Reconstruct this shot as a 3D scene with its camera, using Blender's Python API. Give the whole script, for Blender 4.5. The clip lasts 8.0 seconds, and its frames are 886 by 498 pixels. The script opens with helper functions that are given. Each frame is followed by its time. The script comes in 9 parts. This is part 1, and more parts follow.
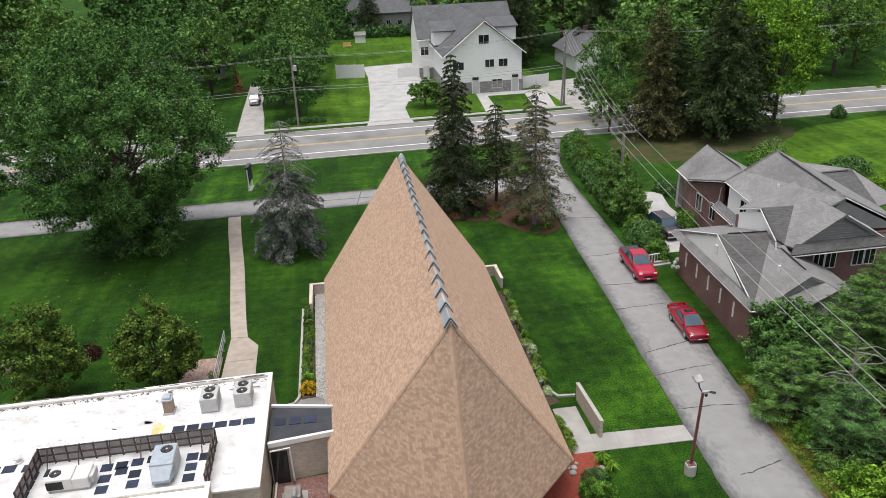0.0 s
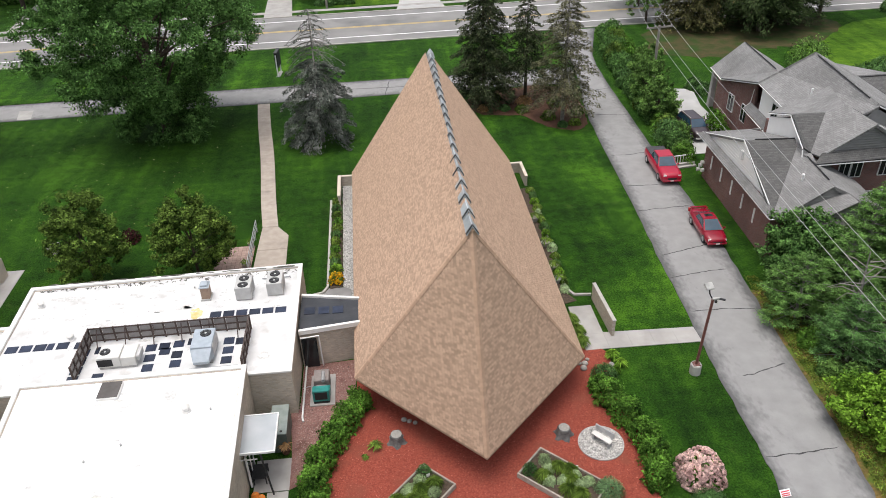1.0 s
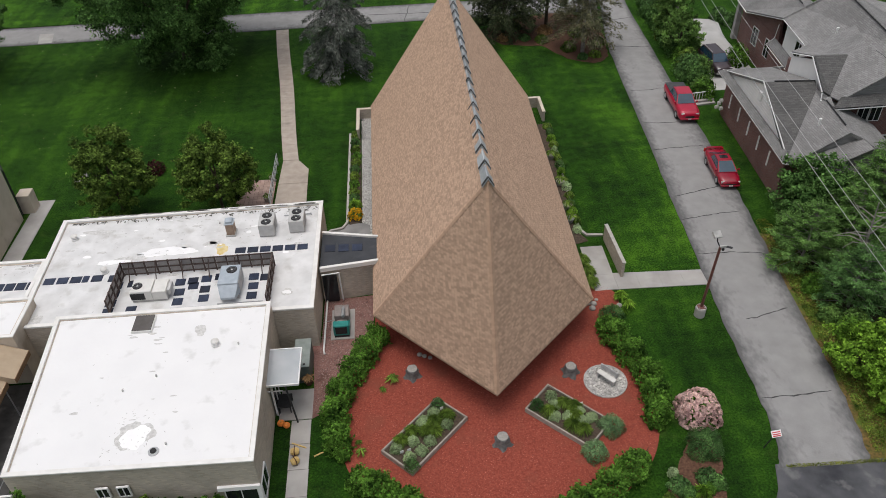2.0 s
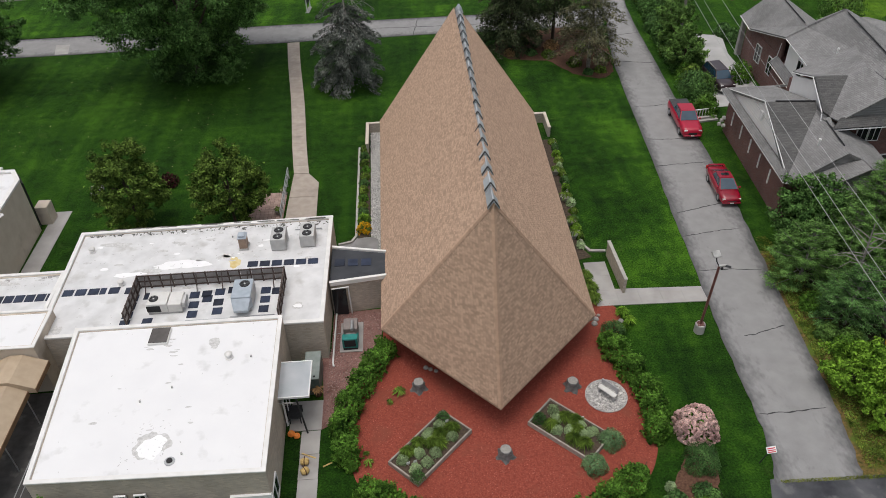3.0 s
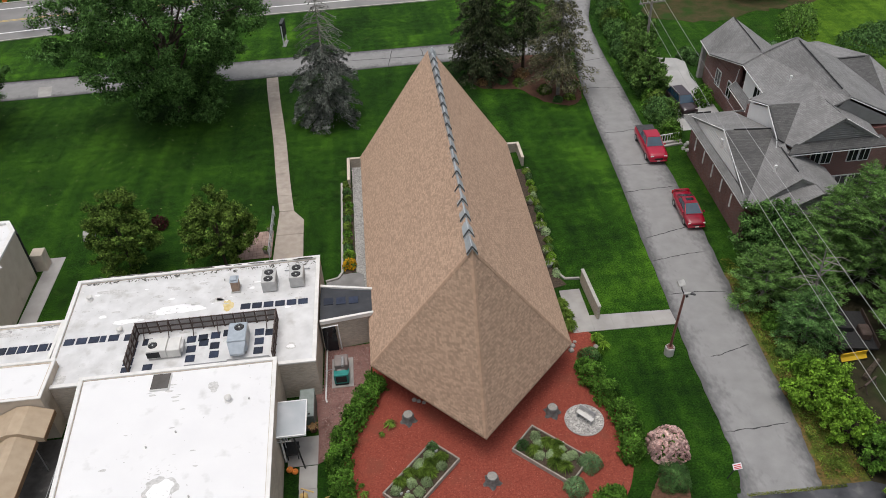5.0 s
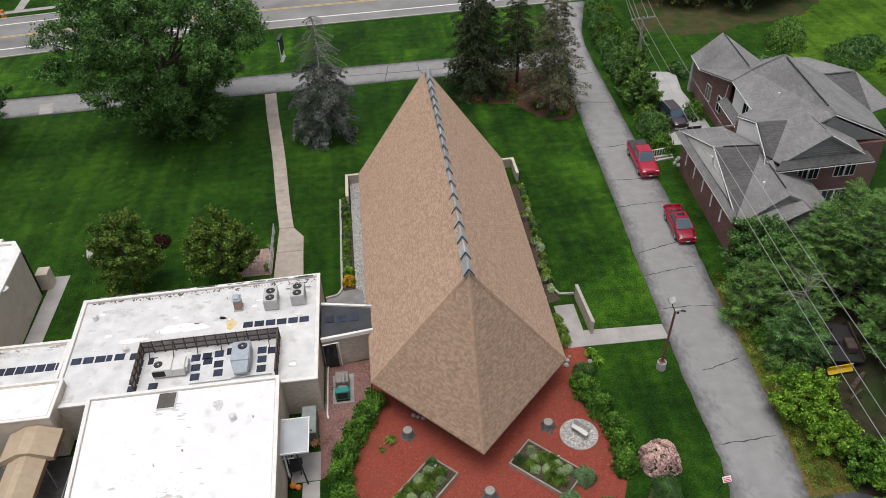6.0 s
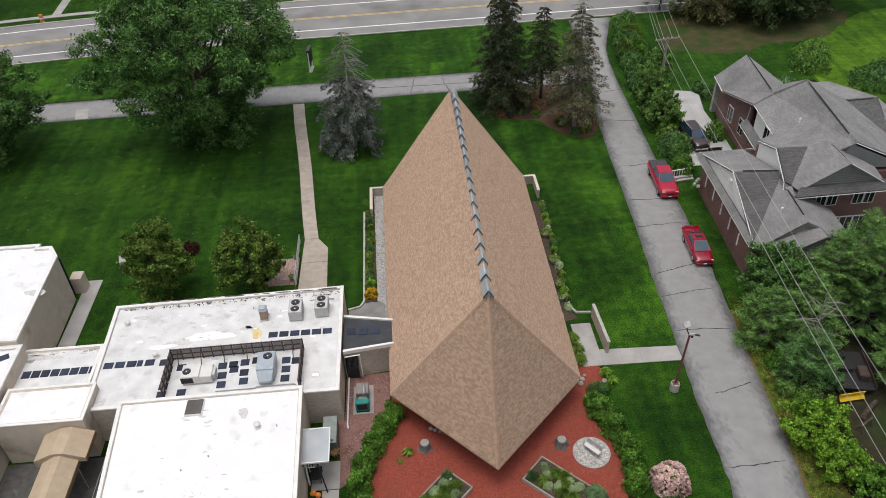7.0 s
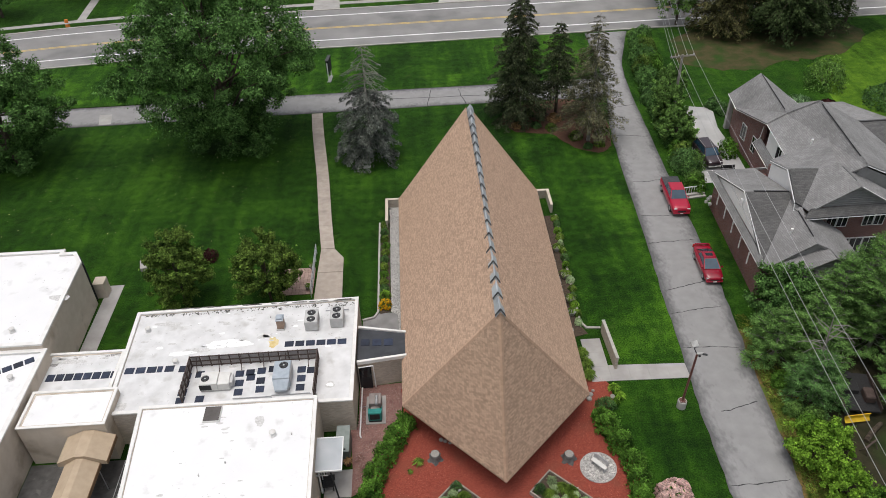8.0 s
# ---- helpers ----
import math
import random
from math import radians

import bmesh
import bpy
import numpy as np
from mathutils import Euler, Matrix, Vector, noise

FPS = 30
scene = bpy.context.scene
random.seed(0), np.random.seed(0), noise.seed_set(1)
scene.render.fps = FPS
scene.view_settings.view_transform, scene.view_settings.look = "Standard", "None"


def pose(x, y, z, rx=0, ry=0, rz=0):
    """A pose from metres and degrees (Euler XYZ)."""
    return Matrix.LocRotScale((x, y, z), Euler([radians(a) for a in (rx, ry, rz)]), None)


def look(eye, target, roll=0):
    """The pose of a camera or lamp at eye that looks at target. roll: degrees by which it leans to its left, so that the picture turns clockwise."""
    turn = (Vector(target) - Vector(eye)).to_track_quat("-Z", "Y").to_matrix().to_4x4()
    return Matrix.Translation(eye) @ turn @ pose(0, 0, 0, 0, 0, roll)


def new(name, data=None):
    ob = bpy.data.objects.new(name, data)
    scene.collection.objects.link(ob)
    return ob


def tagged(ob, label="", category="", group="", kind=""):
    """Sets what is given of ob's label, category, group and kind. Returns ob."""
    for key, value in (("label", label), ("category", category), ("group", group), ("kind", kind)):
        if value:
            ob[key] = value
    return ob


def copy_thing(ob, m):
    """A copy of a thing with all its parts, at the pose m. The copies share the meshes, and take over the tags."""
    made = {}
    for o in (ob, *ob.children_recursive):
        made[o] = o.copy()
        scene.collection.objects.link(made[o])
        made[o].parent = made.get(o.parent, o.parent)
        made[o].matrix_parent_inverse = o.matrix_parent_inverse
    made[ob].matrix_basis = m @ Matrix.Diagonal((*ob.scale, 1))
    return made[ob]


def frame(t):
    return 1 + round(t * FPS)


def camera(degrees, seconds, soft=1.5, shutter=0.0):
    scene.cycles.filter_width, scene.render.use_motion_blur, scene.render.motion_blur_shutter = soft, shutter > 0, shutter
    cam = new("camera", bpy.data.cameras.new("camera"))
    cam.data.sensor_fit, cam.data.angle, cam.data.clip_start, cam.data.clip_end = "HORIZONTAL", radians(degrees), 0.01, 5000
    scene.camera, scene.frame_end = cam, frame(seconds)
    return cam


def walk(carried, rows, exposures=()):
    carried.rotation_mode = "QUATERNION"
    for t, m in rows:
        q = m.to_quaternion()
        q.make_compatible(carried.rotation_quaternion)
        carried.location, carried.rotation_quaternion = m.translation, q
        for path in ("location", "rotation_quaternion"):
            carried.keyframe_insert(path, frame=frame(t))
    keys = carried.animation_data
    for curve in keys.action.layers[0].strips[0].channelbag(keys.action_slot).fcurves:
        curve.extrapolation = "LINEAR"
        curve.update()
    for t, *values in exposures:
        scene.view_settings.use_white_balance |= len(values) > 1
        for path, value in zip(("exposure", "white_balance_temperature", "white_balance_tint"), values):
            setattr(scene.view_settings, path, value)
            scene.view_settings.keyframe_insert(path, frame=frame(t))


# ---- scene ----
cam = camera(61.0, 8.0, 0.6)
PATH = [
    (0, (-0.296, 0.805, 27.315), (-0.051, 2.621, 26.515), -2.3),
    (0.5, (-0.138, 0.644, 28.055), (0.073, 2.461, 27.244), -2.0),
    (0.7, (-0.171, 0.43, 28.4), (0.014, 2.212, 27.512), -2.0),
    (0.9, (-0.2, 0.215, 28.74), (-0.042, 1.932, 27.727), -1.85),
    (1, (-0.215, 0.139, 28.852), (-0.066, 1.82, 27.778), -1.8),
    (1.5, (-0.169, 0.029, 29.925), (-0.06, 1.581, 28.667), -1.8),
    (3, (-0.222, -0.581, 32.327), (-0.148, 0.978, 31.076), -1.7),
    (3.5, (-0.242, -0.788, 33.087), (-0.174, 0.774, 31.84), -1.8),
    (4, (-0.236, -0.982, 33.912), (-0.168, 0.581, 32.667), -1.9),
    (4.5, (-0.272, -1.192, 34.736), (-0.171, 0.371, 33.492), -2.3),
    (6, (-0.357, -1.732, 37.163), (-0.219, -0.167, 35.926), -2.8),
    (6.5, (-0.484, -1.919, 38.019), (-0.382, -0.349, 36.785), -2.4),
    (7, (-0.456, -2.153, 38.855), (-0.369, -0.579, 37.623), -2.4),
    (7.5, (-0.517, -2.316, 39.686), (-0.434, -0.742, 38.455), -2.3),
    (8, (-0.527, -2.516, 40.255), (-0.473, -0.937, 39.029), -2.0),
]
walk(cam, [(t, look(eye, target, roll)) for t, eye, target, roll in PATH],
     [(0.0, 0.42), (0.5, 0.58), (1.0, 0.45), (1.5, -0.14), (4.5, -0.11), (6.0, 0.02), (8.0, 0.02)])

# ---- world, sun ----
world = bpy.data.worlds.new("world")
scene.world = world
world.use_nodes = True
wn = world.node_tree
sky = wn.nodes.new("ShaderNodeTexSky")
sky.sky_type, sky.sun_disc = 'NISHITA', False
sky.sun_elevation, sky.sun_rotation = radians(83), radians(241)
sky.air_density, sky.dust_density, sky.ozone_density = 1.0, 6.0, 1.0
grey = wn.nodes.new("ShaderNodeHueSaturation")
grey.inputs["Saturation"].default_value = 0.45
wn.links.new(sky.outputs[0], grey.inputs["Color"])
wn.links.new(grey.outputs[0], wn.nodes["Background"].inputs["Color"])
wn.nodes["Background"].inputs["Strength"].default_value = 0.15
sun = new("sun", bpy.data.lights.new("sun", 'SUN'))
sun.data.energy, sun.data.angle, sun.data.color = 0.6, radians(35), (1.0, 0.98, 0.95)
sun.matrix_world = look((0, 0, 60), (2.2, 1.2, 39.0))


# ---- materials ----
def link(nt, a, b):
    nt.links.new(a, b)


def material(name, dark, light, scale=4.0, rough=0.8, bump=0.2, bscale=60.0, metal=0.0, stain=None, stain_scale=0.6,
             stain_at=0.55, random_by=None, spread=0.25, leaf=0.0, coat=0.0, detail=6.0):
    """A two-tone noise surface with fine relief, optional stains and a random tone for each piece."""
    m = bpy.data.materials.new(name)
    m.use_nodes = True
    nt = m.node_tree
    bsdf = nt.nodes["Principled BSDF"]
    co = nt.nodes.new("ShaderNodeTexCoord")
    geo = nt.nodes.new("ShaderNodeNewGeometry")
    pos = geo.outputs["Position"]
    n1 = nt.nodes.new("ShaderNodeTexNoise")
    n1.inputs["Scale"].default_value, n1.inputs["Detail"].default_value = scale, detail
    link(nt, pos, n1.inputs["Vector"])
    ramp = nt.nodes.new("ShaderNodeValToRGB")
    ramp.color_ramp.elements[0].position, ramp.color_ramp.elements[1].position = 0.3, 0.7
    ramp.color_ramp.elements[0].color, ramp.color_ramp.elements[1].color = (*dark, 1), (*light, 1)
    link(nt, n1.outputs["Fac"], ramp.inputs["Fac"])
    out = ramp.outputs["Color"]
    if stain:
        n2 = nt.nodes.new("ShaderNodeTexNoise")
        n2.inputs["Scale"].default_value, n2.inputs["Detail"].default_value = stain_scale, 5.0
        link(nt, pos, n2.inputs["Vector"])
        r2 = nt.nodes.new("ShaderNodeValToRGB")
        r2.color_ramp.elements[0].position, r2.color_ramp.elements[1].position = stain_at, stain_at + 0.16
        link(nt, n2.outputs["Fac"], r2.inputs["Fac"])
        mx = nt.nodes.new("ShaderNodeMixRGB")
        link(nt, r2.outputs["Color"], mx.inputs["Fac"])
        link(nt, out, mx.inputs["Color1"])
        mx.inputs["Color2"].default_value = (*stain, 1)
        out = mx.outputs["Color"]
    if random_by:
        if random_by == "object":
            rnd = nt.nodes.new("ShaderNodeObjectInfo").outputs["Random"]
        else:
            rnd = geo.outputs["Random Per Island"]
        mr = nt.nodes.new("ShaderNodeMapRange")
        mr.inputs["To Min"].default_value, mr.inputs["To Max"].default_value = 1 - spread, 1 + spread
        link(nt, rnd, mr.inputs["Value"])
        hsv = nt.nodes.new("ShaderNodeHueSaturation")
        link(nt, mr.outputs[0], hsv.inputs["Value"])
        link(nt, out, hsv.inputs["Color"])
        out = hsv.outputs["Color"]
    link(nt, out, bsdf.inputs["Base Color"])
    bsdf.inputs["Roughness"].default_value, bsdf.inputs["Metallic"].default_value = rough, metal
    bsdf.inputs["Coat Weight"].default_value = coat
    bsdf.inputs["Specular IOR Level"].default_value = 0.1 if leaf else 0.25 if rough >= 0.9 else 0.5
    if bump:
        n3 = nt.nodes.new("ShaderNodeTexNoise")
        n3.inputs["Scale"].default_value, n3.inputs["Detail"].default_value = bscale, 4.0
        link(nt, pos, n3.inputs["Vector"])
        b = nt.nodes.new("ShaderNodeBump")
        b.inputs["Strength"].default_value, b.inputs["Distance"].default_value = bump, 0.5 / bscale
        link(nt, n3.outputs["Fac"], b.inputs["Height"])
        link(nt, b.outputs[0], bsdf.inputs["Normal"])
    if leaf:
        tr = nt.nodes.new("ShaderNodeBsdfTranslucent")
        link(nt, out, tr.inputs["Color"])
        ms = nt.nodes.new("ShaderNodeMixShader")
        ms.inputs[0].default_value = leaf
        link(nt, bsdf.outputs[0], ms.inputs[1])
        link(nt, tr.outputs[0], ms.inputs[2])
        link(nt, ms.outputs[0], nt.nodes["Material Output"].inputs["Surface"])
    return m


def coursed(name, c1, c2, mortar, w, h, gap=0.01, rough=0.85, axis="wall", bump=0.4, blend=0.5):
    """Small courses (bricks, far shingles) by a brick pattern at true size on walls or slopes."""
    m = bpy.data.materials.new(name)
    m.use_nodes = True
    nt = m.node_tree
    bsdf = nt.nodes["Principled BSDF"]
    co = nt.nodes.new("ShaderNodeUVMap") if axis == "uv" else nt.nodes.new("ShaderNodeNewGeometry")
    vec = co.outputs[0] if axis == "uv" else co.outputs["Position"]
    if axis == "wall":
        sep, add, comb = nt.nodes.new("ShaderNodeSeparateXYZ"), nt.nodes.new("ShaderNodeMath"), nt.nodes.new("ShaderNodeCombineXYZ")
        link(nt, vec, sep.inputs[0])
        link(nt, sep.outputs[0], add.inputs[0])
        link(nt, sep.outputs[1], add.inputs[1])
        link(nt, add.outputs[0], comb.inputs[0])
        link(nt, sep.outputs[2], comb.inputs[1])
        vec = comb.outputs[0]
    br = nt.nodes.new("ShaderNodeTexBrick")
    br.inputs["Scale"].default_value = 1.0
    br.inputs["Brick Width"].default_value, br.inputs["Row Height"].default_value, br.inputs["Mortar Size"].default_value = w, h, gap
    br.inputs["Color1"].default_value, br.inputs["Color2"].default_value, br.inputs["Mortar"].default_value = (*c1, 1), (*c2, 1), (*mortar, 1)
    br.inputs["Bias"].default_value = 0.0
    link(nt, vec, br.inputs["Vector"])
    n = nt.nodes.new("ShaderNodeTexNoise")
    n.inputs["Scale"].default_value, n.inputs["Detail"].default_value = 0.5, 6.0
    geo = nt.nodes.new("ShaderNodeNewGeometry")
    link(nt, geo.outputs["Position"], n.inputs["Vector"])
    mr = nt.nodes.new("ShaderNodeMapRange")
    mr.inputs["From Min"].default_value, mr.inputs["From Max"].default_value = 0.25, 0.75
    mr.inputs["To Min"].default_value, mr.inputs["To Max"].default_value = 0.78, 1.2
    link(nt, n.outputs["Fac"], mr.inputs["Value"])
    hsv = nt.nodes.new("ShaderNodeHueSaturation")
    link(nt, mr.outputs[0], hsv.inputs["Value"])
    link(nt, br.outputs["Color"], hsv.inputs["Color"])
    link(nt, hsv.outputs[0], bsdf.inputs["Base Color"])
    b = nt.nodes.new("ShaderNodeBump")
    b.inputs["Strength"].default_value, b.inputs["Distance"].default_value, b.invert = bump, 0.01, True
    link(nt, br.outputs["Fac"], b.inputs["Height"])
    link(nt, b.outputs[0], bsdf.inputs["Normal"])
    bsdf.inputs["Roughness"].default_value = rough
    return m


def lawn_material(name, deep, mid, bright):
    """Mown grass: deep, middle and bright green by growth at several scales, with faint mowing lines."""
    m = bpy.data.materials.new(name)
    m.use_nodes = True
    nt = m.node_tree
    bsdf = nt.nodes["Principled BSDF"]
    geo = nt.nodes.new("ShaderNodeNewGeometry")
    pos = geo.outputs["Position"]

    def noise_at(scale, detail=6.0, stretch=None):
        n = nt.nodes.new("ShaderNodeTexNoise")
        n.inputs["Scale"].default_value, n.inputs["Detail"].default_value = scale, detail
        v = pos
        if stretch:
            mp = nt.nodes.new("ShaderNodeMapping")
            mp.inputs["Scale"].default_value = stretch
            link(nt, pos, mp.inputs["Vector"])
            v = mp.outputs[0]
        link(nt, v, n.inputs["Vector"])
        return n.outputs["Fac"]
    blade = noise_at(38.0, 6.0)
    ramp = nt.nodes.new("ShaderNodeValToRGB")
    e = ramp.color_ramp.elements
    e[0].position, e[1].position = 0.2, 0.86
    e[0].color, e[1].color = (*deep, 1), (*bright, 1)
    ramp.color_ramp.elements.new(0.5).color = (*mid, 1)
    total = None
    for field, weight in ((noise_at(9.0, 12.0), 0.95), (noise_at(1.3, 9.0), 0.6), (noise_at(0.2, 8.0), 0.75), (noise_at(0.06, 4.0), 0.6), (noise_at(1.0, 6.0, (0.8, 0.05, 1.0)), 0.62), (noise_at(1.0, 5.0, (0.05, 0.8, 1.0)), 0.28)):
        add = nt.nodes.new("ShaderNodeMath")
        add.operation = 'MULTIPLY_ADD'
        add.inputs[1].default_value = weight
        link(nt, field, add.inputs[0])
        if total is None:
            add.inputs[2].default_value = -1.43
        else:
            link(nt, total, add.inputs[2])
        total = add.outputs[0]
    link(nt, total, ramp.inputs["Fac"])
    dry = nt.nodes.new("ShaderNodeMixRGB")
    spot = nt.nodes.new("ShaderNodeValToRGB")
    spot.color_ramp.elements[0].position, spot.color_ramp.elements[1].position = 0.62, 0.78
    link(nt, noise_at(0.55, 7.0), spot.inputs["Fac"])
    fac = nt.nodes.new("ShaderNodeMath")
    fac.operation = 'MULTIPLY'
    fac.inputs[1].default_value = 0.4
    link(nt, spot.outputs[0], fac.inputs[0])
    link(nt, fac.outputs[0], dry.inputs["Fac"])
    link(nt, ramp.outputs[0], dry.inputs["Color1"])
    dry.inputs["Color2"].default_value = (0.10, 0.16, 0.03, 1)
    link(nt, dry.outputs[0], bsdf.inputs["Base Color"])
    bsdf.inputs["Roughness"].default_value = 0.95
    bsdf.inputs["Specular IOR Level"].default_value = 0.15
    bsdf.inputs["Sheen Weight"].default_value, bsdf.inputs["Sheen Roughness"].default_value = 0.12, 0.4
    bsdf.inputs["Sheen Tint"].default_value = (0.35, 0.8, 0.08, 1)
    b = nt.nodes.new("ShaderNodeBump")
    b.inputs["Strength"].default_value, b.inputs["Distance"].default_value = 1.0, 0.05
    link(nt, blade, b.inputs["Height"])
    link(nt, b.outputs[0], bsdf.inputs["Normal"])
    return m


LAWN = lawn_material("lawn", (0.0029, 0.0155, 0.0011), (0.0155, 0.0555, 0.0036), (0.053, 0.138, 0.009))
# Lit copies of the lawn: brighter light on these sheets is in the colour.
SUNLITLAWN = lawn_material("sunlit_lawn", (0.012, 0.042, 0.002), (0.055, 0.125, 0.008), (0.14, 0.26, 0.018))
LITLAWN = lawn_material("lit_lawn", (0.0032, 0.017, 0.0012), (0.019, 0.066, 0.0041), (0.085, 0.205, 0.012))
SHINGLE = material("tan_shingle", (0.462, 0.316, 0.224), (0.506, 0.349, 0.25), 4.0, 0.9, 0.35, 120, random_by="island", spread=0.2)
SHINGLE_ONE = material("tan_shingle_piece", (0.462, 0.316, 0.224), (0.506, 0.349, 0.25), 4.0, 0.9, 0.35, 120, random_by="object", spread=0.2)
UNDERLAY = material("roof_underlay", (0.30, 0.203, 0.142), (0.36, 0.245, 0.172), 5, 0.95, 0.2, 60)
HIPCAP = material("hip_cap_shingle", (0.47, 0.315, 0.22), (0.53, 0.36, 0.255), 6, 0.9, 0.3, 90, random_by="island", spread=0.08)
RIDGE = material("ridge_metal", (0.36, 0.39, 0.41), (0.46, 0.485, 0.5), 3, 0.5, 0.05, 30, metal=0.15, random_by="object", spread=0.12)
MEMBRANE = material("white_membrane", (0.58, 0.58, 0.575), (0.73, 0.73, 0.73), 1.1, 0.6, 0.12, 6, stain=(0.47, 0.46, 0.44), stain_scale=0.75, stain_at=0.59, detail=9)
MEMBRANE2 = material("bright_membrane", (0.76, 0.76, 0.765), (0.80, 0.80, 0.80), 0.5, 0.6, 0.08, 5, stain=(0.62, 0.62, 0.61), stain_scale=0.9, stain_at=0.6, detail=8)
COPING = material("coping_metal", (0.70, 0.69, 0.66), (0.8, 0.79, 0.77), 2, 0.45, 0.04, 20)
GREY_EDGE = material("dirty_flashing", (0.30, 0.30, 0.29), (0.55, 0.54, 0.52), 2.5, 0.7, 0.1, 20)
TANBRICK = coursed("tan_brick", (0.56, 0.49, 0.40), (0.43, 0.37, 0.30), (0.47, 0.43, 0.38), 0.24, 0.08, 0.010)
STUCCO = material("tan_stucco", (0.56, 0.485, 0.395), (0.63, 0.555, 0.465), 1.5, 0.9, 0.2, 60, stain=(0.38, 0.32, 0.25), stain_scale=0.5)
REDBRICK = coursed("red_brick", (0.21, 0.082, 0.07), (0.135, 0.058, 0.052), (0.25, 0.20, 0.18), 0.21, 0.072, 0.010)
GREYROOF = coursed("grey_shingle", (0.265, 0.262, 0.258), (0.205, 0.202, 0.2), (0.15, 0.148, 0.147), 0.3, 0.14, 0.010, axis="uv", bump=0.8)
# Darker copy of grey_shingle for south-facing slopes, their darker side set in the colour.
SOUTHSHINGLE = coursed("south_slope_shingle", (0.125, 0.123, 0.12), (0.085, 0.084, 0.082), (0.06, 0.059, 0.058), 0.3, 0.14, 0.010, axis="uv", bump=0.8)
SLATEROOF = coursed("slate_grey_shingle", (0.135, 0.138, 0.143), (0.10, 0.103, 0.108), (0.075, 0.077, 0.08), 0.3, 0.14, 0.010, axis="uv", bump=0.8)
SIDING = material("white_siding", (0.86, 0.852, 0.835), (0.9, 0.892, 0.875), 2, 0.6, 0.05, 20)
WHITE = material("white_paint", (0.74, 0.74, 0.73), (0.82, 0.82, 0.81), 3, 0.5, 0.05, 30)
GREY_SIDING = material("grey_siding", (0.25, 0.248, 0.245), (0.30, 0.298, 0.294), 2, 0.7, 0.1, 30)
STONE = coursed("stone_facing", (0.30, 0.29, 0.28), (0.18, 0.175, 0.17), (0.32, 0.31, 0.3), 0.55, 0.28, 0.02)


def drive_material(name, pale, mid, dark):
    """Worn asphalt: paler along the middle, dark and patchy towards its edges."""
    m = material(name, mid, pale, 1.1, 0.92, 1.0, 26, detail=12)
    nt = m.node_tree
    bsdf = nt.nodes["Principled BSDF"]
    base = bsdf.inputs["Base Color"].links[0].from_socket
    uvm, sep = nt.nodes.new("ShaderNodeUVMap"), nt.nodes.new("ShaderNodeSeparateXYZ")
    link(nt, uvm.outputs[0], sep.inputs[0])
    ops = []
    for op, val in (('SUBTRACT', 0.5), ('ABSOLUTE', 0), ('MULTIPLY', 2.0), ('POWER', 3.5), ('MULTIPLY', 0.55)):
        k = nt.nodes.new("ShaderNodeMath")
        k.operation = op
        k.inputs[1].default_value = val
        link(nt, ops[-1].outputs[0] if ops else sep.outputs[0], k.inputs[0])
        ops.append(k)
    out = ops[-1].outputs[0]
    pos = nt.nodes.new("ShaderNodeNewGeometry").outputs["Position"]
    for scale, det, w in ((0.5, 5.0, 0.6), (4.0, 12.0, 0.45)):
        n = nt.nodes.new("ShaderNodeTexNoise")
        n.inputs["Scale"].default_value, n.inputs["Detail"].default_value = scale, det
        mp = nt.nodes.new("ShaderNodeMapping")
        mp.inputs["Scale"].default_value = (1.0, 0.55, 1.0)
        link(nt, pos, mp.inputs["Vector"])
        link(nt, mp.outputs[0], n.inputs["Vector"])
        k = nt.nodes.new("ShaderNodeMath")
        k.operation = 'MULTIPLY_ADD'
        k.inputs[1].default_value = w
        link(nt, n.outputs["Fac"], k.inputs[0])
        link(nt, out, k.inputs[2])
        out = k.outputs[0]
    ramp = nt.nodes.new("ShaderNodeValToRGB")
    k = nt.nodes.new("ShaderNodeMath")
    k.operation, k.inputs[1].default_value = 'MULTIPLY', 0.8
    link(nt, out, k.inputs[0])
    link(nt, k.outputs[0], ramp.inputs["Fac"])
    ramp.color_ramp.elements[0].position, ramp.color_ramp.elements[1].position = 0.49, 0.80
    mx = nt.nodes.new("ShaderNodeMixRGB")
    link(nt, ramp.outputs[0], mx.inputs["Fac"])
    link(nt, base, mx.inputs["Color1"])
    mx.inputs["Color2"].default_value = (*dark, 1)
    link(nt, mx.outputs[0], bsdf.inputs["Base Color"])
    return m


DRIVE = drive_material("worn_drive_asphalt", (0.30, 0.297, 0.293), (0.25, 0.247, 0.244), (0.115, 0.114, 0.116))
FRESH = material("dark_asphalt", (0.022, 0.024, 0.03), (0.10, 0.102, 0.11), 0.7, 0.8, 0.8, 30, stain=(0.15, 0.15, 0.15), stain_scale=1.1, stain_at=0.57, detail=12)
ROADM = material("road_asphalt", (0.20, 0.197, 0.193), (0.27, 0.265, 0.258), 0.25, 0.9, 0.4, 40, stain=(0.16, 0.16, 0.158), stain_scale=0.15, stain_at=0.55)
TAR_AND_SHADE = material("crack_sealer_and_gap_shade", (0.022, 0.022, 0.022), (0.05, 0.05, 0.05), 6, 0.7, 0.2, 40)
CONCRETE = material("concrete", (0.38, 0.37, 0.345), (0.49, 0.475, 0.45), 1.2, 0.9, 0.25, 70, stain=(0.31, 0.30, 0.28), stain_scale=0.8, random_by="object", spread=0.07)
PALE_CONCRETE = material("pale_concrete", (0.32, 0.308, 0.292), (0.42, 0.405, 0.388), 0.8, 0.9, 0.25, 60, stain=(0.30, 0.285, 0.27), stain_scale=0.5, detail=9)
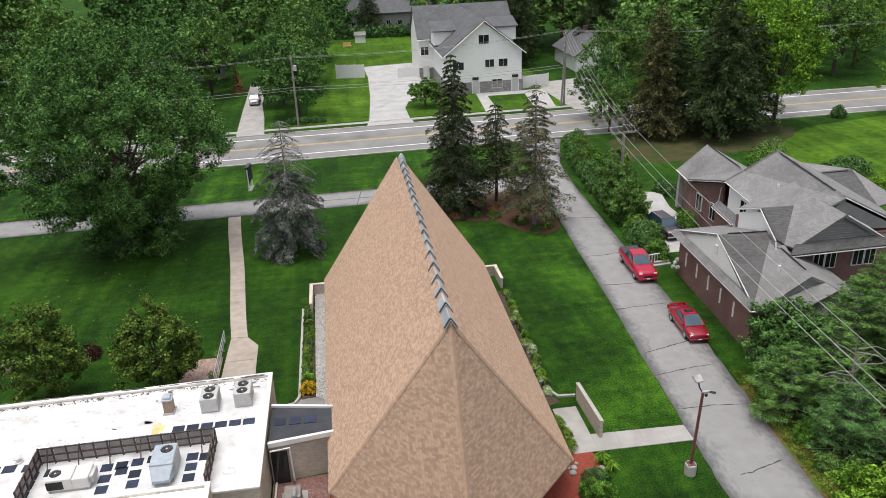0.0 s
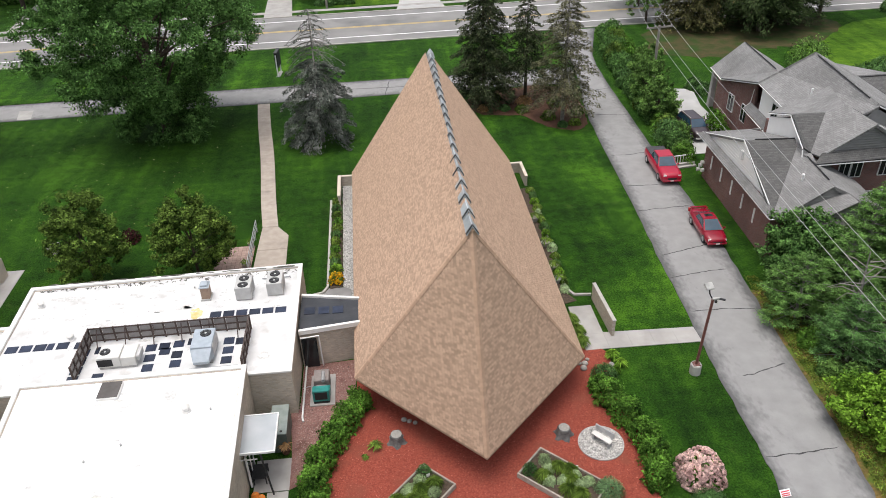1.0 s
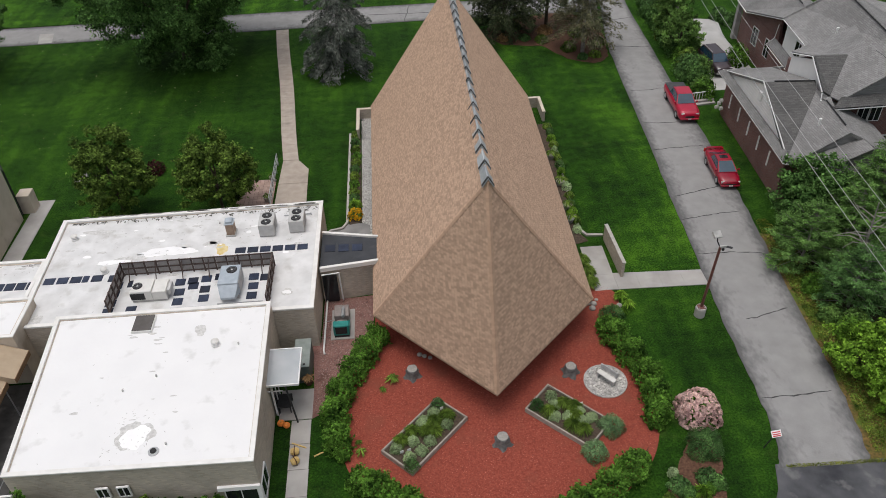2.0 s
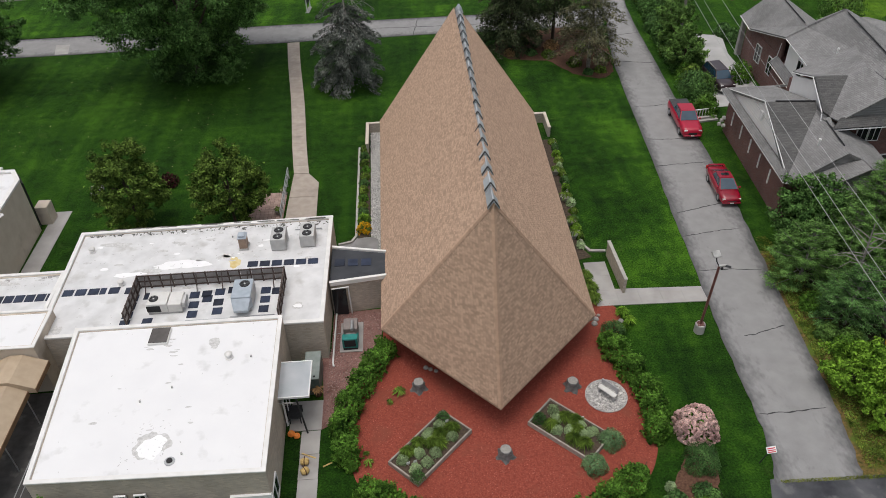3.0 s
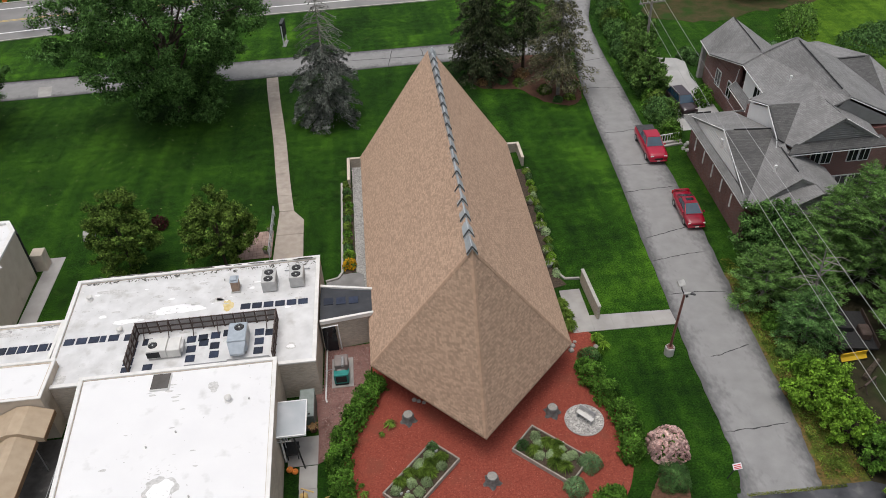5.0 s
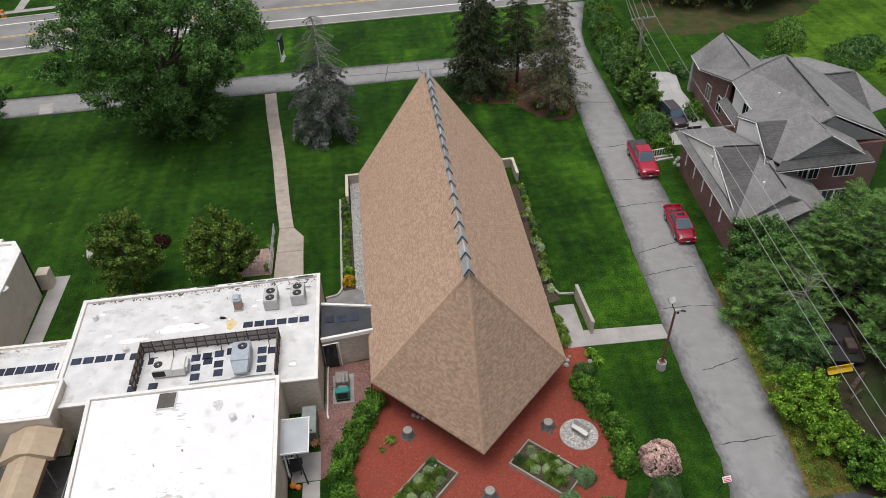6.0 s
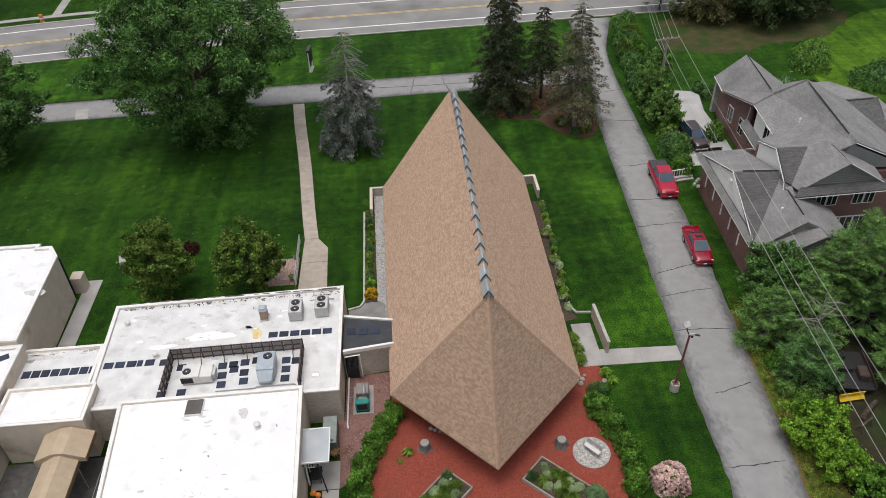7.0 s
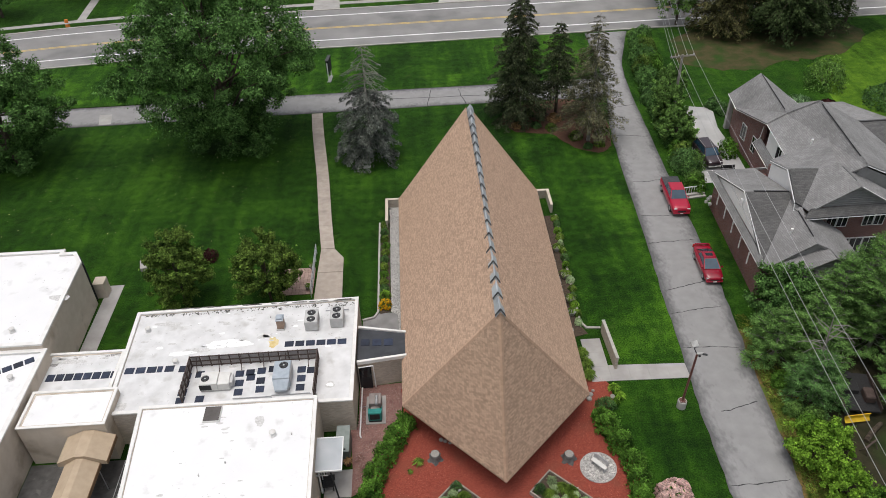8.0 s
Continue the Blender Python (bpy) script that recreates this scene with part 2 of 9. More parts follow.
DRIVEWHITE = material("bleached_concrete", (0.38, 0.377, 0.37), (0.49, 0.487, 0.48), 0.5, 0.9, 0.25, 60, stain=(0.34, 0.335, 0.32), stain_scale=0.35, stain_at=0.55, detail=9)
PATIOBRICK = material("pink_paver", (0.32, 0.225, 0.19), (0.42, 0.31, 0.265), 3.0, 0.9, 0.25, 70, random_by="object", spread=0.15)
PAVER = material("buff_paving", (0.36, 0.31, 0.265), (0.44, 0.385, 0.33), 2.0, 0.9, 0.25, 70, stain=(0.31, 0.27, 0.23), stain_scale=0.6, random_by="object", spread=0.05)
MULCH = material("red_mulch", (0.175, 0.036, 0.023), (0.33, 0.079, 0.052), 14, 0.95, 1.0, 28, stain=(0.22, 0.062, 0.04), stain_scale=0.5, detail=9)
MULCH_CHIP = material("red_mulch_chip", (0.26, 0.07, 0.05), (0.46, 0.17, 0.13), 6, 0.95, 0.3, 60, random_by="island", spread=0.5)
OLDMULCH = material("faded_red_gravel", (0.17, 0.085, 0.073), (0.31, 0.175, 0.155), 16, 0.95, 1.0, 30, stain=(0.13, 0.065, 0.052), stain_scale=0.7, detail=9)
BROWNMULCH = material("brown_mulch", (0.065, 0.032, 0.02), (0.15, 0.08, 0.052), 9, 0.95, 1.0, 25, detail=9)
GRAVEL = material("pale_gravel", (0.12, 0.118, 0.112), (0.66, 0.64, 0.61), 11, 0.9, 1.0, 16, detail=3)
PEBBLE = material("pebble", (0.34, 0.33, 0.315), (0.6, 0.58, 0.55), 3, 0.8, 0.2, 50, random_by="island", spread=0.4)
SOIL = material("soil", (0.05, 0.036, 0.026), (0.10, 0.075, 0.055), 8, 0.95, 0.8, 25)
VERGE = material("weedy_verge", (0.035, 0.045, 0.01), (0.20, 0.125, 0.042), 5.0, 0.95, 0.9, 20, stain=(0.085, 0.13, 0.018), stain_scale=0.9, stain_at=0.46)
# Kept dark so that the colour carries the shade under the pines.
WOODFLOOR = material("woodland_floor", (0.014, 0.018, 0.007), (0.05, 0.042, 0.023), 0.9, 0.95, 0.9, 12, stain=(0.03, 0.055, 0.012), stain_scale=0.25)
SHADEGRASS = material("shaded_thin_grass", (0.03, 0.05, 0.01), (0.085, 0.062, 0.03), 0.8, 0.95, 0.8, 14, stain=(0.025, 0.06, 0.008), stain_scale=0.35, stain_at=0.5, detail=10)
CURB = material("edging_concrete", (0.36, 0.34, 0.31), (0.46, 0.44, 0.4), 3, 0.9, 0.2, 50)
TIMBER = material("weathered_timber", (0.26, 0.235, 0.20), (0.37, 0.34, 0.295), 5, 0.9, 0.4, 50, random_by="object", spread=0.12)
BARK = material("bark", (0.045, 0.035, 0.026), (0.115, 0.092, 0.07), 5, 0.95, 0.8, 14)
GREYBARK = material("grey_bark", (0.16, 0.15, 0.135), (0.29, 0.275, 0.25), 5, 0.95, 0.8, 14)
POLEWOOD = material("pole_wood", (0.19, 0.175, 0.155), (0.29, 0.27, 0.245), 2, 0.9, 0.4, 30)
CABLE = material("cable", (0.34, 0.34, 0.34), (0.42, 0.42, 0.42), 2, 0.5, 0)
# The blue in the base colour stands in for reflected sky.
CARGLASS = material("car_glass", (0.016, 0.042, 0.07), (0.03, 0.07, 0.11), 1, 0.04, 0, coat=0.6)
DARKGLASS = material("dark_glass", (0.012, 0.014, 0.016), (0.022, 0.024, 0.028), 1, 0.06, 0)
BLACK = material("black_rubber", (0.014, 0.014, 0.015), (0.026, 0.026, 0.027), 8, 0.75, 0.1, 40)
PADBLUE = material("dark_pad", (0.008, 0.013, 0.030), (0.022, 0.032, 0.06), 3, 0.45, 0.1, 30, random_by="object", spread=0.5)
DARKROOF = material("dark_roof_membrane", (0.022, 0.025, 0.031), (0.048, 0.052, 0.06), 0.9, 0.65, 0.15, 10, stain=(0.085, 0.085, 0.087), stain_scale=0.8, stain_at=0.6)
RUSTSTEEL = material("brown_steel", (0.055, 0.036, 0.03), (0.095, 0.065, 0.055), 4, 0.65, 0.15, 30)
SCREENPANEL = material("screen_panel", (0.24, 0.225, 0.215), (0.34, 0.32, 0.31), 3, 0.6, 0.1, 30)
GALV = material("galvanised", (0.36, 0.37, 0.38), (0.5, 0.51, 0.52), 4, 0.45, 0.06, 40, metal=0.5)
UNITGREY = material("unit_grey", (0.44, 0.44, 0.43), (0.54, 0.54, 0.53), 3, 0.5, 0.05, 40)
UNITWHITE = material("unit_white", (0.62, 0.61, 0.58), (0.70, 0.69, 0.66), 3, 0.5, 0.05, 40)
UNITBLUE = material("unit_blue_grey", (0.32, 0.37, 0.42), (0.42, 0.47, 0.52), 3, 0.5, 0.05, 40)
TEAL = material("teal_paint", (0.01, 0.18, 0.16), (0.02, 0.25, 0.22), 4, 0.45, 0.05, 40)
TAUPE = material("taupe_metal", (0.22, 0.19, 0.18), (0.29, 0.255, 0.24), 4, 0.55, 0.05, 40)
BOXGREEN = material("utility_green", (0.07, 0.095, 0.085), (0.11, 0.14, 0.125), 4, 0.55, 0.05, 40)
AWNING = material("tan_canvas", (0.40, 0.31, 0.215), (0.47, 0.37, 0.26), 2, 0.8, 0.15, 80)
AWNINGSIDE = material("brown_canvas", (0.24, 0.15, 0.08), (0.3, 0.19, 0.105), 2, 0.8, 0.15, 80)
YELLOWSTAIN = material("rust_stain", (0.62, 0.47, 0.17), (0.72, 0.62, 0.36), 4, 0.7, 0.05, 20)
WETWHITE = material("bleached_patch", (0.86, 0.86, 0.86), (0.9, 0.9, 0.9), 2, 0.4, 0.05, 10)
DIRTGREY = material("dark_roof_dirt", (0.24, 0.235, 0.225), (0.42, 0.41, 0.4), 7, 0.8, 0.05, 10)
GREYSTAIN = material("dirt_stain", (0.46, 0.455, 0.44), (0.68, 0.675, 0.665), 7, 0.7, 0.05, 10)
STUMP = material("stump_grey", (0.075, 0.075, 0.074), (0.17, 0.168, 0.162), 6, 0.85, 0.7, 25)
BOULDER = material("boulder", (0.25, 0.235, 0.215), (0.4, 0.38, 0.35), 4, 0.9, 0.6, 18)
LAMPPOST = material("brown_lamppost", (0.13, 0.05, 0.042), (0.19, 0.078, 0.065), 4, 0.55, 0.1, 40)
REDCAR = material("red_car_paint", (0.36, 0.006, 0.030), (0.42, 0.008, 0.038), 1, 0.28, 0, coat=0.3)
CRIMSON = material("crimson_car_paint", (0.23, 0.004, 0.018), (0.28, 0.005, 0.022), 1, 0.25, 0, coat=0.5)
MAROON = material("dark_car_paint", (0.030, 0.018, 0.022), (0.045, 0.028, 0.033), 1, 0.3, 0, coat=0.7)
SILVERCAR = material("silver_car_paint", (0.42, 0.43, 0.44), (0.5, 0.51, 0.52), 1, 0.3, 0, metal=0.4, coat=0.6)
TONNEAU = material("grey_vinyl", (0.035, 0.036, 0.04), (0.06, 0.06, 0.065), 4, 0.7, 0.15, 60)
LENS = material("lamp_lens", (0.6, 0.6, 0.6), (0.7, 0.7, 0.7), 2, 0.12, 0)
REDLENS = material("red_lens", (0.3, 0.01, 0.01), (0.4, 0.02, 0.015), 2, 0.2, 0)
ORANGE = material("orange_paint", (0.62, 0.17, 0.02), (0.75, 0.24, 0.04), 4, 0.7, 0.1, 30)
STRAW = material("straw", (0.5, 0.34, 0.12), (0.62, 0.45, 0.19), 8, 0.9, 0.4, 40)
YELLOW = material("yellow_paint", (0.66, 0.42, 0.015), (0.78, 0.52, 0.03), 3, 0.5, 0.05, 30)
ROADYELLOW = material("yellow_road_paint", (0.52, 0.36, 0.10), (0.66, 0.47, 0.15), 3, 0.8, 0.1, 40)
ROADWHITE = material("white_road_paint", (0.66, 0.66, 0.65), (0.8, 0.8, 0.79), 2, 0.8, 0.1, 40)
SIGNRED = material("sign_red", (0.5, 0.03, 0.05), (0.58, 0.05, 0.07), 3, 0.4, 0)


def foliage(name, dark, light, spread=0.35, leaf=0.22):
    return material(name, [c * 0.5 for c in dark], [c * 1.12 for c in light], 1.5, 0.7, 0, random_by="island", spread=min(.6, spread * 1.15), leaf=leaf * .6)


MAPLE = foliage("maple_leaves", (0.03, 0.092, 0.02), (0.135, 0.27, 0.07), 0.55)
WOODS = foliage("wood_leaves", (0.05, 0.125, 0.026), (0.18, 0.32, 0.075), 0.55)
LIME = foliage("lime_leaves", (0.06, 0.17, 0.012), (0.235, 0.42, 0.045), 0.55)
OLIVE = foliage("olive_leaves", (0.036, 0.08, 0.012), (0.15, 0.235, 0.042), 0.55)
HEDGE = foliage("hedge_leaves", (0.027, 0.085, 0.009), (0.13, 0.275, 0.037), 0.6)
BOX = foliage("dark_shrub_leaves", (0.05, 0.125, 0.036), (0.12, 0.235, 0.07), 0.45)
SPRUCE = foliage("dark_needles", (0.032, 0.056, 0.026), (0.095, 0.115, 0.055), 0.5, 0.35)
BLUESPRUCE = foliage("blue_grey_needles", (0.08, 0.095, 0.082), (0.215, 0.235, 0.205), 0.5, 0.3)
THIN = foliage("thin_brown_needles", (0.075, 0.085, 0.042), (0.20, 0.195, 0.11), 0.45, 0.3)
WOODSPRUCE = foliage("dark_green_needles", (0.026, 0.052, 0.018), (0.085, 0.125, 0.045), 0.5, 0.35)
WOODBROWN = foliage("brown_tipped_needles", (0.035, 0.055, 0.02), (0.17, 0.16, 0.065), 0.6, 0.35)
PINE = foliage("pine_needles", (0.032, 0.085, 0.019), (0.21, 0.39, 0.10), 0.6, 0.22)
BLUEPINE = foliage("blue_green_needles", (0.028, 0.08, 0.024), (0.17, 0.34, 0.10), 0.6, 0.22)
SAGE = foliage("sage_leaves", (0.29, 0.41, 0.19), (0.42, 0.54, 0.29), 0.35)
PERENNIAL = foliage("perennial_leaves", (0.065, 0.14, 0.02), (0.20, 0.30, 0.05), 0.55)
SILVERGREEN = foliage("grey_green_leaves", (0.13, 0.25, 0.10), (0.22, 0.36, 0.165), 0.4)
PINKBLOOM = foliage("pink_blossom", (0.58, 0.30, 0.29), (0.85, 0.62, 0.56), 0.35)
YELLOWBLOOM = foliage("yellow_blossom", (0.70, 0.36, 0.01), (0.85, 0.5, 0.02), 0.25)
TAWNY = foliage("tawny_leaves", (0.34, 0.20, 0.09), (0.5, 0.31, 0.15), 0.3)
RED_SHRUB = foliage("plum_leaves", (0.04, 0.012, 0.014), (0.075, 0.024, 0.024), 0.4)


# ---- building blocks ----
def thing(name, at=(0, 0, 0), rz=0.0, label="", category="", group="", kind=""):
    ob = new(name)
    ob.matrix_world = pose(*at, 0, 0, rz)
    ob.empty_display_size = 0.2
    return tagged(ob, label, category, group, kind)


def mesh_of(bm, name, mat):
    me = bpy.data.meshes.new(name)
    bmesh.ops.recalc_face_normals(bm, faces=bm.faces)
    bm.to_mesh(me)
    bm.free()
    for k in (mat if isinstance(mat, (list, tuple)) else (mat,)):
        me.materials.append(k)
    return me


def part(name, bm, mat, parent=None, label="", smooth=False, m=None):
    me = bm if isinstance(bm, bpy.types.Mesh) else mesh_of(bm, name, mat)
    if smooth:
        me.polygons.foreach_set("use_smooth", [True] * len(me.polygons))
    ob = new(name, me)
    if parent:
        ob.parent = parent
    if m is not None:
        ob.matrix_basis = m
    return tagged(ob, label)


def box(bm, x0, x1, y0, y1, z0, z1, m=None, bevel=0.0):
    vs = [bm.verts.new((x, y, z)) for z in (z0, z1) for y in (y0, y1) for x in (x0, x1)]
    fs = [bm.faces.new([vs[i] for i in q]) for q in ((0, 2, 3, 1), (4, 5, 7, 6), (0, 1, 5, 4), (2, 6, 7, 3), (0, 4, 6, 2), (1, 3, 7, 5))]
    if bevel:
        es = list({e for f in fs for e in f.edges})
        r = bmesh.ops.bevel(bm, geom=es, offset=bevel, segments=1, affect='EDGES')
        vs = list({v for f in r["faces"] for v in f.verts} | {v for v in vs if v.is_valid})
    if m is not None:
        bmesh.ops.transform(bm, matrix=m, verts=[v for v in vs if v.is_valid])
    return bm


def boxes(*rows, bevel=0.0):
    bm = bmesh.new()
    for r in rows:
        box(bm, *r, bevel=bevel)
    return bm


def face(bm, *pts):
    return bm.faces.new([bm.verts.new(p) for p in pts])


def slab(pts, z0, z1):
    """A flat plate of any outline, with thickness."""
    bm = bmesh.new()
    top = [bm.verts.new((x, y, z1)) for x, y in pts]
    low = [bm.verts.new((x, y, z0)) for x, y in pts]
    f = bm.faces.new(top)
    n = len(pts)
    for i in range(n):
        bm.faces.new((top[i], low[i], low[(i + 1) % n], top[(i + 1) % n]))
    bmesh.ops.triangulate(bm, faces=[f])
    return bm


def ring(bm, c, r, n, z, axis="z", phase=0.0):
    out = []
    for i in range(n):
        a = 2 * math.pi * i / n + phase
        u, v = r * math.cos(a), r * math.sin(a)
        p = {"z": (c[0] + u, c[1] + v, z), "x": (z, c[0] + u, c[1] + v), "y": (c[0] + u, z, c[1] + v)}[axis]
        out.append(bm.verts.new(p))
    return out


def turned(bm, c, prof, n=12, axis="z", cap=True):
    """A turned shape round an axis: prof holds (radius, place along the axis)."""
    rows = [ring(bm, c, r, n, z, axis) for r, z in prof]
    for a, b in zip(rows, rows[1:]):
        for i in range(n):
            bm.faces.new((a[i], a[(i + 1) % n], b[(i + 1) % n], b[i]))
    if cap:
        bm.faces.new(rows[0])
        bm.faces.new(rows[-1])
    return bm


def tube(bm, pts, radii, n=6):
    """A limb or pipe along points."""
    pts = [Vector(p) for p in pts]
    if not isinstance(radii, (list, tuple)):
        radii = [radii] * len(pts)
    rows = []
    for i, p in enumerate(pts):
        d = (pts[min(i + 1, len(pts) - 1)] - pts[max(i - 1, 0)]).normalized()
        u = d.orthogonal().normalized() if abs(d.z) > 0.9 else d.cross(Vector((0, 0, 1))).normalized()
        v = d.cross(u)
        rows.append([bm.verts.new(p + radii[i] * (math.cos(2 * math.pi * k / n) * u + math.sin(2 * math.pi * k / n) * v)) for k in range(n)])
    for a, b in zip(rows, rows[1:]):
        for k in range(n):
            bm.faces.new((a[k], a[(k + 1) % n], b[(k + 1) % n], b[k]))
    bm.faces.new(rows[0])
    bm.faces.new(rows[-1])
    return bm


def curve_pts(ctrl, n=8):
    """A smooth line through control points."""
    c = [Vector((*p, 0)[:3]) for p in ctrl]
    out = []
    for i in range(len(c) - 1):
        p0, p1, p2, p3 = c[max(i - 1, 0)], c[i], c[i + 1], c[min(i + 2, len(c) - 1)]
        for k in range(n):
            t = k / n
            out.append(0.5 * ((2 * p1) + (p2 - p0) * t + (2 * p0 - 5 * p1 + 4 * p2 - p3) * t * t + (3 * p1 - p0 - 3 * p2 + p3) * t ** 3))
    out.append(c[-1])
    return [(p.x, p.y) for p in out]


def between(left, right, z0, z1):
    """A strip with thickness between two lines."""
    if len(left) != len(right):
        return slab(list(left) + list(reversed(right)), z0, z1)
    bm = bmesh.new()
    rows = [[bm.verts.new((x, y, z)) for (x, y), z in ((a, z0), (a, z1), (b, z1), (b, z0))] for a, b in zip(left, right)]
    for p, q in zip(rows, rows[1:]):
        for i in range(3):
            bm.faces.new((p[i], p[i + 1], q[i + 1], q[i]))
    bm.faces.new(rows[0])
    bm.faces.new(rows[-1])
    return bm


def wander(pts, amount, seed):
    r = random.Random(seed)
    return [(x + r.uniform(-amount, amount), y + r.uniform(-amount, amount)) for x, y in pts]


def cards(name, pos, nor, size, mat, aspect=0.6, spin=None, seed=0):
    """Many small folded leaves as one mesh. pos, nor: N x 3; size: N."""
    rng = np.random.default_rng(seed)
    n = len(pos)
    nor = nor / (np.linalg.norm(nor, axis=1, keepdims=True) + 1e-9)
    if spin is None:
        spin = rng.normal(size=(n, 3))
    u = spin - nor * (spin * nor).sum(1, keepdims=True)
    u /= np.linalg.norm(u, axis=1, keepdims=True) + 1e-9
    v = np.cross(nor, u)
    s = size[:, None]
    fold = nor * s * 0.18
    co = np.stack([pos - u * s, pos + v * s * aspect + fold, pos + u * s, pos - v * s * aspect + fold], 1).reshape(-1, 3)
    me = bpy.data.meshes.new(name)
    me.vertices.add(4 * n)
    me.vertices.foreach_set("co", co.astype(np.float32).ravel())
    idx = np.arange(4 * n).reshape(n, 4)
    tri = np.concatenate([idx[:, [0, 1, 2]], idx[:, [0, 2, 3]]], 1).reshape(-1)
    me.loops.add(6 * n)
    me.loops.foreach_set("vertex_index", tri.astype(np.int32))
    me.polygons.add(2 * n)
    me.polygons.foreach_set("loop_start", np.arange(0, 6 * n, 3, dtype=np.int32))
    me.update(calc_edges=True)
    me.validate()
    me.materials.append(mat)
    return me


def unit(rng, n):
    d = rng.normal(size=(n, 3))
    return d / np.linalg.norm(d, axis=1, keepdims=True)


def clump_leaves(rng, centres, radii, per, size, middle, flat=0.7, up=0.35):
    """Leaves in many small sprays that reach out and up from the middle of a crown."""
    P, N, S = [], [], []
    for c, r in zip(centres, radii):
        d = unit(rng, per)
        rad = r * rng.random(per) ** 0.5
        off = d * rad[:, None] * np.array([1, 1, flat])
        ax = (c - middle) + np.array([0, 0, 0.5 * np.linalg.norm(c - middle)])
        ax = ax / (np.linalg.norm(ax) + 1e-9)
        off += ax * (np.abs(rng.normal(size=per)) * r * 0.5)[:, None]
        P.append(c + off)
        N.append(d * 0.5 + ax * 0.4 + np.array([0, 0, up]) + rng.normal(size=(per, 3)) * 0.6)
        S.append(size * (0.55 + 0.9 * rng.random(per)))
    return np.concatenate(P), np.concatenate(N), np.concatenate(S)


def broadleaf(name, at, height, radius, mat, label, seed, base=0.18, clumps=90, per=150, size=0.26, trunk=0.3, group="", bark=BARK, squash=1.0, crown_label="", spray=0.14, floor=-0.75, vase=0.0):
    """A tapered trunk with limbs and an uneven crown of many leafy sprays."""
    rng = np.random.default_rng(seed)
    r = random.Random(seed)
    ob = thing(name, at, r.uniform(0, 360), label, "tree", group)
    bm = bmesh.new()
    zc = height * (base + 1) / 2
    hz = height * (1 - base) / 2
    tube(bm, [(0, 0, -0.1), (r.uniform(-.1, .1), r.uniform(-.1, .1), height * .25), (r.uniform(-.3, .3), r.uniform(-.3, .3), height * .55), (0, 0, height * .86)],
         [trunk * 1.25, trunk, trunk * .6, trunk * .12], 8)
    d = unit(rng, clumps)
    d[:, 2] = np.where(d[:, 2] < floor, d[:, 2] * -0.4, d[:, 2])
    az = np.arctan2(d[:, 1], d[:, 0])
    lobes = 1 + 0.11 * np.sin(3 * az + seed + 2 * d[:, 2]) + 0.09 * np.sin(5 * d[:, 2] + seed * 1.7 + 2 * az) + 0.07 * np.sin(7 * az - 4 * d[:, 2])
    rad = (0.35 + 0.62 * rng.random(clumps) ** 0.45) * lobes
    taper = np.where(d[:, 2] > 0, 1 - 0.18 * d[:, 2], 1.0 + vase * d[:, 2])
    cen = np.stack([d[:, 0] * radius * rad * taper, d[:, 1] * radius * rad * taper, zc + d[:, 2] * hz * rad * squash], 1)
    cr = radius * spray * (0.65 + 0.7 * rng.random(clumps))
    limbs = []
    for k in range(0, clumps, max(1, clumps // (8 if group.startswith("woodland") else 18))):
        c = cen[k]
        z0 = height * (0.15 + 0.35 * rng.random())
        limbs.append([(0, 0, z0), (c[0] * .45, c[1] * .45, z0 + (c[2] - z0) * .6), tuple(c)])
    stem = part("trunk", bm, bark, ob)
    for line in limbs:
        part("limb", tube(bmesh.new(), line, [trunk * .4, trunk * .22, trunk * .06], 5), bark, stem)
    P, N, S = clump_leaves(rng, cen, cr, per, size, np.array([0, 0, zc - hz * 0.3]))
    P[:, 2] = np.maximum(P[:, 2], 0.12)
    part("crown", cards("crown", P, N, S, mat, seed=seed), mat, ob, crown_label)
    return ob


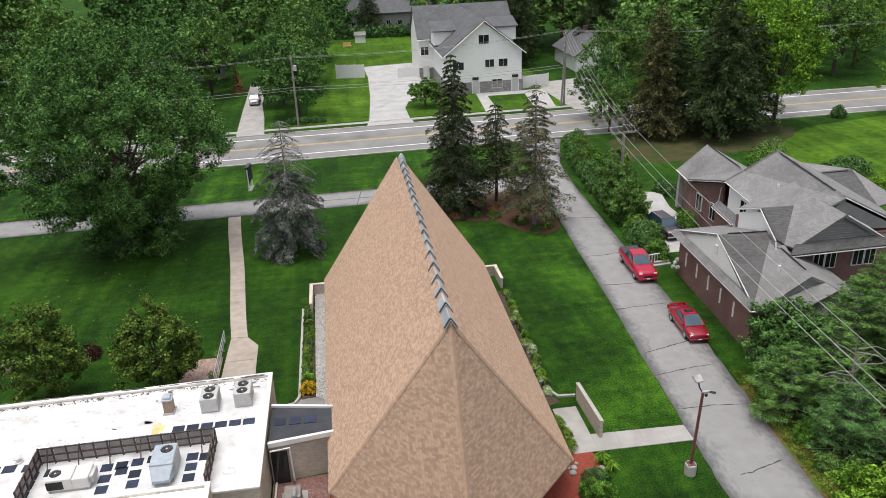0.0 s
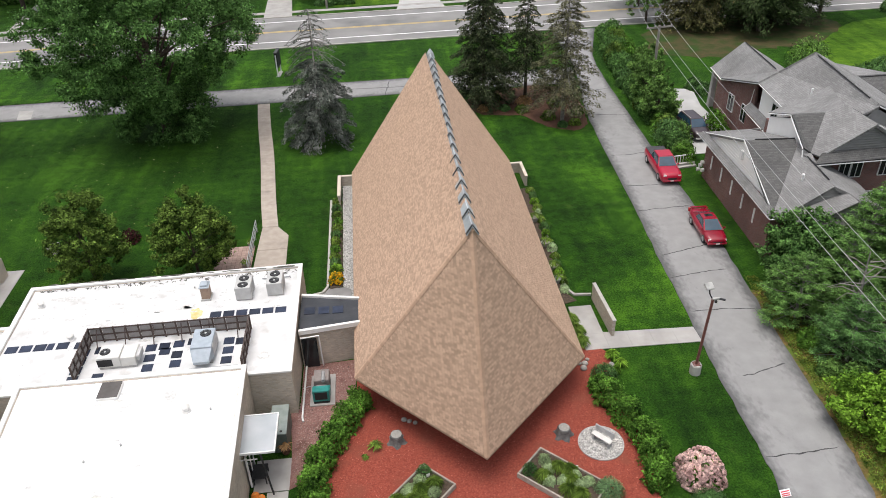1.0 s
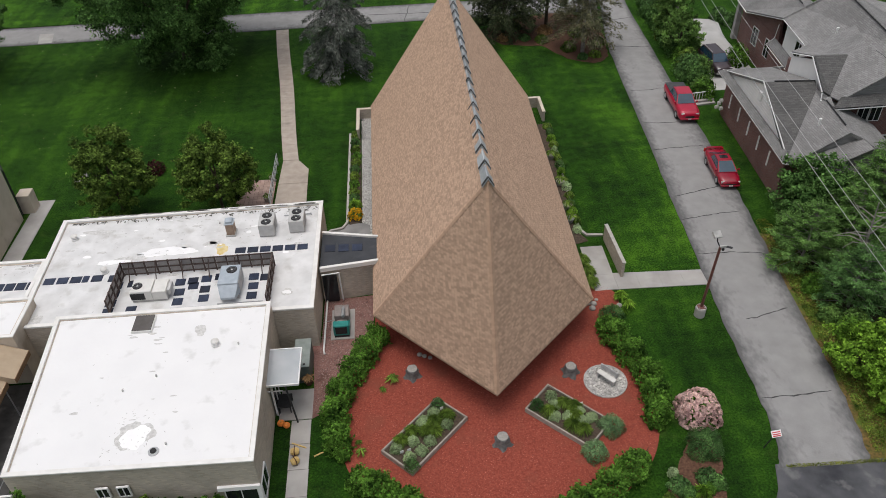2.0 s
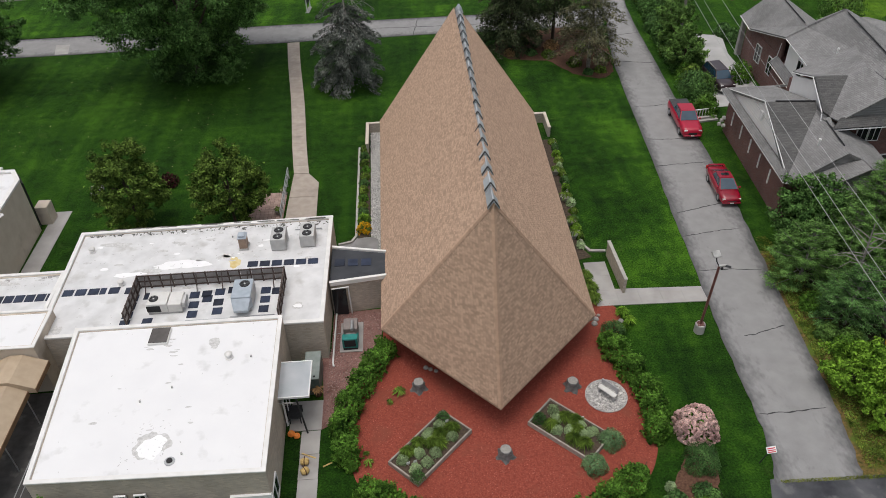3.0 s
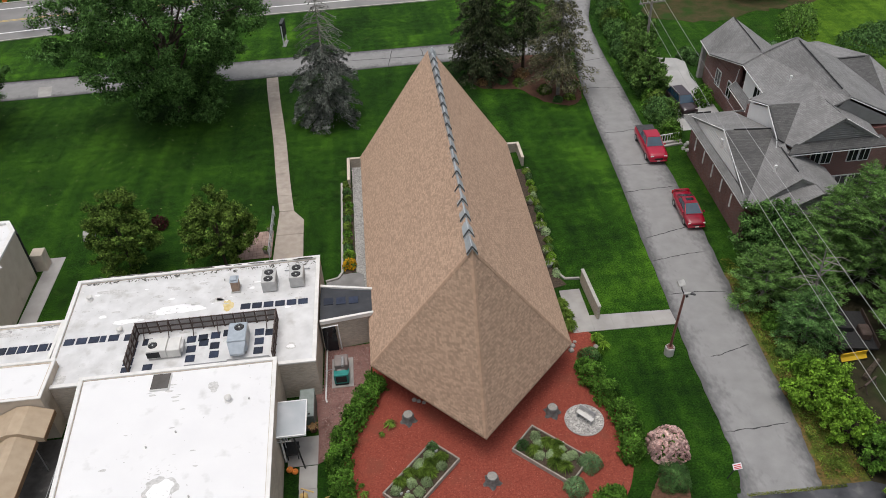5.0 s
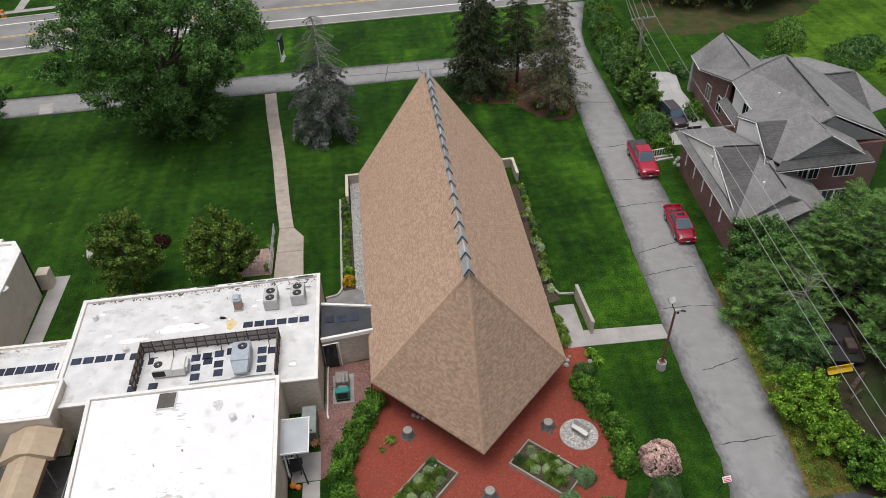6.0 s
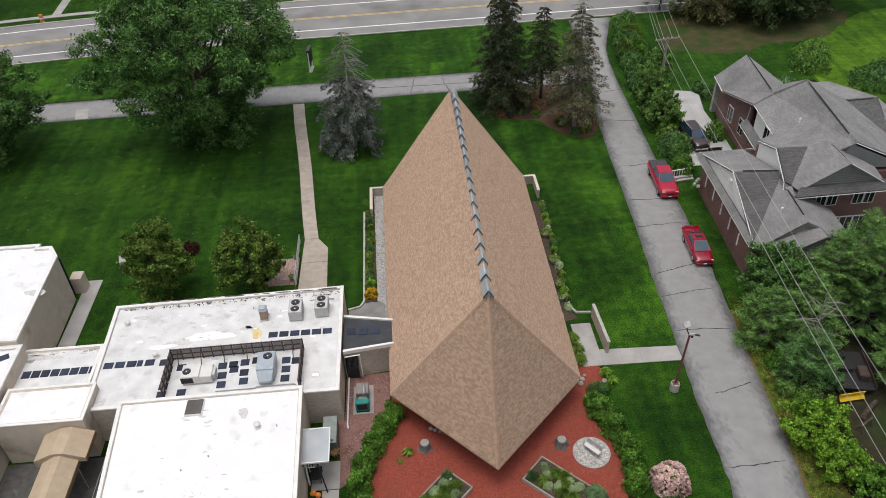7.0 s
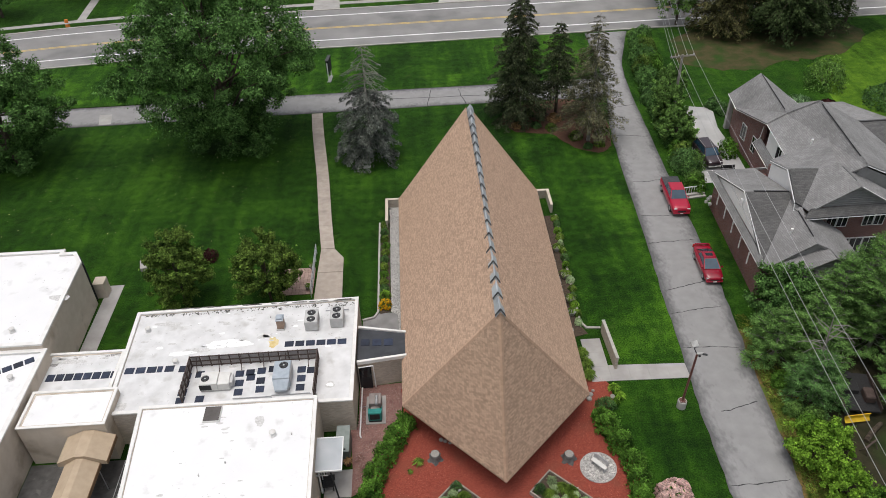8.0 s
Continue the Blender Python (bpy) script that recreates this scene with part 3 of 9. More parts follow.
def conifer(name, at, height, radius, mat, label, seed, density=1.0, bare=0.06, droop=0.35, size=0.24, gaps=0.0, group="", power=0.85, trunk=0.2, bark=BARK, dead_top=2.0, tufts=0):
    """A straight trunk with whorls of drooping, needle-covered boughs."""
    rng = np.random.default_rng(seed)
    ob = thing(name, at, float(rng.random() * 360), label, "tree", group)
    bm = bmesh.new()
    tube(bm, [(0, 0, -0.1), (0.05, 0, height * .5), (0, 0, height * .99)], [trunk, trunk * .6, trunk * .1], 7)
    P, N, S, U = [], [], [], []
    z = height * bare
    while z < height * 0.985:
        f = (z - height * bare) / (height * (1 - bare))
        L = radius * (1 - f) ** power * (0.8 + 0.3 * rng.random()) + 0.12
        nb = int(6 + 4 * (1 - f))
        ph = rng.random() * 6.28
        for b in range(nb):
            if rng.random() < gaps * (1 - 0.5 * f):
                continue
            a = ph + 6.283 * b / nb + rng.normal() * 0.2
            l = L * (0.7 + 0.45 * rng.random())
            dr = droop * (0.7 + 0.6 * rng.random())
            if b % 2 == 0 or gaps > 0.2 or f > dead_top:
                tube(bm, [(0, 0, z), (math.cos(a) * l * .5, math.sin(a) * l * .5, z - dr * l * .15), (math.cos(a) * l, math.sin(a) * l, z - dr * l * .55)],
                     [trunk * k for k in ((.26, .17, .07) if f > dead_top else (.16, .1, .03))], 3)
            k = max(4, int(l * 13 * density * (0.12 if f > dead_top else 1.0)))
            s = 0.12 + 0.9 * rng.random(k) ** 0.75
            side = rng.normal(size=k) * 0.16 * l * (1.15 - s) ** 0.6
            if tufts:
                heads = 0.3 + 0.75 * rng.random(tufts) ** 0.7
                fan = rng.normal(size=tufts) * 0.24
                pick = rng.integers(0, tufts, k)
                s = heads[pick] + rng.normal(size=k) * 0.16 / l
                side = (fan * l)[pick] + rng.normal(size=k) * 0.15
            x = math.cos(a) * l * s - math.sin(a) * side
            y = math.sin(a) * l * s + math.cos(a) * side
            zz = z - dr * l * (0.15 * s + 0.4 * s * s) - rng.random(k) * 0.14 * l
            if tufts:
                zz = z + 0.12 * l * s + rng.normal(size=k) * 0.11
            P.append(np.stack([x, y, zz], 1))
            out = np.stack([np.cos(a) * np.ones(k), np.sin(a) * np.ones(k), -dr * np.ones(k)], 1)
            U.append(out + rng.normal(size=(k, 3)) * 0.4)
            N.append(np.stack([np.cos(a) * .4 * np.ones(k), np.sin(a) * .4 * np.ones(k), np.ones(k)], 1) + rng.normal(size=(k, 3)) * 0.55)
            S.append(size * (0.6 + 0.8 * rng.random(k)))
        z += (0.22 + 0.16 * rng.random() + 0.009 * height) * (1.7 if tufts else 1.0)
    part("trunk", bm, bark, ob)
    part("crown", cards("crown", np.concatenate(P), np.concatenate(N), np.concatenate(S), mat, 0.38, np.concatenate(U), seed), mat, ob)
    return ob


def white_pine(at, height, radius, mat, seed, label="soft green white pine beside the drive", whorl=0.66, size=0.078, needles=42, low=0.12):
    """A slim trunk with tiers of level boughs that end in feathery plumes, dark gaps between the tiers."""
    rng = np.random.default_rng(seed)
    ob = thing("white_pine", at, float(rng.random() * 360), label, "tree", "roadside pines")
    stem = part("trunk", tube(bmesh.new(), [(0, 0, -0.1), (0.06, 0.03, height * .5), (0, 0, height * .98)], [.05 + .012 * height, .03 + .007 * height, .015], 7), GREYBARK, ob)
    P, N, S, U = [], [], [], []

    def plume(c, way, r):
        """A flat fan of needles round one twig end."""
        k = int(needles * (0.6 + r * 1.6))
        d = rng.normal(size=(k, 3)) * np.array([.55, .55, .2]) * r
        d += way * (rng.random(k)[:, None] * r * 1.1)
        P.append(c + d)
        U.append(way * .9 + d / r * .8 + np.array([0, 0, .25]) + rng.normal(size=(k, 3)) * .35)
        N.append(np.array([0, 0, 1.0]) + way * .25 + rng.normal(size=(k, 3)) * .5)
        S.append(size * (.6 + .8 * rng.random(k)))
    z = height * low
    bm = bmesh.new()
    while z < height * .97:
        f = z / height
        reach = radius * min(1.0, 1.35 * (1 - f) ** .75) * (.85 + .3 * rng.random()) + .1
        nb = int(5 + 2 * rng.random())
        ph = rng.random() * 6.28
        for b in range(nb):
            a = ph + 6.283 * b / nb + rng.normal() * .25
            l = reach * (.62 + .5 * rng.random())
            rise = (.05 + .5 * f) * l
            tip = np.array([math.cos(a) * l, math.sin(a) * l, z + rise])
            tube(bm, [(0, 0, z), (tip[0] * .5, tip[1] * .5, z + rise * .3), tuple(tip)], [.035, .022, .008], 3)
            way = np.array([math.cos(a), math.sin(a), .15])
            across = np.array([-math.sin(a), math.cos(a), 0])
            m = max(3, int(l * 4.2))
            for j in range(m):
                t = .34 + .66 * (j + .5) / m
                w = (1.12 - t) * l * .5
                for sgn in (-1, 1) if j < m - 1 else (0,):
                    c = np.array([tip[0] * t, tip[1] * t, z + rise * t * t]) + across * sgn * w * (.35 + .75 * rng.random()) + rng.normal(size=3) * .05
                    plume(c, way * .7 + across * sgn * .6, .15 + .10 * rng.random())
        z += whorl * (.75 + .5 * rng.random()) * (1 - .35 * f)
    plume(np.array([0, 0, height]), np.array([0, 0, 1.0]), .2)
    part("bough", bm, GREYBARK, stem)
    part("crown", cards("crown", np.concatenate(P), np.concatenate(N), np.concatenate(S), mat, 0.24, np.concatenate(U), seed), mat, ob)
    return ob


def shrub(name, at, rx, ry, h, mat, label, seed, n=900, size=0.09, rz=0.0, group="", category="shrub", core=None, blossom=None, bloom_n=0, bloom_size=0.07):
    """A rounded bush of leaves round a dark core of twigs."""
    rng = np.random.default_rng(seed)
    ob = thing(name, at, rz, label, category, group)
    bm = bmesh.new()
    for k in range(7):
        a = 6.283 * k / 7
        tube(bm, [(0, 0, -0.05), (rx * .35 * math.cos(a), ry * .35 * math.sin(a), h * .45), (rx * .7 * math.cos(a), ry * .7 * math.sin(a), h * .75)], [0.03, 0.02, 0.008], 4)
    part("stem", bm, BARK, ob)

    def shell(count, lift):
        d = unit(rng, count)
        d[:, 2] = np.abs(d[:, 2])
        lump = 1 + 0.13 * np.sin(4 * np.arctan2(d[:, 1], d[:, 0]) + seed) * (1 - d[:, 2]) + 0.08 * np.sin(9 * d[:, 0] + 7 * d[:, 1] + seed)
        k = (lift + (1.02 - lift) * rng.random(count) ** 0.5) * lump
        p = d * k[:, None] * np.array([rx, ry, h]) * np.array([1, 1, 0.97])
        p[:, 2] += 0.02
        return p, d + rng.normal(size=(count, 3)) * 0.5
    p, q = shell(n, 0.6)
    part("foliage", cards("foliage", p, q, size * (0.6 + 0.8 * rng.random(n)), mat, seed=seed), mat, ob)
    if blossom:
        heads, q = shell(bloom_n // 12, 0.97)
        p = np.repeat(heads, 12, 0)
        d = unit(rng, len(p))
        q = d + 0.3 * np.repeat(q, 12, 0)
        p = p + d * bloom_size * 0.85
        bloom_n = len(p)
        part("blossom", cards("blossom", p, q, bloom_size * 0.62 * (0.7 + 0.6 * rng.random(bloom_n)), blossom, 0.9, seed=seed + 1), blossom, ob)
    return ob


def hedge(name, line, width, height, mat, label, seed, per=520, size=0.095, group=""):
    """A clipped hedge along a line."""
    rng = np.random.default_rng(seed)
    pts = np.array(curve_pts(line, 10))
    o = pts.mean(0)
    ob = thing(name, (o[0], o[1], 0), 0, label, "hedge", group)
    seg = np.linalg.norm(np.diff(pts, axis=0), axis=1)
    L = seg.sum()
    n = int(per * L)
    s = rng.random(n) * L
    cum = np.concatenate([[0], np.cumsum(seg)])
    k = np.clip(np.searchsorted(cum, s) - 1, 0, len(seg) - 1)
    t = (s - cum[k]) / seg[k]
    c = pts[k] + (pts[k + 1] - pts[k]) * t[:, None]
    tan = (pts[k + 1] - pts[k]) / seg[k][:, None]
    sid = np.stack([-tan[:, 1], tan[:, 0]], 1)
    a = rng.random(n) * math.pi
    lump = 1 + 0.15 * np.sin(s * 4.1 + seed) + 0.09 * np.sin(s * 9.7 + 2 * seed + 3 * a)
    end = np.clip(np.minimum(s, L - s) / (0.5 * width), 0.15, 1) ** 0.5
    # two thirds of the leaves on the top, one third on the flanks
    e = 3.2
    ca, sa = rng.random(n) * 2 - 1, rng.random(n)
    top = rng.random(n) < 0.66
    sa = np.where(top, (1 - np.abs(ca) ** e) ** (1 / e), sa)
    ca = np.where(top, ca, np.sign(ca) * (1 - sa ** e) ** (1 / e))
    # sprigs stand proud, with dark gaps between them
    gap = 0.165 * width
    place = np.stack([s, ca * width / 2, sa * height], 1)
    tips = place[rng.choice(n, min(n, int(1.3 * L * (width + 1.4 * height) / gap ** 2)), replace=False)]
    near = np.concatenate([np.sqrt(((b[:, None] - tips[None]) ** 2).sum(2).min(1)) for b in np.array_split(place, max(1, n // 1500))])
    bump = 1.11 - 0.40 * np.clip(near / (0.62 * gap), 0, 1) ** 1.6
    rr = (0.84 + 0.18 * rng.random(n) ** 0.5) * lump * end * bump
    xy = c + sid * (ca * rr * width / 2)[:, None] - o
    z = np.clip(sa * rr * height, 0.03, None)
    nor = np.concatenate([sid * ca[:, None], sa[:, None] + 0.2], 1) + rng.normal(size=(n, 3)) * 0.62
    part("foliage", cards("foliage", np.concatenate([xy, z[:, None]], 1), nor, size * (0.6 + 0.8 * rng.random(n)), mat, seed=seed), mat, ob)
    step = max(1, len(pts) // 8)
    for q in range(step // 2, len(pts), step):
        x, y = pts[q] - o
        bm = tube(bmesh.new(), [(x, y, -0.05), (x + .05, y, height * .5)], [0.04, 0.02], 4)
        tube(bm, [(x, y, height * .2), (x + .2, y + .15, height * .7)], [0.025, 0.01], 4)
        part("stem", bm, BARK, ob)
    return ob


def tufted(name, at, r, h, mat, label, seed, n=70, category="plant", group="", blade=0.16):
    """A clump of arching blades."""
    rng = np.random.default_rng(seed)
    ob = thing(name, at, 0, label, category, group)
    a = rng.random(n) * 6.283
    s = 0.15 + 0.85 * rng.random(n)
    P = np.stack([np.cos(a) * r * s * .75, np.sin(a) * r * s * .75, h * (0.95 - 0.6 * s * s)], 1)
    U = np.stack([np.cos(a), np.sin(a), 0.9 - 1.5 * s], 1)
    N = np.stack([np.cos(a) * .5, np.sin(a) * .5, np.ones(n)], 1) + rng.normal(size=(n, 3)) * .2
    part("foliage", cards("foliage", P, N, r * (0.4 + 0.25 * rng.random(n)), mat, blade, U, seed), mat, ob)
    return ob


def uv_roof(bm, *faces):
    """Roof planes with courses laid along the eaves."""
    uv = bm.loops.layers.uv.verify()
    for pts in faces:
        vs = [Vector(p) for p in pts]
        nrm = (vs[1] - vs[0]).cross(vs[-1] - vs[0]).normalized()
        if nrm.z < 0:
            nrm = -nrm
        across = Vector((0, 0, 1)).cross(nrm)
        across = across.normalized() if across.length > 1e-4 else Vector((1, 0, 0))
        up = nrm.cross(across)
        f = bm.faces.new([bm.verts.new(p) for p in vs])
        for l in f.loops:
            l[uv].uv = (l.vert.co.dot(across), l.vert.co.dot(up))
    return bm


# ---- ground ----
def structure(name, bm, mat, label, category, smooth=False):
    ob = part(name, bm, mat, None, label, smooth)
    return tagged(ob, label, category, "", "structure")


bm = bmesh.new()
xs = [-700, -300, -150, -90, -60, -40, -20, 0, 20, 40, 60, 90, 150, 300, 700]
ys = [-250, -100, -40, 0, 20, 40, 60, 80, 100, 130, 170, 250, 400, 900]
vg = [[bm.verts.new((x, y, -0.002)) for x in xs] for y in ys]
for j in range(len(ys) - 1):
    for i in range(len(xs) - 1):
        bm.faces.new((vg[j][i], vg[j][i + 1], vg[j + 1][i + 1], vg[j + 1][i]))
structure("ground", bm, LAWN, "mown green lawn with faint mowing stripes", "lawn")


def road_y(x):
    return 102.35 + 0.034 * x - (0.0021 * (x + 25) ** 2 if x < -25 else 0.0) - (0.0003 * (x - 30) ** 2 if x > 30 else 0.0)


RX = [-260 + 10 * i for i in range(56)]
structure("road", between([(x, road_y(x) - 7.0) for x in RX], [(x, road_y(x) + 7.0) for x in RX], -0.2, 0.03), ROADM, "grey two-lane asphalt road", "road")


def stripe(name, off, w, mat, label, xs):
    return tagged(part(name, between([(x, road_y(x) + off - w / 2) for x in xs], [(x, road_y(x) + off + w / 2) for x in xs], 0.03, 0.036), mat), label, "road marking", "", "structure")


stripe("white_edge_line", -4.45, 0.28, ROADWHITE, "white painted line along the road edge", RX)
stripe("white_edge_line", 4.75, 0.28, ROADWHITE, "white painted line along the road edge", RX)
stripe("yellow_centre_line", -0.16, 0.16, ROADYELLOW, "worn double yellow centre line", RX)
stripe("yellow_centre_line", 0.2, 0.16, ROADYELLOW, "worn double yellow centre line", RX)
structure("kerb", between([(x, road_y(x) + 7.0) for x in RX], [(x, road_y(x) + 7.3) for x in RX], -0.2, 0.13), CURB, "pale concrete kerb beside the road", "kerb")
structure("kerb", between([(x, road_y(x) - 7.25) for x in RX], [(x, road_y(x) - 7.0) for x in RX], -0.2, 0.10), CURB, "pale concrete kerb beside the road", "kerb")
far_walk = between([(x, road_y(x) + 9.2) for x in RX if -120 < x < 45], [(x, road_y(x) + 10.3) for x in RX if -120 < x < 45], -0.1, 0.045)
structure("pavement", far_walk, PALE_CONCRETE, "pale concrete pavement across the road", "pavement")

# the long drive beside the lawn
WEST = curve_pts([(23.2, 95.4), (22.9, 88), (22.2, 79), (20.4, 68), (19.6, 58), (18.9, 48), (18.3, 40), (17.85, 33.5), (17.5, 28), (17.35, 23.7), (17.1, 21.4), (16.65, 19.9)], 6)
EAST = curve_pts([(29.0, 95.6), (26.0, 86), (25.0, 79), (24.4, 68), (23.9, 56), (23.5, 45), (23.0, 38), (22.6, 34), (22.15, 28), (21.75, 23.7), (21.3, 21), (21.1, 19.7)], 6)
def strip_uv(left, right, z0, z1):
    """A strip between two lines, unwrapped across and along."""
    bm = between(left, right, z0, z1)
    uv = bm.loops.layers.uv.verify()
    ends = {}
    for a, b in zip(left, right):
        ends[(round(a[0], 3), round(a[1], 3))] = 0.0
        ends[(round(b[0], 3), round(b[1], 3))] = 1.0
    for f in bm.faces:
        for l in f.loops:
            c = l.vert.co
            l[uv].uv = (ends.get((round(c.x, 3), round(c.y, 3)), 0.5), c.y)
    return bm


structure("driveway", strip_uv(wander(WEST, .07, 3), wander(EAST, .06, 4), -0.2, 0.035), DRIVE, "worn grey asphalt driveway with sealed cracks", "driveway")
LOT = [(16.5, 20.1), (18.3, 20.0), (21.2, 19.95), (23.8, 19.9), (30, 17), (30, -30), (-10, -30), (2, 0), (10, 9), (13.2, 14.2), (15.2, 17.4), (16.1, 18.8)]
structure("car_park", slab(LOT, -0.2, 0.03), FRESH, "dark resurfaced asphalt at the end of the drive", "asphalt")
NS = [(x, 76.1 + 0.02 * (min(x, 6) + 10) + 0.05 * math.sin(x)) for x in range(-110, 22, 4)] + [(21.5, 76.6)]
NN = [(x, 80.75 + 0.019 * (x + 16) + 0.05 * math.sin(x * 1.7)) for x in range(-110, 22, 4)] + [(22.3, 81.3)]
structure("lane", strip_uv(NS, NN, -0.2, 0.03), DRIVE, "worn grey asphalt lane across the lawn", "lane")
tagged(part("concrete_patch", slab([(-36.5, 75.75), (-35.15, 75.85), (-35.7, 78.25), (-37.15, 78.27)], 0.0, 0.037), PALE_CONCRETE), "pale concrete patch in the lane", "paving", "", "structure")


def crack(x0, y0, x1, y1, seed, w=0.048):
    r = random.Random(seed)
    n = 16
    up, lo = [], []
    y = 0
    for i in range(n + 1):
        t = i / n
        y += r.uniform(-0.06, 0.06)
        ww = w * r.uniform(0.35, 1.0) * (1 if 0 < i < n else 0.2)
        dx, dy = x1 - x0, y1 - y0
        ln = math.hypot(dx, dy)
        px, py = x0 + dx * t - dy / ln * y, y0 + dy * t + dx / ln * y
        up.append((px - dy / ln * ww, py + dx / ln * ww))
        lo.append((px + dy / ln * ww, py - dx / ln * ww))
    tagged(part("sealed_crack", between(up, lo, 0.03, 0.0405), TAR_AND_SHADE), "black sealed crack across worn asphalt", "crack", "cracks in the drive", "structure")


for k, row in enumerate([(18.8, 42.2, 22.6, 42.9), (18.3, 39.5, 22.5, 40.1), (18.2, 35.8, 22.3, 35.5), (18.9, 29.8, 21.7, 30.3), (17.5, 24.1, 21.3, 24.1), (19.0, 48.4, 23.2, 48.6),
                         (19.5, 52.6, 23.5, 52.3), (19.9, 58.2, 23.8, 58.6), (20.6, 67.5, 24.2, 67.2), (21.0, 73.5, 24.6, 74.4)]):
    crack(*row, k)
for k, x in enumerate((-46, -30.5, -24, -6, 1, 5.5, 13)):
    crack(x, 76.3, x + 0.8 * math.sin(k * 2.1), 80.6, 30 + k, 0.06)
crack(-3.5, 78.7, 8.5, 78.4, 50, 0.05)
crack(-33, 78.6, -24, 79.0, 51, 0.05)

# Lawn sheets that carry the brighter light in their colour.
EAST_LAWN = [(12.75, 34.6), (12.75, 38.5), (11.9, 39.2), (11.95, 53.4), (11.7, 57), (10, 62), (9, 75.9), (22.2, 76.3), (21.6, 74)] + [p for p in WEST if 34.6 < p[1] < 73] + [(17.95, 34.6)]
structure("east_lawn", slab(EAST_LAWN, -.1, .008), LITLAWN, "bright mown lawn between church and drive", "lawn")
structure("north_lawn", slab([(-110, 79.3), (23.6, 81.6), (25.2, 94.8), (-20, 93.9), (-46, 92.9), (-110, 78.9)], -.1, .008), LITLAWN, "bright strip of lawn beside the road", "lawn")
structure("front_lawn", slab([(-5, 113.4), (37, 114.2), (38, 203), (-4, 203)], -.1, .006), SUNLITLAWN, "bright mown lawn round the white house", "lawn")
structure("far_lawn", slab([(46, 62), (120, 60), (120, 95), (78, 95.2), (62, 92), (48, 82)], -.1, .008), SUNLITLAWN, "bright open lawn beyond the brick house", "lawn")
# weedy strip and woodland floor on the east side
structure("verge", between(wander(curve_pts([(22.7, 39.5), (22.5, 37.5), (22.2, 34), (21.75, 28), (21.35, 23.7), (20.9, 20.2), (24, 12)], 8), .12, 7),
                           wander(curve_pts([(23.9, 39.5), (24.2, 38), (24.4, 36), (24.2, 28), (23.9, 23.7), (24.6, 20), (28, 12)], 8), .2, 8), -0.1, 0.012), VERGE, "weedy yellowing strip beside the drive", "grass")
structure("grass_bank", slab([(23.55, 47), (24.0, 56), (26.2, 56), (25.3, 41), (24.6, 37), (22.95, 37.5)], -0.1, 0.02), LAWN, "strip of lawn beside the brick house", "lawn")
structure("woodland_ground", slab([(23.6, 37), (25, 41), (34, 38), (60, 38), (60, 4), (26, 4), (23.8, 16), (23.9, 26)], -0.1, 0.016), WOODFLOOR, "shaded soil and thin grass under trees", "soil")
structure("shade_ground", slab(wander(curve_pts([(33, 84.5), (35, 93), (44, 97), (56, 97), (60, 91), (53, 85), (46, 83.5), (40, 81.5), (33, 84.5)], 6)[:-1], .5, 9), -0.1, 0.014), SHADEGRASS, "bare shaded soil under tall conifers", "soil")

# ---- lawn walk, patio, church paths ----
lawn_walk = thing("lawn_walk", (0, 0, 0), 0, "narrow buff paved walk across the lawn", "path", "", "structure")
n = 22
for i in range(n):
    a, b = i / n, (i + 1) / n
    le = lambda t: (-12.36 + 2.95 * t - 0.05 * math.sin(9 * t), 75.9 - 25.6 * t)
    ri = lambda t: (-11.12 + 2.9 * t - 0.05 * math.sin(9 * t), 75.95 - 25.7 * t)
    pa, pb, pc, pd = le(a), ri(a), ri(b), le(b)
    g = 0.008
    part("paving_slab", slab([(pa[0], pa[1] - g), (pb[0], pb[1] - g), (pc[0], pc[1] + g), (pd[0], pd[1] + g)], -0.05, 0.035), PAVER, lawn_walk)
for q in ([(-9.42, 50.25), (-8.24, 50.2), (-7.38, 48.85), (-7.35, 47.0), (-9.5, 47.0)], [(-9.5, 46.96), (-7.35, 46.96), (-7.25, 43.4), (-9.55, 43.4)]):
    part("paving_slab", slab(q, -0.05, 0.035), PAVER, lawn_walk)
brick_patio = thing("brick_patio", (0, 0, 0), 0, "small pinkish brick patio beside the walk", "patio", "", "structure")
part("bedding", boxes((-12.3, -9.69, 44.3, 47.71, -.05, .02)), BROWNMULCH, brick_patio)
for i in range(9):
    for j in range(11):
        x, y = -12.3 + i * .29, 44.3 + j * .31
        part("paver", boxes((x + .008, x + .282, y + .008, y + .302, -.05, .032)), PATIOBRICK, brick_patio)

PALELEAF = material("pale_clipping", (0.30, 0.30, 0.12), (0.5, 0.46, 0.22), 6, 0.9, 0, random_by="island", spread=0.4)
LAWN_WEST = [(-40, 52), (-12, 52), (-13, 75), (-40, 75)]


# ---- red garden ----
GARDEN = curve_pts([(-2.6, 33.5), (-2.5, 31.0), (-3.6, 28.5), (-4.3, 25.8), (-4.2, 23.0), (-3.4, 20.9), (-1.5, 19.2), (1.5, 17.6), (5, 17.4), (8, 18.6), (10.2, 20.2),
                    (11.4, 21.9), (12.1, 24.5), (12.0, 27.2), (11.4, 29.8), (12.0, 31.6), (11.9, 33.0), (10.0, 34.0), (3, 34.0), (-2.6, 33.5)], 6)[:-1]
structure("mulch_bed", slab(GARDEN, -0.1, 0.03), MULCH, "bed of red wood-chip mulch round the church", "mulch")
rng = np.random.default_rng(5)


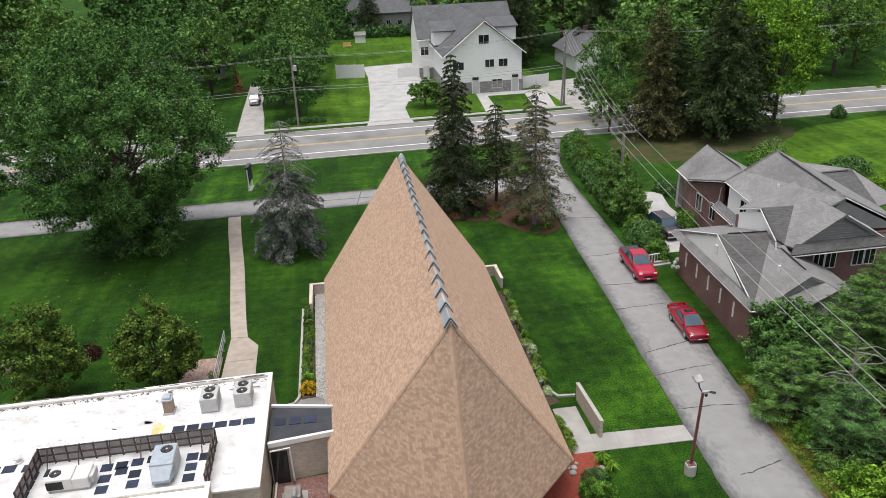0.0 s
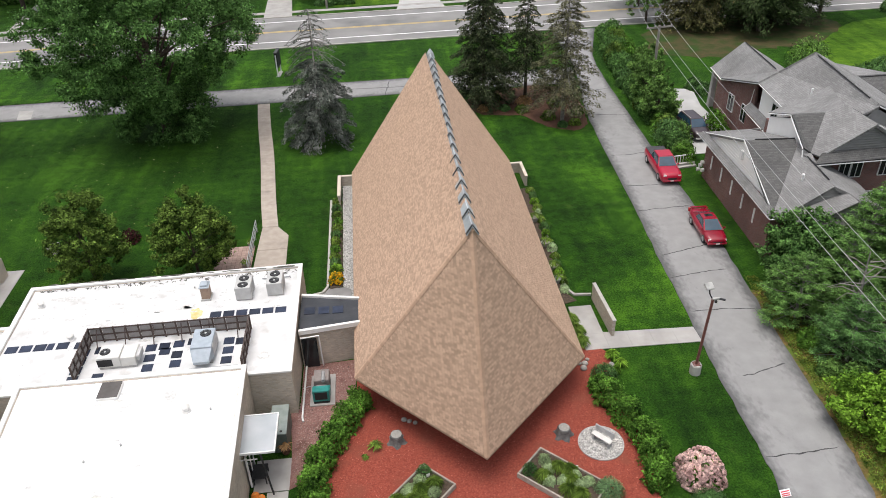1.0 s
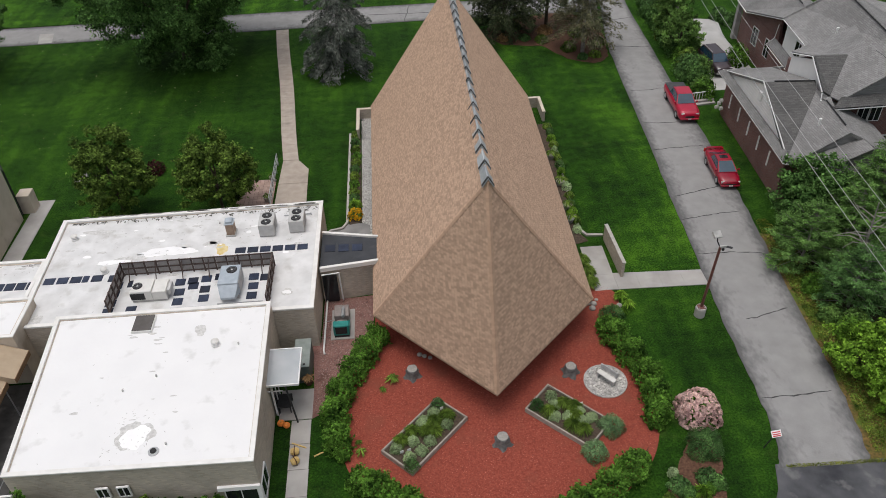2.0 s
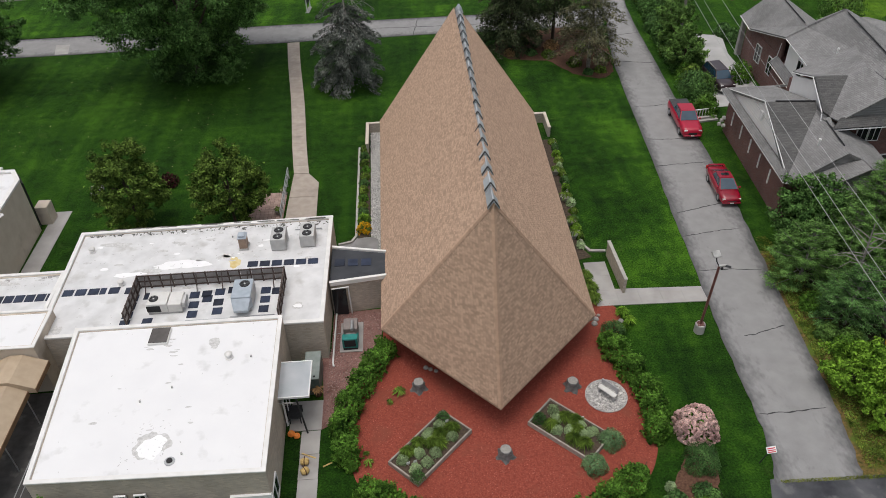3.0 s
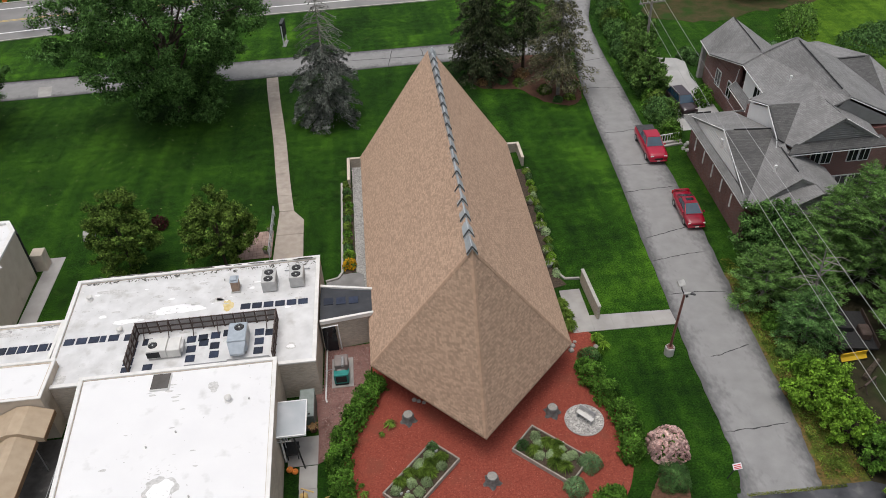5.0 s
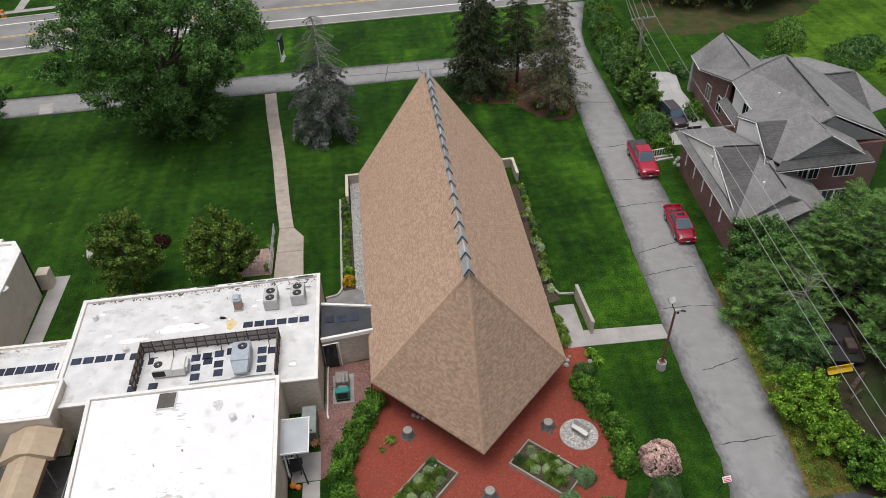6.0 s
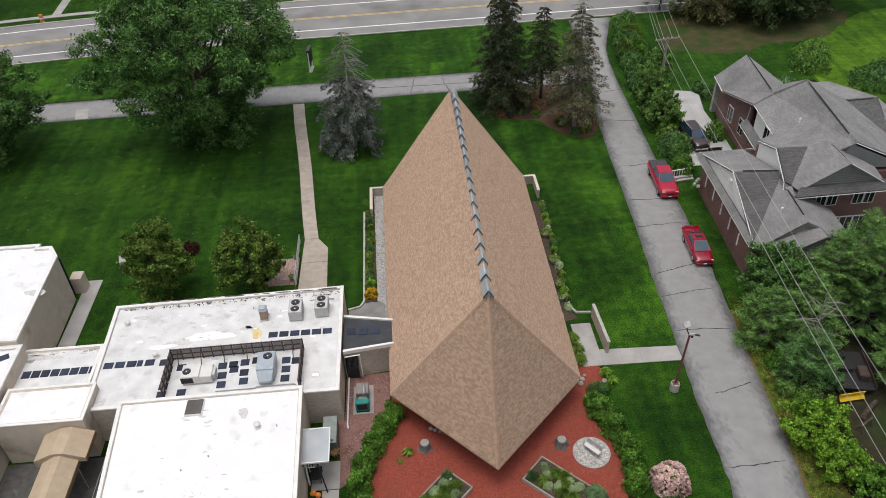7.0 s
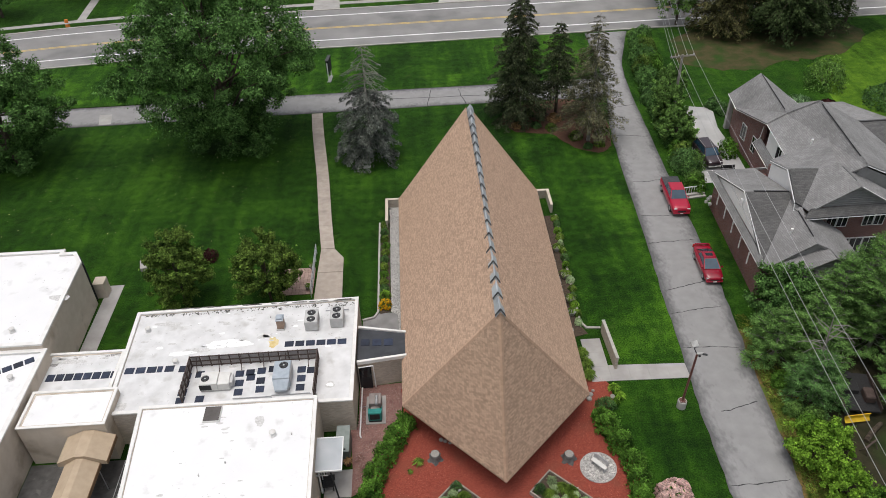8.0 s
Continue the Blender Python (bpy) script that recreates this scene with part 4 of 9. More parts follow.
def scatter(name, inside, n, mat, size, z, label, category, seed, aspect=0.4, flat=2.0):
    """Loose pieces lying on a bed, as one stuff object."""
    r = np.random.default_rng(seed)
    poly = np.array(inside)
    lo, hi = poly.min(0), poly.max(0)
    pts = lo + r.random((n * 3, 2)) * (hi - lo)
    ok = np.zeros(len(pts), bool)
    x1, y1 = poly[:, 0], poly[:, 1]
    x2, y2 = np.roll(x1, -1), np.roll(y1, -1)
    for a, b, c, d in zip(x1, y1, x2, y2):
        hit = (b > pts[:, 1]) != (d > pts[:, 1])
        ok ^= hit & (pts[:, 0] < (c - a) * (pts[:, 1] - b) / (d - b + 1e-12) + a)
    pts = pts[ok][:n]
    k = len(pts)
    P = np.concatenate([pts, np.full((k, 1), z)], 1)
    N = np.array([0, 0, flat]) + r.normal(size=(k, 3)) * 0.6
    me = cards(name, P, N, size * (0.5 + r.random(k)), mat, aspect, seed=seed)
    return tagged(part(name, me, mat), label, category, "", "stuff")


scatter("mulch_chips", GARDEN, 15000, MULCH_CHIP, 0.028, 0.04, "loose red wood chips on the garden bed", "mulch", 11)
scatter("lawn_litter", LAWN_WEST, 170, PALELEAF, 0.07, 0.02, "pale dry clippings lying on the lawn", "leaves", 17, 0.5)
structure("gravel_yard", slab([(-5.5, 33.9), (-2.4, 34.1), (-2.6, 31.0), (-3.6, 28.5), (-4.3, 25.8), (-5.75, 25.0), (-5.75, 27.0), (-6.0, 30.2), (-5.5, 30.4)], -0.1, 0.022), OLDMULCH, "faded reddish stone chippings beside the building", "gravel")
scatter("stone_chippings", [(-5.4, 33.8), (-2.6, 33.8), (-2.7, 31.0), (-3.7, 28.5), (-4.4, 25.9), (-5.6, 25.2), (-5.6, 30.2)], 2500,
        material("chipping", (0.17, 0.10, 0.09), (0.34, 0.24, 0.21), 5, 0.9, 0.2, 40, random_by="island", spread=0.5), 0.04, 0.03, "loose reddish stone chippings", "gravel", 12, 0.7)

# west strip along the church
WBED = [(-4.15, 53.6), (-3.45, 53.6), (-3.3, 41.6), (-4.15, 41.4)]
structure("planting_bed", slab(WBED, -0.1, 0.05), SOIL, "narrow soil bed beside the church", "flower bed")
WGRAVEL = [(-3.42, 56.2), (-2.0, 56.2), (-1.9, 38.0), (-2.6, 38.0), (-2.75, 41.2), (-3.27, 41.6)]
structure("gravel_strip", slab(WGRAVEL, -0.1, 0.03), GRAVEL, "strip of pale gravel along the church wall", "gravel")
scatter("pale_pebbles", WGRAVEL, 2600, PEBBLE, 0.05, 0.045, "loose pale pebbles along the church wall", "gravel", 13, 0.8)
structure("yard", slab([(-5.5, 40.0), (-5.5, 37.2), (-2.0, 36.6), (-2.0, 38.2), (-2.6, 38.2), (-2.78, 41.5), (-4.2, 41.5), (-4.62, 40.95), (-5.45, 40.7)], -0.1, 0.028),
          material("yard_concrete", (0.20, 0.195, 0.19), (0.28, 0.275, 0.27), 1, 0.9, 0.2, 50), "grey concrete corner between church and offices", "paving")
bm = bmesh.new()
for x0, y0, x1, y1 in ((-4.3, 53.6, -4.3, 41.6), (-4.3, 41.6, -4.6, 41.0), (-4.6, 41.0, -5.5, 40.75)):
    d = Vector((x1 - x0, y1 - y0, 0))
    a = math.degrees(math.atan2(d.y, d.x))
    box(bm, 0, d.length, -0.08, 0.08, -0.1, 0.14, pose(x0, y0, 0, 0, 0, a))
structure("bed_edging", bm, CURB, "pale concrete edging of the planting bed", "kerb")
# east strip
EBED = [(10.0, 53.4), (11.75, 53.4), (11.4, 46.8), (11.15, 38.9), (11.6, 37.9), (10.1, 37.5)]
structure("planting_bed", slab(EBED, -0.1, 0.03), SOIL, "soil bed with plants beside the church", "flower bed")
scatter("pale_pebbles", [(10.1, 53), (10.7, 53), (10.6, 38.2), (10.1, 38.2)], 700, PEBBLE, 0.05, 0.045, "loose pale pebbles along the church wall", "gravel", 14, 0.8)
bm = bmesh.new()
for x0, y0, x1, y1 in ((11.85, 53.4, 11.5, 46.8), (11.5, 46.8, 11.25, 39.2), (11.25, 39.2, 11.6, 38.5), (11.6, 38.5, 12.6, 38.4)):
    d = Vector((x1 - x0, y1 - y0, 0))
    box(bm, 0, d.length + .05, -0.08, 0.08, -0.1, 0.13, pose(x0, y0, 0, 0, 0, math.degrees(math.atan2(d.y, d.x))))
structure("bed_edging", bm, CURB, "pale concrete edging of the planting bed", "kerb")
east_path = thing("east_path", (0, 0, 0), 0, "pale concrete path from the drive to the church", "path", "", "structure")
for i in range(4):
    x = 12.35 + i * 1.38
    part("paving_slab", slab([(x + .004, 33.05 - .03 * i), (x + 1.376, 33.02 - .03 * i), (x + 1.376, 34.5 - .06 * i), (x + .004, 34.55 - .06 * i)], -0.06, 0.04), PALE_CONCRETE, east_path)
for i in range(3):
    y = 33.05 + i * 1.42
    part("paving_slab", slab([(10.9, y + .004), (12.345, y + .004), (12.345, y + 1.416), (10.9, y + 1.416)], -0.06, 0.04), PALE_CONCRETE, east_path)
south_walk = thing("south_walk", (0, 0, 0), 0, "pale concrete walk beside the white-roofed building", "path", "", "structure")
for i in range(9):
    y = 24.95 - (i + 1) * 1.5
    part("paving_slab", boxes((-6.78 + .018 * i, -5.78 + .018 * i, y + .012, y + 1.488, -.06, .04)), PALE_CONCRETE, south_walk)
structure("grass_strip", boxes((-7.5, -6.82, 17.5, 24.95, -.1, .015)), LAWN, "narrow strip of grass between the hall and the walk", "lawn")
part("paving_slab", boxes((-7.45, -5.75, 25.0, 27.0, -.06, .04)), PALE_CONCRETE, south_walk)

# mulch island by the conifers
ISLAND = wander(curve_pts([(9.0, 71.5), (10.5, 69.2), (14, 68.4), (16.2, 65.0), (18.8, 64.2), (20.0, 66.5), (20.3, 72), (18.5, 76), (14.0, 76.0), (10, 74.5), (9.0, 71.5)], 6)[:-1], .15, 2)
structure("mulch_island", slab(ISLAND, -0.1, 0.03), BROWNMULCH, "brown mulch under three conifers", "mulch")


# ---- church ----
A_S, A_N = Vector((3.55, 27.9, 12.05)), Vector((3.9, 52.0, 12.05))
T_S, T_W, T_E = Vector((3.65, 23.95, 2.05)), Vector((-2.4, 30.25, 2.05)), Vector((9.9, 30.3, 2.05))
W_W, W_E, T_N = Vector((-2.45, 54.4, 2.05)), Vector((10.2, 54.6, 2.05)), Vector((4.0, 57.4, 2.05))
church = thing("church", (3.7, 42, 0), 0, "church with a steep tan-shingled roof like a tent", "church")
inv = Matrix.Translation((-3.7, -42, 0))
bm = bmesh.new()
rim = [T_S, T_E, W_E, T_N, W_W, T_W]
low = [v - Vector((0, 0, 0.16)) for v in rim]
vt, vl = [bm.verts.new(v) for v in rim], [bm.verts.new(v) for v in low]
va, vn = bm.verts.new(A_S), bm.verts.new(A_N)
for f in ((vt[0], vt[1], va), (vt[1], vt[2], vn, va), (vt[2], vt[3], vn), (vt[3], vt[4], vn), (vt[4], vt[5], va, vn), (vt[5], vt[0], va)):
    bm.faces.new(f)
for i in range(6):
    bm.faces.new((vt[i], vl[i], vl[(i + 1) % 6], vt[(i + 1) % 6]))
bm.faces.new(vl)
bmesh.ops.transform(bm, matrix=inv, verts=bm.verts)
roof = part("roof", bm, UNDERLAY, church, "tan asphalt shingles")
bm = bmesh.new()
mid = sum(rim, Vector()) / 6
inner = [mid + (v - mid) * 0.86 for v in rim]
wl, wt = [bm.verts.new((v.x, v.y, -0.2)) for v in inner], [bm.verts.new((v.x, v.y, 1.9)) for v in inner]
for i in range(6):
    bm.faces.new((wl[i], wl[(i + 1) % 6], wt[(i + 1) % 6], wt[i]))
bmesh.ops.transform(bm, matrix=inv, verts=bm.verts)
part("wall", bm, TANBRICK, church, "low tan brick walls under the eaves")


def shingle_rows(poly, seed, course=0.108, tab=0.185):
    """Tabs on a roof plane, course by course from the eave: each as six points."""
    r = random.Random(seed)
    p0, p1, p2 = poly[0], poly[1], poly[2]
    nrm = (p1 - p0).cross(p2 - p0).normalized()
    if nrm.z < 0:
        nrm = -nrm
    u = Vector((0, 0, 1)).cross(nrm).normalized()
    v = nrm.cross(u)
    uv = [((p - p0).dot(u), (p - p0).dot(v)) for p in poly]
    vmin, vmax = min(b for a, b in uv), max(b for a, b in uv)
    tabs = []
    rows = int((vmax - vmin) / course)
    for k in range(rows):
        va = vmin + k * course
        vm = va + course * 0.5
        xs = []
        for (a, b), (c, d) in zip(uv, uv[1:] + uv[:1]):
            if (b > vm) != (d > vm):
                xs.append(a + (vm - b) / (d - b) * (c - a))
        if len(xs) < 2:
            continue
        lo, hi = min(xs), max(xs)
        s = lo - tab * (0.5 * (k % 2) + 0.12 * r.random()) - 0.02
        while s < hi:
            e = s + tab
            a, b = max(s, lo), min(e, hi)
            if b - a > 0.03:
                j = r.uniform(-0.005, 0.005)
                ga, gb = (r.uniform(.003, .011), r.uniform(.003, .011)) if b - a > .12 else (.004, .004)
                lift = 0.020 + r.uniform(0, 0.006)
                q = lambda x, y, h: p0 + u * x + v * y + nrm * h
                tabs.append((q(a + ga, va + j, lift), q(b - gb, va + j, lift), q(b - gb, va + course + .02, .006), q(a + ga, va + course + .02, .006),
                             q(a + ga, va + j, 0), q(b - gb, va + j, 0)))
            s = e
    return tabs


TABS = []
for k, poly in enumerate(([T_S, T_E, A_S], [T_E, W_E, A_N, A_S], [T_W, T_S, A_S], [W_W, T_W, A_S, A_N], [W_E, T_N, A_N], [T_N, W_W, A_N])):
    TABS += shingle_rows(poly, 40 + k)
TABS.sort(key=lambda t: t[0].y + 0.6 * t[0].z)
NEAR, REST = TABS[:300], TABS[300:]
co, fc = [], []
for t in REST:
    i = len(co)
    co += [(p.x - 3.7, p.y - 42, p.z) for p in t]
    fc += [(i, i + 1, i + 2, i + 3), (i + 4, i + 5, i + 1, i)]
me = bpy.data.meshes.new("shingles")
me.from_pydata(co, [], fc)
me.materials.append(SHINGLE)
tagged(part("shingles", me, None, roof), kind="stuff")


def cap_line(a, b, n, w, n1, n2, mat, name, parent, lift=0.02):
    """Overlapping folded shingles along a hip."""
    d = (b - a) / n
    ax = d.normalized()
    up = (n1 + n2).normalized()
    side = ax.cross(up).normalized()
    fold = math.tan(n1.angle(n2) / 2)
    co, fc = [], []
    for i in range(n):
        p, q = a + d * i, a + d * (i + 1.15)
        k = len(co)
        for r, h in ((p, lift + .02), (q, lift)):
            for s, dz in ((-w, -w * fold), (0, 0), (w, -w * fold)):
                c = r + side * s + up * (h + dz)
                co.append((c.x - 3.7, c.y - 42, c.z))
        fc += [(k, k + 1, k + 4, k + 3), (k + 1, k + 2, k + 5, k + 4)]
    me = bpy.data.meshes.new(name)
    me.from_pydata(co, [], fc)
    me.materials.append(mat)
    ob = part(name, me, None, parent)
    tagged(ob, kind="stuff")
    sol = ob.modifiers.new("thick", 'SOLIDIFY')
    sol.thickness, sol.offset = 0.014, -1
    return ob


def out_normal(a, b, c):
    k = (b - a).cross(c - a).normalized()
    return k if k.z > 0 else -k


N_W, N_E, N_SW, N_SE, N_NW, N_NE = out_normal(T_W, A_S, A_N), out_normal(T_E, A_S, A_N), out_normal(T_S, T_W, A_S), out_normal(T_S, T_E, A_S), out_normal(T_N, W_W, A_N), out_normal(T_N, W_E, A_N)
for a, b, n1, n2 in ((T_S, A_S, N_SW, N_SE), (T_W, A_S, N_W, N_SW), (T_E, A_S, N_E, N_SE), (T_N, A_N, N_NW, N_NE), (W_W, A_N, N_W, N_NW), (W_E, A_N, N_E, N_NE)):
    cap_line(a, b, int((b - a).length / 0.2), 0.13, n1, n2, HIPCAP, "hip_cap", roof, 0.03)
# folded metal ridge panels
N_RIDGE = 17
step = (A_S - A_N) / N_RIDGE
sl_w = Vector((-6.1, 0, -10)).normalized()
sl_e = Vector((6.2, 0, -10)).normalized()
for i in range(N_RIDGE):
    bm = bmesh.new()
    a, b = A_N + step * i, A_N + step * (i + 1.07)
    rows = []
    for p, h, wd in ((a, 0.0, 0.50), (b, 0.13, 0.56)):
        top = p + Vector((0, 0, h + 0.06))
        rows.append([top + sl_w * wd, top + sl_w * 0.06, top + sl_e * 0.06, top + sl_e * wd])
    vs = [[bm.verts.new(p - Vector((3.7, 42, 0))) for p in r] for r in rows]
    for k in range(3):
        bm.faces.new((vs[0][k], vs[0][k + 1], vs[1][k + 1], vs[1][k]))
    ob = part("ridge_panel", bm, RIDGE, roof, "blue-grey folded metal" if i == 0 else "")
    sol = ob.modifiers.new("thick", 'SOLIDIFY')
    sol.thickness, sol.offset = 0.05, -1
# Dark strips stand in for the shade in the gaps between panels.
for i in range(N_RIDGE):
    bm = bmesh.new()
    p = A_N + step * (i + 0.955)
    for k, (q, h) in enumerate(((p, 0.165), (p + step * 0.105, 0.176))):
        top = q + Vector((0, 0, h + 0.06)) - Vector((3.7, 42, 0))
        for v in (top + sl_w * 0.57, top + sl_w * 0.05, top + sl_e * 0.05, top + sl_e * 0.57):
            bm.verts.new(v)
    bm.verts.ensure_lookup_table()
    for k in range(3):
        bm.faces.new([bm.verts[j] for j in (k, k + 1, k + 5, k + 4)])
    ob = part("ridge_seam", bm, TAR_AND_SHADE, roof, "dark strip painted for the shaded gap between ridge panels" if i == 0 else "")
    sol = ob.modifiers.new("thick", 'SOLIDIFY')
    sol.thickness, sol.offset = 0.03, -1
bm = bmesh.new()
turned(bm, (A_N.x - 3.7, A_N.y - 42), [(0.34, 11.75), (0.22, 12.15), (0.05, 12.4)], 8)
part("ridge_finial", bm, RIDGE, roof)

# low garden walls at the church's corners
for nm, rows in (("north_west", ((-3.72, -3.52, 52.8, 56.3, -.1, .85), (-3.52, -1.4, 56.1, 56.3, -.1, .85))), ("north_east", ((11.42, 11.62, 53.9, 56.5, -.1, .85), (9.4, 11.42, 56.3, 56.5, -.1, .85)))):
    w = thing("garden_wall", (rows[0][0], rows[0][2], 0), 0, "low tan brick garden wall with pale coping", "wall", "garden walls")
    o = Matrix.Translation((-rows[0][0], -rows[0][2], 0))
    for r in rows:
        bm = boxes(r)
        bmesh.ops.transform(bm, matrix=o, verts=bm.verts)
        part("wall", bm, TANBRICK, w)
        bm = boxes((r[0] - .03, r[1] + .03, r[2] - .03, r[3] + .03, .852, .93), bevel=.012)
        bmesh.ops.transform(bm, matrix=o, verts=bm.verts)
        part("coping", bm, STUCCO, w)
w = thing("garden_wall", (12.75, 36.07, 0), 2, "free-standing tan brick screen wall by the path", "wall", "garden walls")
part("wall", boxes((-.09, .09, -1.95, 1.95, -.1, 1.15)), TANBRICK, w)
part("coping", boxes((-.12, .12, -2.0, 2.0, 1.153, 1.22), bevel=.015), CURB, w)


# ---- white-roofed buildings ----
def flat_building(name, x0, x1, y0, y1, h, wall, top, label, par=0.16, pw=0.28, coping=COPING, cat="building", quad=None):
    cx, cy = (x0 + x1) / 2, (y0 + y1) / 2
    b = thing(name, (cx, cy, 0), 0, label, cat)
    dx, dy = (x1 - x0) / 2, (y1 - y0) / 2
    t = 0.24
    for nm, r in (("wall", (-dx, dx, -dy, -dy + t, -.2, h - .02)), ("wall", (-dx, dx, dy - t, dy, -.2, h - .02)), ("wall", (-dx, -dx + t, -dy + t, dy - t, -.2, h - .02)), ("wall", (dx - t, dx, -dy + t, dy - t, -.2, h - .02))):
        part(nm, boxes(r), wall, b)
    rf = part("flat_roof", boxes((-dx + t, dx - t, -dy + t, dy - t, h - .25, h - .06)), top, b, "white roofing membrane")
    for r in ((-dx - .04, dx + .04, -dy - .04, -dy + pw), (-dx - .04, dx + .04, dy - pw, dy + .04), (-dx - .04, -dx + pw, -dy + pw, dy - pw), (dx - pw, dx + .04, -dy + pw, dy - pw)):
        part("parapet_coping", boxes((*r, h - .02, h + par), bevel=.012), coping, b)
    if quad:
        # bring the square footprint to the true one, corner by corner (south-west, south-east, north-east, north-west)
        sw, se, ne, nw = quad
        for ob in b.children:
            for v in ob.data.vertices:
                u, w = v.co.x / (2 * dx) + .5, v.co.y / (2 * dy) + .5
                for k, c in ((0, cx), (1, cy)):
                    v.co[k] = (sw[k] * (1 - u) + se[k] * u) * (1 - w) + (nw[k] * (1 - u) + ne[k] * u) * w - c
    return b, rf


HM, HB = 2.95, 3.65
mid_block, mid_roof = flat_building("office_block", -21.7, -5.5, 30.15, 40.05, HM, TANBRICK, MEMBRANE, "low tan brick office block with a stained white flat roof", 0.1, 0.22, quad=((-21.45, 30.15), (-5.6, 30.15), (-5.55, 40.15), (-21.8, 39.8)))
hall, hall_roof = flat_building("hall", -19.15, -7.55, 20.0, 30.1, HB, TANBRICK, MEMBRANE2, "tan brick hall with a bright white flat roof", 0.07, 0.2, quad=((-18.2, 20.2), (-7.52, 20.0), (-7.78, 30.1), (-18.97, 30.05)))
passage, passage_roof = flat_building("passage", -27.0, -21.74, 32.15, 36.1, HM - .08, STUCCO, MEMBRANE, "low passage with a white flat roof between two buildings", 0.08, 0.18)
lobby, lobby_roof = flat_building("lobby", -26.4, -20.95, 29.0, 32.0, HM + .55, STUCCO, MEMBRANE2, "small tan entrance lobby with a white flat roof", 0.06, 0.15)


def outlined_building(name, pts, h, wall, top, label, par=0.12, pw=0.26, cat="building"):
    """A flat-roofed building on any outline (counter-clockwise), with a wall and a coping for each side."""
    o = Vector((sum(p[0] for p in pts) / len(pts), sum(p[1] for p in pts) / len(pts)))
    b = thing(name, (o.x, o.y, 0), 0, label, cat)
    q = [Vector(p) - o for p in pts]

    def inset(d):
        out = []
        for i, p in enumerate(q):
            e0, e1 = (p - q[i - 1]).normalized(), (q[(i + 1) % len(q)] - p).normalized()
            n0, n1 = Vector((-e0.y, e0.x)), Vector((-e1.y, e1.x))
            out.append(p + (n0 + n1) * (d / (1 + n0.dot(n1))))
        return out
    for d0, d1, z0, z1, nm, mat in ((0, .24, -.2, h - .02, "wall", wall), (-.04, pw, h - .018, h + par, "parapet_coping", COPING)):
        a, c = inset(d0), inset(d1)
        for i in range(len(q)):
            j = (i + 1) % len(q)
            part(nm, slab([a[i], a[j], c[j], c[i]], z0, z1), mat, b)
    return b, part("flat_roof", slab(inset(.24), h - .25, h - .06), top, b, "white roofing membrane")


wing, wing_roof = outlined_building("west_wing", [(-44, 35.6), (-26.9, 35.6), (-27.1, 44.6), (-27.9, 45.9), (-28.9, 45.9), (-28.9, 46.3), (-44, 46.3)], 4.3, STUCCO, MEMBRANE2, "tall tan stucco wing with a white flat roof")
wing2, wing2_roof = flat_building("west_hall", -46.0, -26.65, 18.0, 35.55, 3.9, STUCCO, MEMBRANE2, "long tan stucco hall with a white flat roof", 0.1, 0.3)
part("corner_panel", slab([(5.42, 1.83), (5.50, 1.88), (4.74, 3.10), (4.66, 3.05)], .3, 4.0), BLACK, wing, "dark corner panel")
structure("apron", boxes((-26.85, -25.6, 37.2, 46.8, -.1, .035)), PALE_CONCRETE, "pale concrete strip beside the stucco wing", "paving")
tagged(part("stucco_buttress", boxes((-27.4, -26.5, 45.3, 46.3, -.1, 1.5), bevel=.03), STUCCO), "tan stucco buttress at the corner of the wing", "buttress", "", "structure")


# hall details: corner window, small windows, vents, skylight, stains
def window(parent, x0, x1, y0, y1, z0, z1, side, label=""):
    """A framed window that sits in a wall, seen from its side (s, n, e, w)."""
    t = 0.05
    if side in "sn":
        k = -1 if side == "s" else 1
        f = part("window", boxes((x0, x1, y0 - .05, y0 + .05, z0, z0 + t), (x0, x1, y0 - .05, y0 + .05, z1 - t, z1), (x0, x0 + t, y0 - .05, y0 + .05, z0 + t, z1 - t), (x1 - t, x1, y0 - .05, y0 + .05, z0 + t, z1 - t),
                                 ((x0 + x1) / 2 - .02, (x0 + x1) / 2 + .02, y0 - .05, y0 + .05, z0 + t, z1 - t)), WHITE, parent, label)
        part("pane", boxes((x0 + t, x1 - t, y0 + k * .012, y0 + k * .022, z0 + t, z1 - t)), DARKGLASS, f)
    else:
        k = -1 if side == "w" else 1
        f = part("window", boxes((x0 - .05, x0 + .05, y0, y1, z0, z0 + t), (x0 - .05, x0 + .05, y0, y1, z1 - t, z1), (x0 - .05, x0 + .05, y0, y0 + t, z0 + t, z1 - t), (x0 - .05, x0 + .05, y1 - t, y1, z0 + t, z1 - t),
                                 (x0 - .05, x0 + .05, (y0 + y1) / 2 - .02, (y0 + y1) / 2 + .02, z0 + t, z1 - t)), WHITE, parent, label)
        part("pane", boxes((x0 + k * .012, x0 + k * .022, y0 + t, y1 - t, z0 + t, z1 - t)), DARKGLASS, f)
    return f


window(hall, 4.2, 5.7, -5.07, -5.07, 0.45, 1.75, "s", "dark corner window with a pale surround")
window(hall, 5.82, 5.82, -4.95, -3.7, 0.45, 1.75, "e")
part("window_surround", boxes((3.95, 5.84, -5.16, -5.0, 1.75, 2.0), (5.7, 5.86, -5.16, -4.98, 0.2, 1.75), (3.95, 5.86, -5.16, -5.0, 0.2, 0.45)), SIDING, hall)
for x in (-1.2, -0.3, -5.3):
    window(hall, x, x + .55, -5.07, -5.07, 1.9, 2.6, "s")
window(hall, 5.82, 5.82, 0.3, 1.6, .05, 2.1, "e", "dark glazed door")


